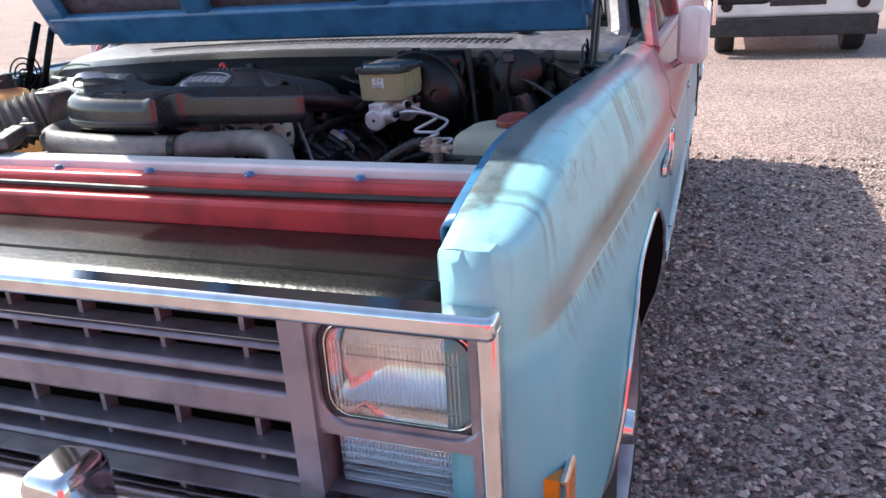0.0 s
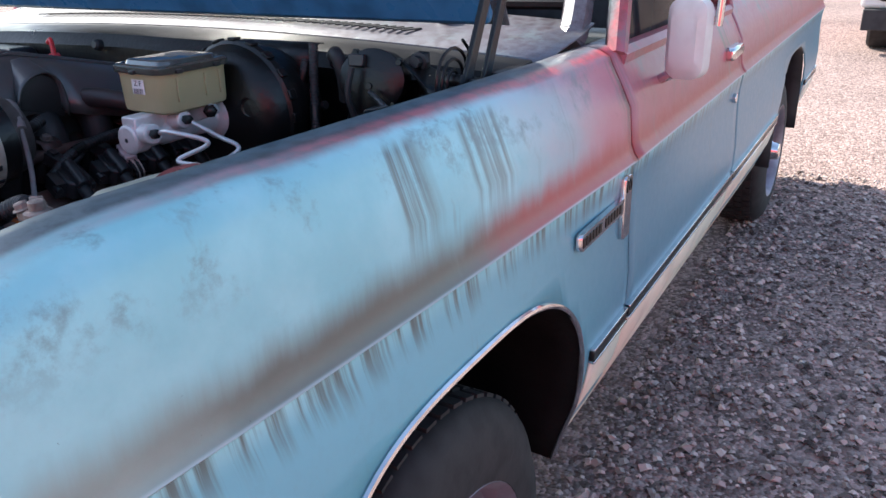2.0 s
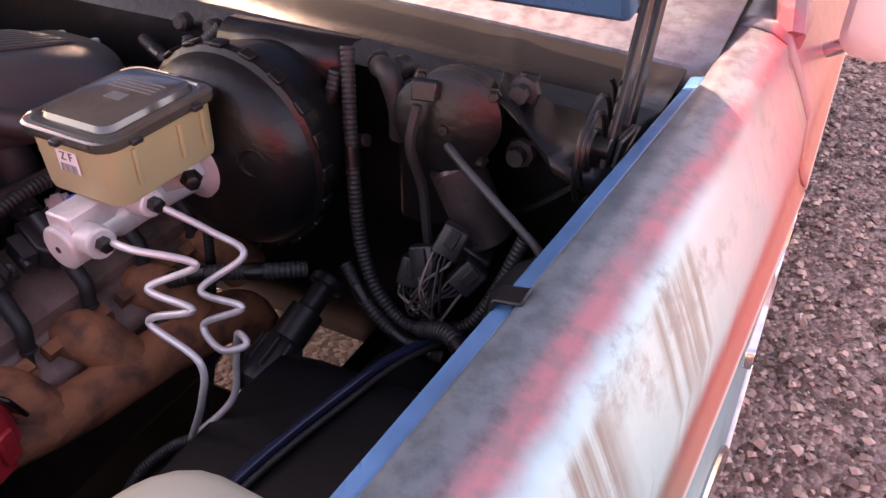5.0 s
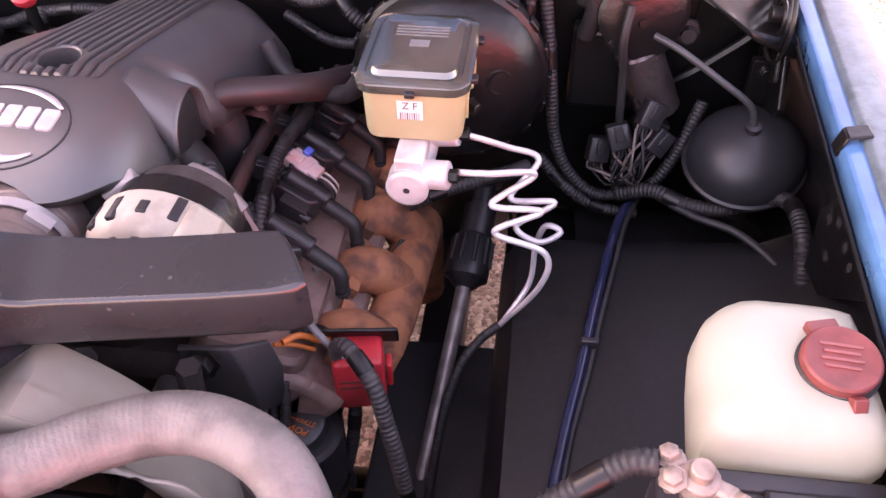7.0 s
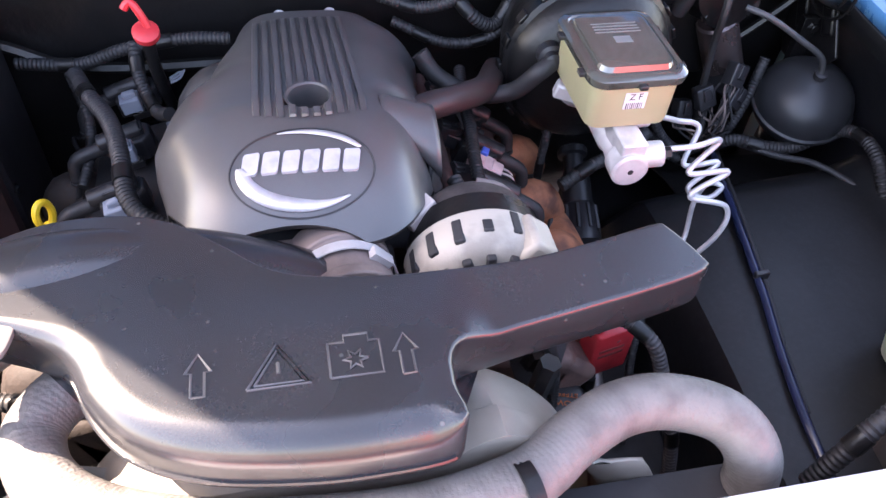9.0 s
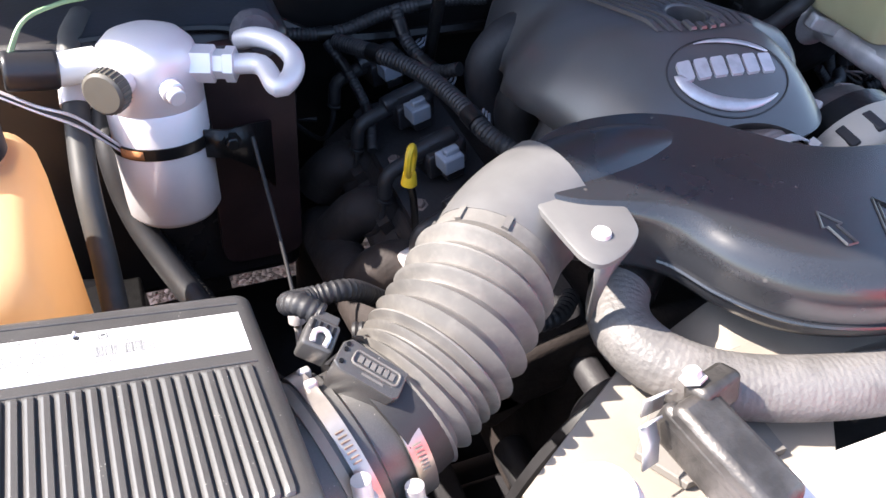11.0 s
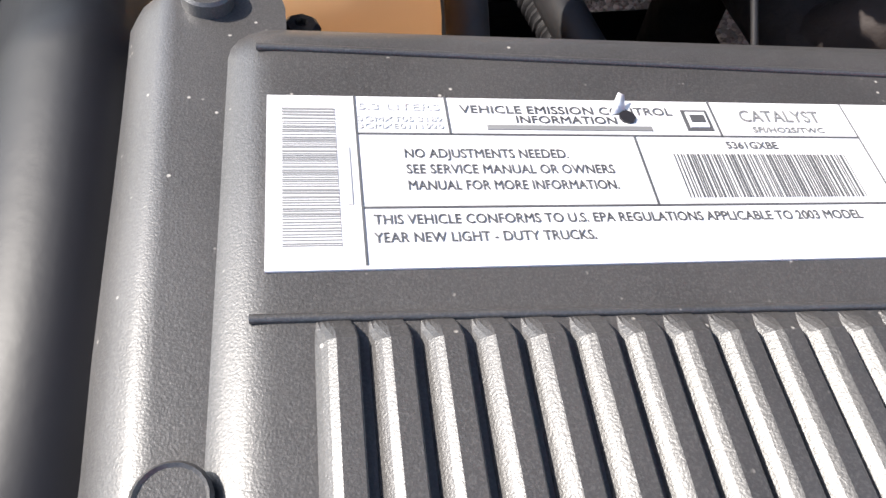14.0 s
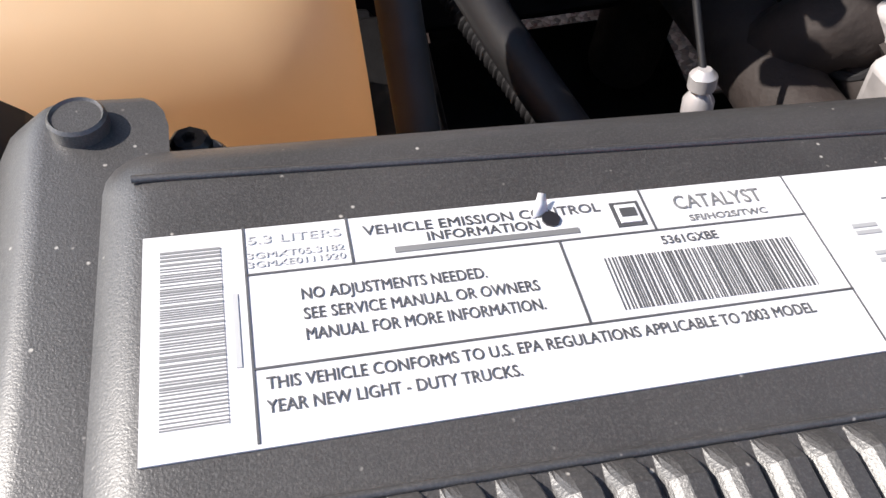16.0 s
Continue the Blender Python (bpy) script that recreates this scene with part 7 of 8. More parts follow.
# looms along the firewall and the driver's side
loom("wiring_loom", [(0.545, 1.04, 1.14), (0.556, 1.02, 1.08), (0.568, 1.0, 1.0), (0.578, 0.99, 0.93), (0.600, 0.98, 0.880), (0.640, 0.975, 0.846), (0.690, 0.975, 0.852), (0.722, 0.985, 0.870), (0.745, 1.0, 0.915), (0.765, 1.02, 0.975)], 0.0085, "thick black corrugated wiring loom hanging at the firewall")
loom("wiring_loom", [(0.578, 1.05, 1.12), (0.600, 1.03, 1.125), (0.612, 1.03, 1.09), (0.606, 1.04, 1.05)], 0.012, "short bent black hose by the harness cover", "hose", rings=0)
loom("wiring_loom", [(0.535, 1.03, 1.115), (0.530, 1.02, 1.08), (0.515, 1.03, 1.05), (0.545, 1.03, 1.035), (0.57, 1.03, 1.04)], 0.008, "thin black corrugated loom behind the booster")
loom("wiring_loom", [(0.670, 0.960, 0.860), (0.711, 0.947, 0.880), (0.750, 0.925, 0.880), (0.792, 0.916, 0.882), (0.835, 0.915, 0.900), (0.862, 0.905, 0.915), (0.868, 0.870, 0.925), (0.870, 0.830, 0.915), (0.872, 0.79, 0.880)], 0.0105, "thick black corrugated loom along the inner fender")
loom("wiring_loom", [(0.665, 1.0, 0.93), (0.668, 0.985, 0.88), (0.675, 0.975, 0.845)], 0.010, "black corrugated loom under the wiper motor")
loom("wiring_loom", [(0.560, 0.98, 0.90), (0.60, 0.965, 0.862), (0.645, 0.96, 0.835), (0.70, 0.96, 0.828)], 0.008, "black corrugated loom behind the steering shaft")
loom("wiring_loom", [(0.40, 0.86, 0.90), (0.45, 0.88, 0.915), (0.51, 0.90, 0.925), (0.545, 0.93, 0.92)], 0.010, "black corrugated loom under the brake booster")
loom("ground_cable", [(0.694, 0.975, 0.846), (0.668, 0.90, 0.862), (0.650, 0.82, 0.866), (0.634, 0.74, 0.866), (0.620, 0.66, 0.860), (0.604, 0.58, 0.852), (0.592, 0.50, 0.845), (0.590, 0.42, 0.83)], 0.0062, "dark blue sheathed cable lying on the inner fender", "cable", 0, BLUECABLE, "cables")
loom("ground_cable", [(0.702, 0.975, 0.846), (0.678, 0.90, 0.860), (0.661, 0.82, 0.864), (0.644, 0.74, 0.864), (0.629, 0.66, 0.858), (0.611, 0.58, 0.850), (0.599, 0.50, 0.843)], 0.0035, "thin black cable tied to the blue cable", "cable", 0, RUBBER, "cables")
loom("ground_cable", [(0.710, 0.95, 0.875), (0.760, 0.905, 0.878), (0.810, 0.88, 0.878), (0.848, 0.84, 0.872), (0.870, 0.79, 0.868), (0.88, 0.73, 0.865)], 0.0050, "thin black cable across the inner fender", "cable", 0, RUBBER, "cables")
bm = bmesh.new()
box(bm, (0.629, 0.690, 0.868), (0.020, 0.008, 0.012))
tagged(part("cable_tie", bm, BLACK, bevel=0.002), "black plastic tie round the cables", "cable tie")
loom("wiring_loom", [(0.262, 0.70, 0.955), (0.258, 0.75, 0.985), (0.260, 0.82, 1.0), (0.268, 0.88, 1.0), (0.275, 0.95, 0.99), (0.285, 1.02, 0.99)], 0.0085, "black corrugated loom over the ignition coils")
loom("wiring_loom", [(0.20, 0.66, 1.02), (0.225, 0.70, 1.03), (0.215, 0.74, 1.04)], 0.009, "short corrugated loom at the alternator")
loom("wiring_loom", [(0.275, 1.08, 1.09), (0.30, 1.05, 1.06), (0.335, 1.05, 1.04), (0.36, 1.06, 1.07), (0.375, 1.08, 1.11)], 0.010, "bent black corrugated loom behind the engine")
loom("wiring_loom", [(0.18, 1.09, 1.07), (0.24, 1.07, 1.06), (0.30, 1.06, 1.085), (0.345, 1.07, 1.12)], 0.009, "black corrugated loom along the firewall")
loom("wiring_loom", [(0.20, 1.09, 1.03), (0.27, 1.06, 1.01), (0.33, 1.05, 1.02), (0.37, 1.06, 1.05)], 0.008, "thin corrugated loom along the firewall")
loom("heater_hose", [(0.16, 0.83, 1.050), (0.20, 0.85, 1.056), (0.245, 0.872, 1.050), (0.29, 0.91, 1.035), (0.33, 1.0, 1.0)], 0.017, "dull reddish heater hose behind the engine", "hose", 0, mat("aged_hose", (0.045, 0.030, 0.030), 0.45), "hoses")
loom("orange_wire", [(0.315, 0.60, 0.935), (0.328, 0.615, 0.930), (0.345, 0.625, 0.912), (0.352, 0.640, 0.90)], 0.0035, "orange wire beside the alternator", "wire", 0, ORANGE, "wires")
loom("orange_wire", [(0.305, 0.60, 0.930), (0.322, 0.610, 0.920), (0.340, 0.618, 0.905)], 0.0025, "orange wire beside the alternator", "wire", 0, ORANGE, "wires")
loom("wiring_loom", [(0.325, 0.625, 0.925), (0.340, 0.64, 0.905), (0.350, 0.655, 0.875), (0.352, 0.67, 0.84)], 0.0085, "thick corrugated loom behind the red terminal box")
loom("wiring_loom", [(0.400, 0.945, 0.98), (0.397, 0.935, 0.93), (0.393, 0.93, 0.872), (0.387, 0.91, 0.762), (0.381, 0.88, 0.659), (0.37, 0.84, 0.51)], 0.0065, "long corrugated loom hanging beside the manifold")


def terminal_box():
    tb = thing("terminal_box", "bright red plastic battery terminal box on a black bracket", "terminal box")
    m = Matrix.Translation((0.384, 0.622, 0.868)) @ turn(0, 0, 12)
    bm = bmesh.new()
    prism(bm, rounded(0.054, 0.044, 0.005, 3), [(-0.036, 0.003), (-0.033, 0.0), (0.030, 0.0), (0.037, 0.002), (0.040, 0.008)], m)
    body = part("cover", bm, REDPL, tb, "red plastic cover", bevel=0.001)
    bm = bmesh.new()
    box(bm, m @ Vector((0.032, 0.0, 0.0)), (0.006, 0.018, 0.035), turn(0, 0, 12))
    part("snap_latch", bm, REDPL, body, bevel=0.002)
    for k in range(2):
        bm = bmesh.new()
        box(bm, m @ Vector((-0.004, -0.0222, 0.012 - 0.010 * k)), (0.034, 0.0008, 0.004), turn(0, 0, 12))
        part("embossed_bar", bm, REDDARK, body)
    loom("wiring_loom", [(0.364, 0.616, 0.895), (0.368, 0.608, 0.925), (0.382, 0.596, 0.941), (0.400, 0.580, 0.936), (0.415, 0.565, 0.920), (0.428, 0.548, 0.88), (0.440, 0.532, 0.84), (0.452, 0.515, 0.78), (0.462, 0.50, 0.70)], 0.0092, "thick grey corrugated loom bending over the red terminal box", rings=0.0055, material=mat("dusty_loom", (0.055, 0.048, 0.050), 0.5, 0, 0.4, 25))
    loom("wiring_loom", [(0.355, 0.63, 0.85), (0.350, 0.62, 0.80), (0.352, 0.61, 0.74), (0.36, 0.60, 0.66)], 0.008, "black corrugated loom under the terminal box", rings=0.006)
    loom("wiring_loom", [(0.378, 0.62, 0.84), (0.372, 0.60, 0.77), (0.362, 0.58, 0.72), (0.35, 0.56, 0.66)], 0.008, "black corrugated loom under the terminal box", rings=0.006)


terminal_box()


def steering():
    st = thing("steering_shaft", "grey steel steering shaft with a black ribbed coupler", "steering shaft")
    a, b = Vector((0.490, 1.04, 0.814)), Vector((0.424, 0.50, 0.555))
    d = (b - a).normalized()
    bm = bmesh.new()
    cyl(bm, a, b, 0.0105, 14)
    part("shaft", bm, mat("worn_shaft", (0.34, 0.29, 0.28), 0.42, 0.5, 0.4, 30), st, "worn steel shaft")
    bm = bmesh.new()
    s = a + d * 0.052
    lathe(bm, s, d, [(-0.05, 0.020), (-0.046, 0.024), (-0.036, 0.024), (-0.034, 0.016), (0, 0.016), (0.004, 0.024), (0.05, 0.024), (0.055, 0.028), (0.095, 0.030), (0.10, 0.032), (0.115, 0.032), (0.118, 0.026), (0.13, 0.014)], 24)
    cp = part("coupler", bm, BLACK, st, "black ribbed coupler")
    for k in range(10):
        u, v, _ = basis(d)
        e = u * math.cos(0.628 * k) + v * math.sin(0.628 * k)
        bm = bmesh.new()
        cyl(bm, s + d * 0.056 + e * 0.028, s + d * 0.096 + e * 0.030, 0.0035, 6)
        part("coupler_rib", bm, BLACK, cp)
    ps = thing("steering_pump", "power steering fluid pump with a black screw cap", "steering pump")
    bm = bmesh.new()
    cyl(bm, (0.322, 0.578, 0.72), (0.322, 0.578, 0.812), 0.045, 24)
    part("pump_reservoir", bm, BLACK, ps)
    bm = bmesh.new()
    lathe(bm, (0.322, 0.578, 0.812), (-0.05, -0.15, 1), [(0, 0.026), (0.002, 0.030), (0.018, 0.030), (0.021, 0.026)], 28)
    cap = part("screw_cap", bm, BLACK, ps, "black cap with orange lettering")
    om = Matrix.Translation((0.321, 0.573, 0.8340)) @ turn(8, 3, 160)
    lettering("POWER", 0.0115, om @ Matrix.Translation((0, 0.007, 0)), ORANGE, cap, "cap_letters", 0.0003)
    lettering("STEERING", 0.0095, om @ Matrix.Translation((0, -0.006, 0)), ORANGE, cap, "cap_letters", 0.0003)
    bm = bmesh.new()
    tube(bm, [(0.305, 0.60, 0.90), (0.300, 0.585, 0.865), (0.298, 0.575, 0.84), (0.308, 0.565, 0.828), (0.312, 0.575, 0.85), (0.312, 0.59, 0.885)], 0.006, 10, rings=0.004)
    part("return_hose", bm, RUBBER, ps)


steering()


def tanks():
    wt = thing("washer_tank", "milky white plastic washer tank with a dull red cap", "washer tank")
    bm = bmesh.new()
    out = [(0.686, 0.476), (0.700, 0.460), (0.78, 0.455), (0.812, 0.460), (0.824, 0.480), (0.824, 0.580), (0.812, 0.600), (0.76, 0.605), (0.726, 0.602), (0.700, 0.582), (0.687, 0.545)]
    out = [tuple(p)[:2] for p in spline([(x, y, 0) for x, y in out + out[:1]], 0.012)][:-1]
    prism(bm, out, [(0.86, 0.034), (0.92, 0.020), (0.985, 0.006), (1.020, 0.0), (1.044, 0.002), (1.056, 0.008), (1.064, 0.019), (1.0675, 0.034), (1.068, 0.055)], None)
    body = part("tank_body", bm, TANK, wt, "milky translucent tank")
    bm = bmesh.new()
    c = (0.786, 0.525, 1.060)
    d = (-0.05, -0.15, 1)
    lathe(bm, c, d, [(0, 0.024), (0.012, 0.024)], 24)
    part("filler_neck", bm, TANK, wt)
    bm = bmesh.new()
    lathe(bm, Vector(c) + Vector((0, -0.001, 0.010)), d, [(0, 0.025), (0.002, 0.0285), (0.011, 0.0285), (0.0135, 0.0265), (0.0125, 0.0245), (0.0122, 0.010), (0.0122, 0.004)], 36)
    box(bm, (0.780, 0.551, 1.076), (0.024, 0.018, 0.009), turn(0, 0, 15))
    box(bm, (0.793, 0.492, 1.066), (0.011, 0.014, 0.014), turn(-30, 0, 10))
    cap = part("tank_cap", bm, REDDARK, wt, "dull red snap cap", bevel=0.001)
    tip = Matrix.Translation(Vector(c) + Vector((-0.0012, -0.0028, 0.0228))) @ Vector((0, 0, 1)).rotation_difference(Vector(d)).to_matrix().to_4x4() @ turn(0, 0, -6)
    emboss = mat("cap_emboss", (0.30, 0.085, 0.08), 0.5)
    for k in range(4):
        bm = bmesh.new()
        box(bm, tip @ Vector((0, 0.010 - 0.0062 * k, 0)), (0.030 - 0.005 * (k % 2), 0.0022, 0.0012), tip.to_3x3().to_4x4())
        part("embossed_bar", bm, emboss, cap)
    bm = bmesh.new()
    lathe(bm, Vector(c) + Vector((0, -0.001, 0.008)), d, [(0, 0.0285), (0.0, 0.0305), (0.004, 0.0305), (0.005, 0.0288)], 36, False)
    part("cap_seal", bm, RUBBER, wt, "dark rim under the cap")
    ba = thing("battery", "black car battery with a corroded clamped post", "battery")
    bm = bmesh.new()
    box(bm, (0.747, 0.402, 0.925), (0.186, 0.104, 0.20))
    case = part("battery_case", bm, mat("battery_case", (0.07, 0.062, 0.066), 0.5, 0, 0.3, 20, 0.1, 300), ba, "dusty black case", bevel=0.006)
    bm = bmesh.new()
    box(bm, (0.783, 0.398, 1.029), (0.110, 0.076, 0.010))
    box(bm, (0.747, 0.443, 1.028), (0.18, 0.016, 0.008))
    part("battery_top", bm, BLACK, case, bevel=0.003)
    bm = bmesh.new()
    box(bm, (0.798, 0.405, 1.0352), (0.045, 0.055, 0.0012))
    st = part("red_sticker", bm, REDPL, case, "red warning sticker", smooth=False)
    for k in range(6):
        bm = bmesh.new()
        lathe(bm, (0.784 + 0.014 * (k % 3), 0.418 - 0.018 * (k // 3), 1.0358), (0, 0, 1), [(0, 0.0048), (0.0006, 0.0048)], 12)
        part("sticker_symbol", bm, LABEL, st, smooth=False)
    bm = bmesh.new()
    cyl(bm, (0.678, 0.428, 1.024), (0.678, 0.428, 1.066), 0.0085, 16)
    part("battery_post", bm, BRASS, ba, "corroded lead post")
    bm = bmesh.new()
    lathe(bm, (0.678, 0.428, 1.040), (0, 0, 1), [(0, 0.012), (0.003, 0.0145), (0.014, 0.0145), (0.017, 0.012)], 18)
    box(bm, (0.662, 0.432, 1.049), (0.020, 0.026, 0.014), turn(0, 0, 10))
    box(bm, (0.694, 0.421, 1.048), (0.020, 0.013, 0.012), turn(0, 0, -25))
    clamp = part("post_clamp", bm, BRASS, ba, "corroded lead post clamp", bevel=0.003)
    for p, d, r, h in (((0.658, 0.440, 1.055), (-0.2, 0.2, 1), 0.0075, 0.008), ((0.659, 0.424, 1.055), (-0.2, -0.2, 1), 0.0075, 0.007), ((0.701, 0.416, 1.048), (0.5, -0.4, 0.6), 0.006, 0.010)):
        bm = bmesh.new()
        bolt(bm, p, d, r, h)
        part("clamp_bolt", bm, BRASS, clamp, bevel=0.0015)
    loom("battery_cable", [(0.650, 0.434, 1.056), (0.628, 0.434, 1.050), (0.590, 0.418, 1.028), (0.540, 0.400, 0.990), (0.50, 0.39, 0.92)], 0.0105, "black corrugated battery cable", "cable", 0.006, RUBBER, "cables")
    bm = bmesh.new()
    box(bm, (0.757, 0.42, 0.795), (0.22, 0.40, 0.02))
    tagged(part("battery_tray", bm, SATIN, bevel=0.004), "black steel tray under the battery and washer tank", "tray")
    # aged coolant tank on the passenger side
    ct = thing("coolant_tank", "aged orange-brown plastic coolant tank with a black cap", "coolant tank")
    bm = bmesh.new()
    prism(bm, rounded(0.140, 0.205, 0.030, 6), [(0.86, 0.0), (1.045, 0.003), (1.072, 0.006), (1.086, 0.014), (1.093, 0.028), (1.095, 0.05)], Matrix.Translation((-0.624, 0.700, 0)))
    for v in bm.verts:
        if v.co.z > 1.0:
            v.co.z += 0.10 * (v.co.y - 0.70)
    part("tank_body", bm, AGED, ct, "sun-aged amber tank")
    bm = bmesh.new()
    lathe(bm, (-0.606, 0.748, 1.092), (0, 0, 1), [(0, 0.034), (0.004, 0.030), (0.012, 0.029)], 28)
    part("filler_neck", bm, AGED, ct)
    bm = bmesh.new()
    lathe(bm, (-0.606, 0.748, 1.104), (0, 0, 1), [(0, 0.026), (0.001, 0.033), (0.020, 0.033), (0.022, 0.029), (0.020, 0.027), (0.021, 0.023), (0.034, 0.022), (0.036, 0.019)], 36)
    part("tank_cap", bm, BLACK, ct, "black ribbed cap")
    bm = bmesh.new()
    box(bm, (-0.628, 0.64, 0.84), (0.24, 0.42, 0.03))
    tagged(part("tank_shelf", bm, SATIN, bevel=0.004), "black steel shelf under the coolant tank", "shelf")


tanks()


def radiator_side():
    rd = thing("radiator", "black radiator with a dusty grey plastic fan shroud", "radiator")
    bm = bmesh.new()
    box(bm, (0.05, 0.380, 0.72), (0.74, 0.035, 0.52))
    part("radiator_core", bm, MATTE, rd)
    bm = bmesh.new()
    c = Vector((0.055, 0, 0.854))
    rows = []
    for y, rr in ((0.400, 0.300), (0.409, 0.256), (0.412, 0.253), (0.435, 0.252), (0.4385, 0.2510), (0.4395, 0.2475), (0.460, 0.244), (0.482, 0.239), (0.487, 0.236), (0.486, 0.231), (0.470, 0.228)):
        ring = []
        for k in range(73):
            a = radians(-70 + 320 * k / 72)
            p = c + Vector((rr * math.cos(a), y, rr * math.sin(a)))
            p.z = min(p.z, 1.046 + 0.024 * min(1.0, max(0.0, (p.x - 0.145) / 0.03)), 1.018 if y < 0.405 else 2.0)
            ring.append(p)
        rows.append(ring)
    sh = part("fan_shroud", grid(bm, rows), SHROUD, rd, "dusty grey-beige shroud ring", solid=0.003)
    for xx in (-0.24, 0.35):
        bm = bmesh.new()
        box(bm, (xx, 0.392, 0.74), (0.14, 0.016, 0.40))
        part("shroud_panel", bm, SHROUD, rd, bevel=0.006)
    for k in range(9):
        bm = bmesh.new()
        a = 2 * math.pi * k / 9
        box(bm, c + Vector((0.125 * math.cos(a), 0.455, 0.125 * math.sin(a))), (0.15, 0.010, 0.06), turn(0, -math.degrees(a), 0) @ turn(25, 0, 0))
        part("fan_blade", bm, MATTE, rd)
    bm = bmesh.new()
    cyl(bm, c + Vector((0, 0.44, 0)), c + Vector((0, 0.50, 0)), 0.06, 24)
    part("fan_hub", bm, CASTING, rd)
    # upper radiator hose
    uh = thing("radiator_hose", "dusty grey upper radiator hose with clamps", "radiator hose", "hoses")
    bm = bmesh.new()
    tube(bm, [(-0.150, 0.516, 1.054), (-0.166, 0.496, 1.054), (-0.172, 0.472, 1.052), (-0.160, 0.440, 1.050), (-0.128, 0.411, 1.050), (-0.075, 0.388, 1.052), (0.0, 0.372, 1.052), (0.110, 0.366, 1.050), (0.195, 0.380, 1.050), (0.243, 0.408, 1.050), (0.290, 0.428, 1.050), (0.335, 0.428, 1.050), (0.380, 0.409, 1.044), (0.404, 0.384, 1.015), (0.410, 0.372, 0.95)], 0.0240, 24, rings=0.0048, depth=0.010)
    hs = part("hose_body", bm, HOSEGREY, uh, "grey braided rubber hose")
    for p, d in (((0.192, 0.372, 1.050), (0.96, 0.22, 0.0)), ((-0.138, 0.526, 1.055), (0.75, 0.66, 0.05))):
        bm = bmesh.new()
        lathe(bm, Vector(p) - Vector(d) * 0.006, d, [(0, 0.0236), (0, 0.0262), (0.013, 0.0262), (0.013, 0.0236)], 24, False)
        part("hose_clamp", bm, STEEL if p[0] < 0 else SATIN, uh, "spring clamp")
    bm = bmesh.new()
    tube(bm, [(-0.152, 0.514, 1.054), (-0.128, 0.534, 1.058), (-0.095, 0.560, 1.052), (-0.03, 0.62, 1.01)], 0.0275, 20, 0.008)
    part("thermostat_neck", bm, SATIN, uh, "black thermostat neck")
    loom("wiring_loom", [(-0.345, 0.596, 0.98), (-0.29, 0.575, 0.985), (-0.23, 0.560, 0.985), (-0.18, 0.55, 0.99), (-0.15, 0.57, 0.99)], 0.009, "black corrugated loom behind the air hose")
    # hood latch bracket and small fittings on the support
    lb = thing("hood_latch", "worn dark steel hood latch bracket on the radiator support", "hood latch")
    bm = bmesh.new()
    box(bm, (-0.1740, 0.3520, 1.0720), (0.040, 0.094, 0.022), turn(8, 0, 14), taper=0.86)
    box(bm, (-0.1880, 0.3540, 1.0600), (0.012, 0.088, 0.034), turn(8, 0, 14))
    box(bm, (-0.1630, 0.3930, 1.0780), (0.038, 0.020, 0.026), turn(-18, 0, 14))
    part("latch_body", bm, mat("worn_steel", (0.13, 0.12, 0.115), 0.45, 0.7, 0.5, 30, 0.4, 160), lb, "worn dark steel", bevel=0.005)
    bm = bmesh.new()
    bolt(bm, (-0.1780, 0.3990, 1.0900), (-0.2, 0.5, 1), 0.006, 0.007)
    part("latch_bolt", bm, STEEL, lb)
    bm = bmesh.new()
    grid(bm, [[(-0.222, 0.372, 1.046), (-0.220, 0.380, 1.060), (-0.222, 0.388, 1.072), (-0.221, 0.384, 1.080)], [(-0.208, 0.375, 1.046), (-0.206, 0.383, 1.060), (-0.208, 0.391, 1.072), (-0.207, 0.387, 1.080)]])
    grid(bm, [[(-0.210, 0.400, 1.062), (-0.208, 0.404, 1.074), (-0.210, 0.398, 1.084)], [(-0.192, 0.402, 1.062), (-0.190, 0.406, 1.074), (-0.192, 0.400, 1.084)]])
    part("spring_clip", bm, STEEL, lb, "bent spring clip", solid=0.0015)
    bm = bmesh.new()
    lathe(bm, (-0.2640, 0.3560, 1.0500), (0, 0.1, 1), [(0, 0.026), (0.012, 0.026), (0.020, 0.020), (0.023, 0.008)], 24)
    part("radiator_cap", bm, WHITEPL, rd, "white plastic cap")
    loom("overflow_hose", [(-0.3518, 0.3784, 1.045), (-0.3285, 0.3691, 1.0413), (-0.3051, 0.3504, 1.0244), (-0.2911, 0.3363, 0.9964)], 0.012, "short yellowed rubber hose end", "hose", 0, mat("yellowed_rubber", (0.45, 0.42, 0.30), 0.5, 0, 0.3, 40), "hoses")
    bm = bmesh.new()
    sheet = [(-0.165, 0.472), (-0.225, 0.436), (-0.290, 0.396), (-0.290, 0.350), (-0.06, 0.350), (-0.02, 0.40), (-0.09, 0.455)]
    prism(bm, sheet, [(1.012, 0.0), (1.016, 0.0), (1.017, 0.001)])
    tagged(part("shroud_sheet", bm, SHROUD), "dusty beige sheet between radiator and support", "panel")
    # raised plate in a darkened shroud colour, its shade painted in
    bm = bmesh.new()
    prism(bm, [(-0.155, 0.440), (-0.205, 0.395), (-0.185, 0.362), (-0.10, 0.362), (-0.10, 0.405)], [(1.019, 0.0), (1.025, 0.0), (1.026, 0.001)])
    tagged(part("shroud_plate", bm, mat("shaded_shroud", (0.20, 0.185, 0.17), 0.6, 0, 0.3, 14, 0.1, 200)), "plate lying on the beige shroud sheet, coloured darker as shade", "panel")


radiator_side()


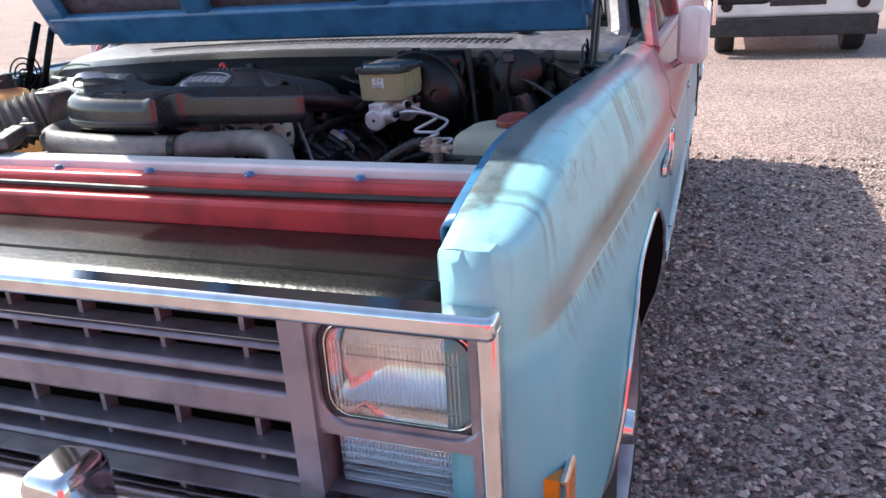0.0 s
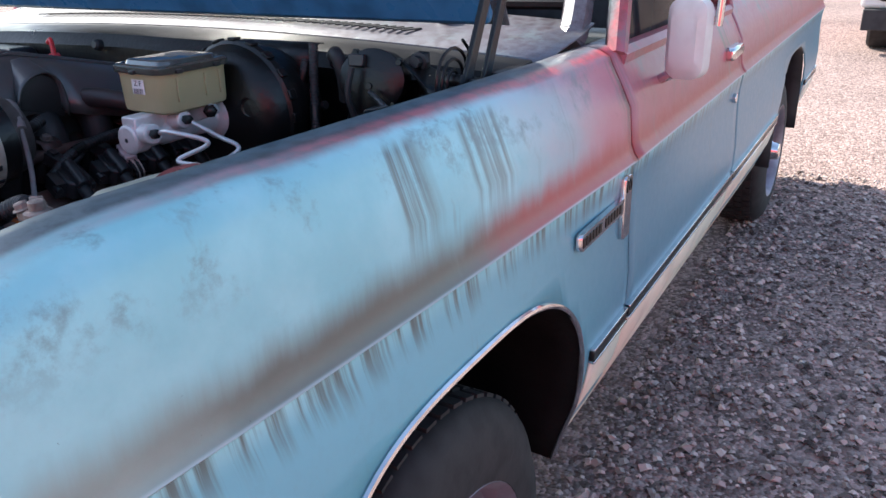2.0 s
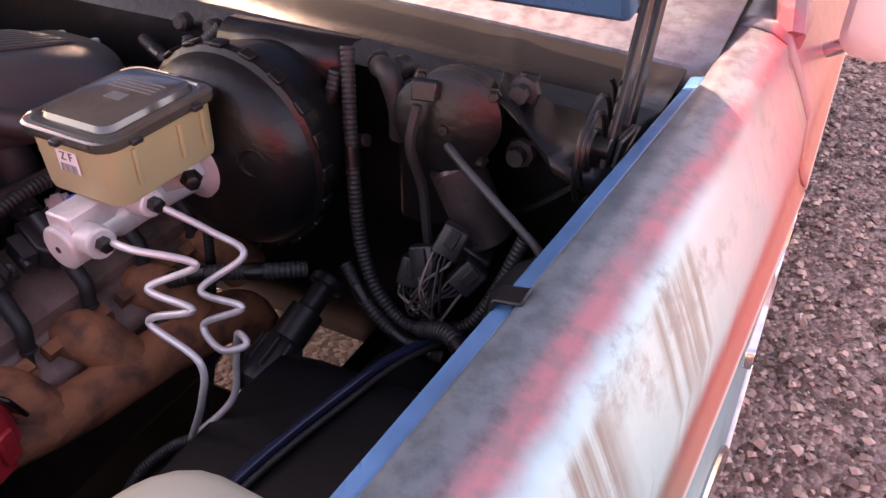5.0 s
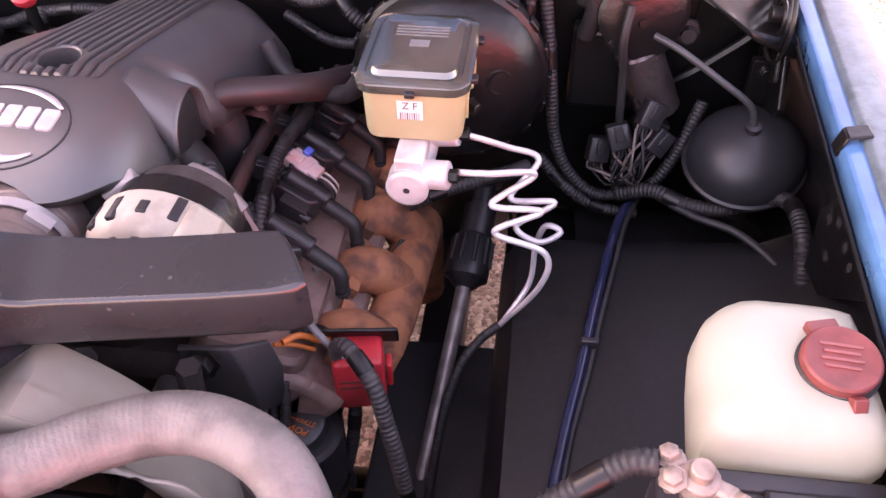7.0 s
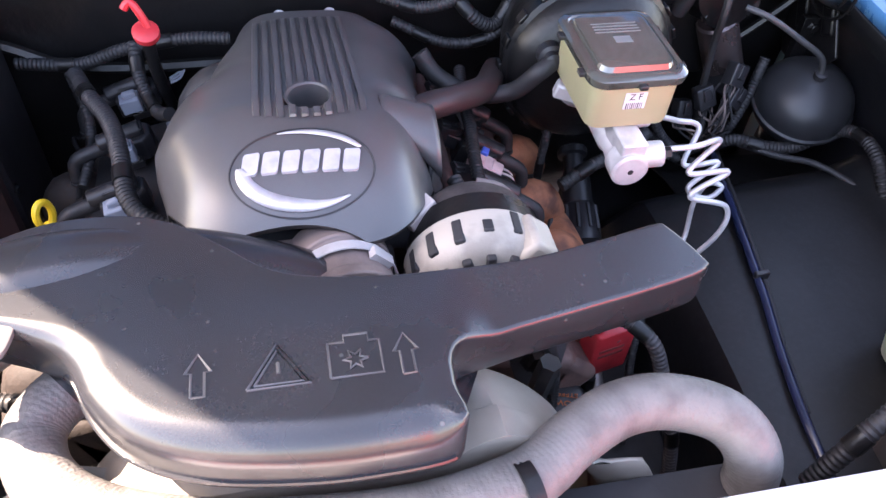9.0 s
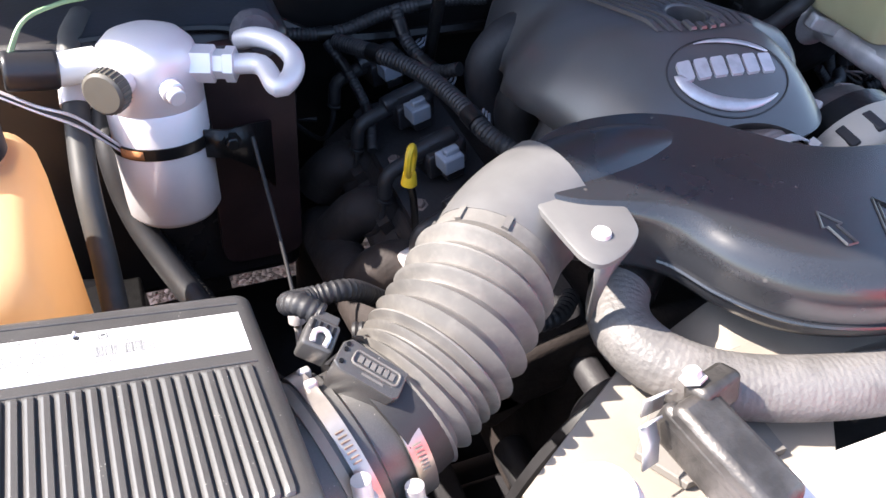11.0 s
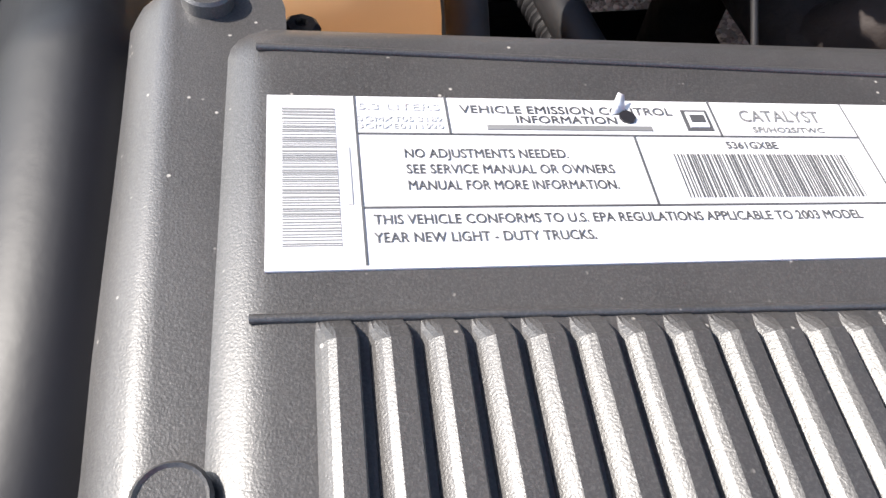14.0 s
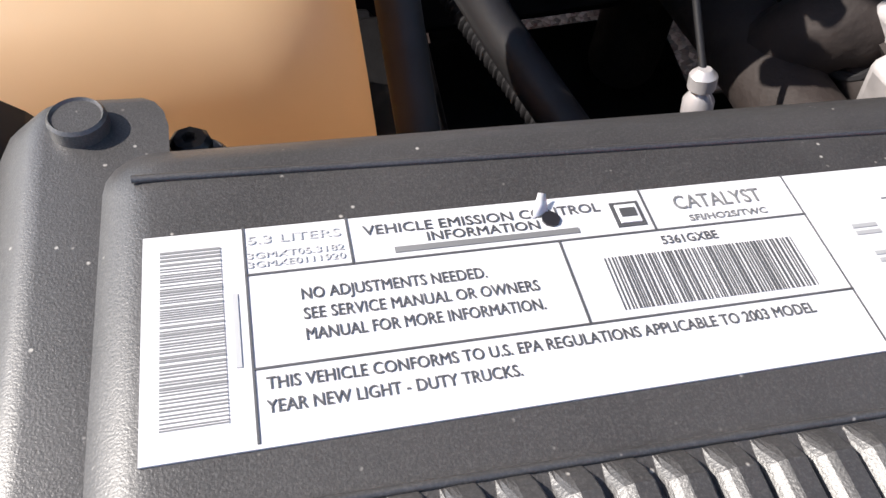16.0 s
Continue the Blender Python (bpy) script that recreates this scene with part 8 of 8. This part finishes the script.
def air_conditioning():
    ac = thing("accumulator", "pale aluminium air conditioning accumulator can strapped to a bracket", "accumulator")
    c = Vector((-0.458, 0.862, 0.925))
    d = Vector((0.0, 0.16, 1)).normalized()
    R = 0.047
    bm = bmesh.new()
    lathe(bm, c, d, [(0, 0.030), (0.004, R - 0.006), (0.012, R), (0.125, R), (0.127, R - 0.0015), (0.129, R), (0.172, R), (0.184, R - 0.004), (0.194, R - 0.014), (0.199, R - 0.028)], 44)
    can = part("can", bm, CANWHITE, ac, "pale aluminium can")
    bm = bmesh.new()
    lathe(bm, c + d * 0.084, d, [(0, R + 0.0004), (0, R + 0.0018), (0.012, R + 0.0018), (0.012, R + 0.0004)], 44, False)
    sb = part("strap", bm, SATIN, ac, "black steel strap with rust patch")
    t = c + d * 0.165
    bm = bmesh.new()
    k = Vector((-0.55, -0.80, 0.10)).normalized()
    cyl(bm, t + k * (R - 0.006), t + k * (R + 0.016), 0.013, 14)
    part("valve_stem", bm, CANWHITE, ac)
    bm = bmesh.new()
    kb = t + k * (R + 0.014)
    lathe(bm, kb, k, [(0, 0.018), (0.002, 0.0195), (0.016, 0.0195), (0.018, 0.017)], 30)
    kn = part("valve_knob", bm, mat("olive_knob", (0.10, 0.09, 0.075), 0.5), ac, "dark ribbed valve cap")
    bm = bmesh.new()
    k2 = Vector((0.28, -0.95, -0.10)).normalized()
    cyl(bm, t + k2 * (R - 0.006) + d * 0.0, t + k2 * (R + 0.010), 0.011, 14)
    cyl(bm, t + k2 * (R + 0.008), t + k2 * (R + 0.018), 0.0085, 12)
    part("service_port", bm, CANWHITE, ac)
    bm = bmesh.new()
    k3 = Vector((0.92, -0.38, 0.06)).normalized()
    lathe(bm, t + k3 * (R - 0.004), k3, [(0, 0.018), (0.020, 0.018), (0.021, 0.014), (0.030, 0.014), (0.031, 0.017), (0.040, 0.017)], 6)
    part("pipe_nut", bm, CANWHITE, ac, "aluminium hex nut")
    bm = bmesh.new()
    e = t + k3 * (R + 0.03)
    tube(bm, [e, e + k3 * 0.03, (-0.352, 0.812, 1.090), (-0.336, 0.822, 1.094), (-0.330, 0.840, 1.102), (-0.340, 0.862, 1.108), (-0.356, 0.885, 1.104), (-0.368, 0.905, 1.092)], 0.0100, 14)
    part("suction_pipe", bm, CANWHITE, ac, "bent aluminium pipe")
    bm = bmesh.new()
    cyl(bm, t + Vector((-R + 0.004, 0, 0.004)), t + Vector((-R - 0.034, -0.004, 0.004)), 0.016, 16)
    part("switch_fitting", bm, WHITEPL, ac)
    bm = bmesh.new()
    cyl(bm, t + Vector((-R - 0.030, -0.004, 0.004)), t + Vector((-R - 0.075, -0.008, 0.010)), 0.018, 16)
    part("switch_plug", bm, BLACK, ac, "black switch plug", bevel=0.002)
    bm = bmesh.new()
    for off in (0.0, 0.006):
        tube(bm, [t + Vector((-R - 0.07, -0.01, 0.012 + off)), t + Vector((-R - 0.05, 0.01, 0.045)), t + Vector((-R - 0.02, 0.03, 0.05)), t + Vector((-R + 0.005, 0.05, 0.045))], 0.002, 6)
    part("switch_wire", bm, mat("green_wire", (0.25, 0.42, 0.22), 0.5), ac)
    for k, tone in enumerate((STEEL, RUBBER, CANWHITE)):
        bm = bmesh.new()
        a = t + Vector((-R - 0.085, -0.010, -0.006 - 0.003 * k))
        tube(bm, [a, a + Vector((0.030, -0.012, -0.014)), a + Vector((0.060, -0.025, -0.022 - 0.002 * k)), a + Vector((0.085, -0.030, -0.048)), a + Vector((0.098, -0.022, -0.070))], 0.0016, 6)
        part("sensor_lead", bm, tone, ac)
    bm = bmesh.new()
    rust = [radians(215 + 6 * k) for k in range(6)]
    ex = Vector((1, 0, 0))
    ey = d.cross(ex).normalized()
    grid(bm, [[c + d * (0.0855 + 0.009 * h) + (ex * math.cos(a) + ey * math.sin(a)) * (R + 0.0024) for a in rust] for h in (0, 0.5, 1)])
    part("rust_patch", bm, mat("strap_rust", (0.42, 0.17, 0.06), 0.8, 0, 0.5, 60, 0.4, 200), sb, "orange rust on the strap", solid=0.0004)
    for k in range(28):
        bm = bmesh.new()
        ku, kv, _ = basis(Vector((-0.55, -0.80, 0.10)))
        e = ku * math.cos(2 * math.pi * k / 28) + kv * math.sin(2 * math.pi * k / 28)
        kd = Vector((-0.55, -0.80, 0.10)).normalized()
        cyl(bm, kb + kd * 0.003 + e * 0.0196, kb + kd * 0.015 + e * 0.0196, 0.0011, 5)
        part("knob_rib", bm, bpy.data.materials["olive_knob"], kn)
    bm = bmesh.new()
    grid(bm, [[(-0.420, 0.850, 1.030), (-0.400, 0.842, 1.032), (-0.372, 0.880, 1.010), (-0.345, 0.912, 0.990)], [(-0.420, 0.848, 1.000), (-0.400, 0.840, 1.000), (-0.372, 0.878, 0.955), (-0.345, 0.910, 0.900)]])
    bolt(bm, (-0.396, 0.841, 1.018), (0.1, -1, 0.1), 0.007, 0.008)
    part("bracket", bm, SATIN, ac, "black bracket", solid=0.003)
    # evaporator case on the firewall
    ev = thing("evaporator_case", "black plastic evaporator case on the firewall", "evaporator case")
    bm = bmesh.new()
    box(bm, (-0.465, 1.015, 0.915), (0.31, 0.17, 0.35))
    part("case", bm, mat("case_plastic", (0.020, 0.018, 0.020), 0.32, 0, 0.4, 10, 0.1, 200), ev, "glossy black case", bevel=0.016)
    bm = bmesh.new()
    prism(bm, rounded(0.10, 0.30, 0.02, 4), [(0, 0), (0.012, 0), (0.016, 0.004)], Matrix.Translation((-0.362, 0.932, 0.930)) @ turn(90, 0, 0))
    part("end_plate", bm, mat("brown_plate", (0.040, 0.020, 0.020), 0.45, 0, 0.4, 14, 0.2, 160), ev, "dark red-brown end plate")
    bm = bmesh.new()
    tube(bm, [(-0.55, 0.945, 1.085), (-0.45, 0.940, 1.092), (-0.385, 0.935, 1.092), (-0.355, 0.925, 1.085)], 0.004, 6)
    part("case_seam", bm, SATIN, ev)
    for zz in (0.99, 0.90, 0.82):
        bm = bmesh.new()
        bolt(bm, (-0.312, 0.95, zz), (1, -0.3, 0), 0.006)
        part("case_screw", bm, SATIN, ev)
    bm = bmesh.new()
    lathe(bm, (-0.352, 0.925, 1.085), (0.1, -0.8, 0.5), [(-0.01, 0.022), (0.01, 0.026), (0.02, 0.018)], 16)
    part("pipe_seal", bm, mat("seal_putty", (0.07, 0.065, 0.075), 0.8, 0, 0.4, 60, 0.8, 120), ev, "black putty seal")
    sh = thing("suction_hose", "thick dusty grey air conditioning hose beside the can", "hose", "hoses")
    dusty = mat("dusty_hose", (0.060, 0.058, 0.056), 0.5, 0, 0.4, 14)
    bm = bmesh.new()
    tube(bm, [(-0.512, 1.00, 1.085), (-0.522, 0.96, 1.086), (-0.527, 0.93, 1.077), (-0.529, 0.89, 1.054), (-0.532, 0.86, 1.03), (-0.534, 0.82, 1.0), (-0.532, 0.78, 0.955), (-0.531, 0.74, 0.918), (-0.530, 0.70, 0.88)], 0.0122, 16)
    part("hose_body", bm, dusty, sh, "dusty grey rubber hose")
    bm = bmesh.new()
    lathe(bm, (-0.5285, 0.90, 1.060), (-0.04, -0.82, -0.56), [(0, 0.0124), (0, 0.0142), (0.016, 0.0142), (0.016, 0.0124)], 20, False)
    part("crimped_sleeve", bm, CANWHITE, sh, "crimped aluminium sleeve")
    loom("wiring_loom", [(-0.505, 0.96, 1.03), (-0.510, 0.90, 0.985), (-0.500, 0.86, 0.93), (-0.470, 0.80, 0.885), (-0.430, 0.72, 0.85)], 0.014, "thick black hose behind the can", "hose", 0, RUBBER, "hoses")
    loom("wiring_loom", [(-0.535, 0.96, 0.93), (-0.505, 0.94, 0.865), (-0.470, 0.90, 0.81), (-0.435, 0.80, 0.80), (-0.400, 0.70, 0.80), (-0.365, 0.62, 0.86), (-0.345, 0.596, 0.93)], 0.015, "thick black corrugated loom on the passenger side", rings=0.0065)
    loom("wiring_loom", [(-0.30, 1.085, 1.0), (-0.221, 1.075, 1.0), (-0.156, 1.07, 1.022), (-0.08, 1.065, 1.035), (-0.02, 1.06, 1.035)], 0.009, "black corrugated loom along the firewall")
    loom("wiring_loom", [(-0.225, 1.06, 0.995), (-0.195, 0.98, 1.015), (-0.165, 0.92, 1.020), (-0.147, 0.855, 1.020), (-0.136, 0.79, 1.015), (-0.115, 0.755, 1.01), (-0.08, 0.74, 1.00)], 0.011, "black corrugated loom over the passenger coils")
    loom("wiring_loom", [(-0.235, 1.07, 0.99), (-0.215, 1.02, 0.96), (-0.21, 0.97, 0.94), (-0.22, 0.92, 0.92)], 0.007, "thin black corrugated loom behind the coils")
    loom("wiring_loom", [(-0.145, 1.07, 1.03), (-0.14, 1.03, 1.0), (-0.12, 0.98, 0.985), (-0.10, 0.95, 1.0)], 0.009, "short corrugated loom beside the engine cover")
    loom("ground_strap", [(-0.375, 0.84, 1.02), (-0.370, 0.80, 0.97), (-0.367, 0.76, 0.93), (-0.367, 0.72, 0.90)], 0.0022, "thin black cable with a metal end", "cable", 0, RUBBER, "cables")
    ft = thing("cable_end", "bright metal cable end fitting", "fitting")
    bm = bmesh.new()
    lathe(bm, (-0.367, 0.722, 0.905), (0, -0.3, -1), [(0, 0.004), (0.004, 0.008), (0.012, 0.008), (0.014, 0.005), (0.02, 0.009), (0.03, 0.009), (0.034, 0.004), (0.06, 0.004)], 12)
    part("fitting", bm, STEEL, ft)
    # dipsticks
    od = thing("oil_dipstick", "oil dipstick with a yellow loop handle", "dipstick")
    bm = bmesh.new()
    b = Vector((-0.224, 0.788, 0.972))
    tube(bm, [b, b + Vector((0.006, -0.004, -0.03)), b + Vector((0.010, -0.02, -0.12)), b + Vector((0.02, -0.02, -0.25))], 0.0045, 8)
    part("dipstick_tube", bm, SATIN, od)
    bm = bmesh.new()
    pts = [b + Vector((0.006 * math.sin(a), 0.008 * math.sin(a), 0.026 - 0.017 * math.cos(a))) for a in [2 * math.pi * q / 20 for q in range(21)]]
    tube(bm, pts, 0.0042, 8, smooth=False)
    cyl(bm, b + Vector((0, 0, -0.004)), b + Vector((0, 0, 0.012)), 0.009, 14, 0.007)
    part("loop_handle", bm, YELLOW, od, "yellow plastic loop")
    td = thing("transmission_dipstick", "transmission dipstick with a bright red cap", "dipstick")
    b = Vector((-0.113, 1.000, 1.082))
    bm = bmesh.new()
    tube(bm, [b, b + Vector((0.0, 0.01, -0.06)), b + Vector((0.01, 0.06, -0.20))], 0.008, 10)
    part("dipstick_tube", bm, SATIN, td)
    bm = bmesh.new()
    lathe(bm, b, (0.05, -0.45, 1), [(-0.006, 0.012), (0, 0.016), (0.008, 0.016), (0.012, 0.010)], 22)
    tube(bm, [b + Vector((0.004, 0.0, 0.010)), b + Vector((-0.004, 0.004, 0.030)), b + Vector((-0.012, 0.008, 0.040)), b + Vector((-0.02, 0.006, 0.032))], 0.005, 8)
    part("dipstick_cap", bm, REDPL, td, "red cap with a finger tab")
    # spring clip on the driver's fender flange
    bm = bmesh.new()
    box(bm, (0.852, 0.778, 1.1065), (0.022, 0.020, 0.003), turn(0, -12, 0))
    box(bm, (0.839, 0.778, 1.094), (0.003, 0.020, 0.022), turn(0, 14, 0))
    tagged(part("fender_clip", bm, SATIN, bevel=0.002), "black bent metal clip on the fender flange", "clip")


air_conditioning()


# ---------------------------------------------------------------- what stands around
def far_vehicle():
    fv = thing("red_suv", "red off-road vehicle with pale bumper parked on the gravel", "vehicle")
    x0, x1, y = 0.95, 2.85, 9.9
    c = (x0 + x1) / 2
    bm = bmesh.new()
    box(bm, (c, y + 1.6, 0.78), (x1 - x0, 3.2, 0.62))
    box(bm, (c, y + 2.2, 1.35), ((x1 - x0) * 0.88, 2.0, 0.60), taper=0.85)
    part("vehicle_body", bm, FARRED, fv, bevel=0.08)
    bm = bmesh.new()
    box(bm, (c, y - 0.06, 0.60), (x1 - x0 + 0.04, 0.22, 0.26))
    bp = part("pale_bumper", bm, FARWHITE, fv, "pale plastic front bumper", bevel=0.05)
    bm = bmesh.new()
    box(bm, (c, y - 0.10, 0.36), (x1 - x0 - 0.04, 0.24, 0.22))
    box(bm, (c + 0.05, y - 0.175, 0.64), (0.62, 0.02, 0.08))
    part("dark_valance", bm, MATTE, bp, bevel=0.03)
    for sx in (x0 + 0.2, x1 - 0.2):
        bm = bmesh.new()
        cyl(bm, (sx - 0.12, y + 0.45, 0.36), (sx + 0.12, y + 0.45, 0.36), 0.36, 28)
        part("wheel", bm, TYRE, fv)
        bm = bmesh.new()
        cyl(bm, (sx, y - 0.20, 0.62), (sx, y - 0.14, 0.62), 0.07, 18)
        part("fog_lamp", bm, SATIN, fv)


far_vehicle()


def red_bounce_wall():
    """An unseen red ribbed wall in front of the truck, added for red bounce and reflections."""
    m = Matrix.Translation((4.6, -5.6, 0)) @ turn(0, 0, 38)
    bm = bmesh.new()
    box(bm, m @ Vector((0, 0, 1.7)), (7.0, 0.15, 3.4), turn(0, 0, 38))
    w = part("red_bounce_wall", bm, mat("red_bounce_paint", (0.66, 0.085, 0.10), 0.45, 0, 0.15, 2), None)
    tagged(w, "unseen red ribbed wall added for red bounce light and reflections", "wall", kind="structure")
    for k in range(17):
        bm = bmesh.new()
        box(bm, m @ Vector((-3.2 + 0.4 * k, 0.09, 1.7)), (0.06, 0.04, 3.36), turn(0, 0, 38))
        part("bounce_wall_rib", bm, bpy.data.materials["red_bounce_paint"], w)


red_bounce_wall()
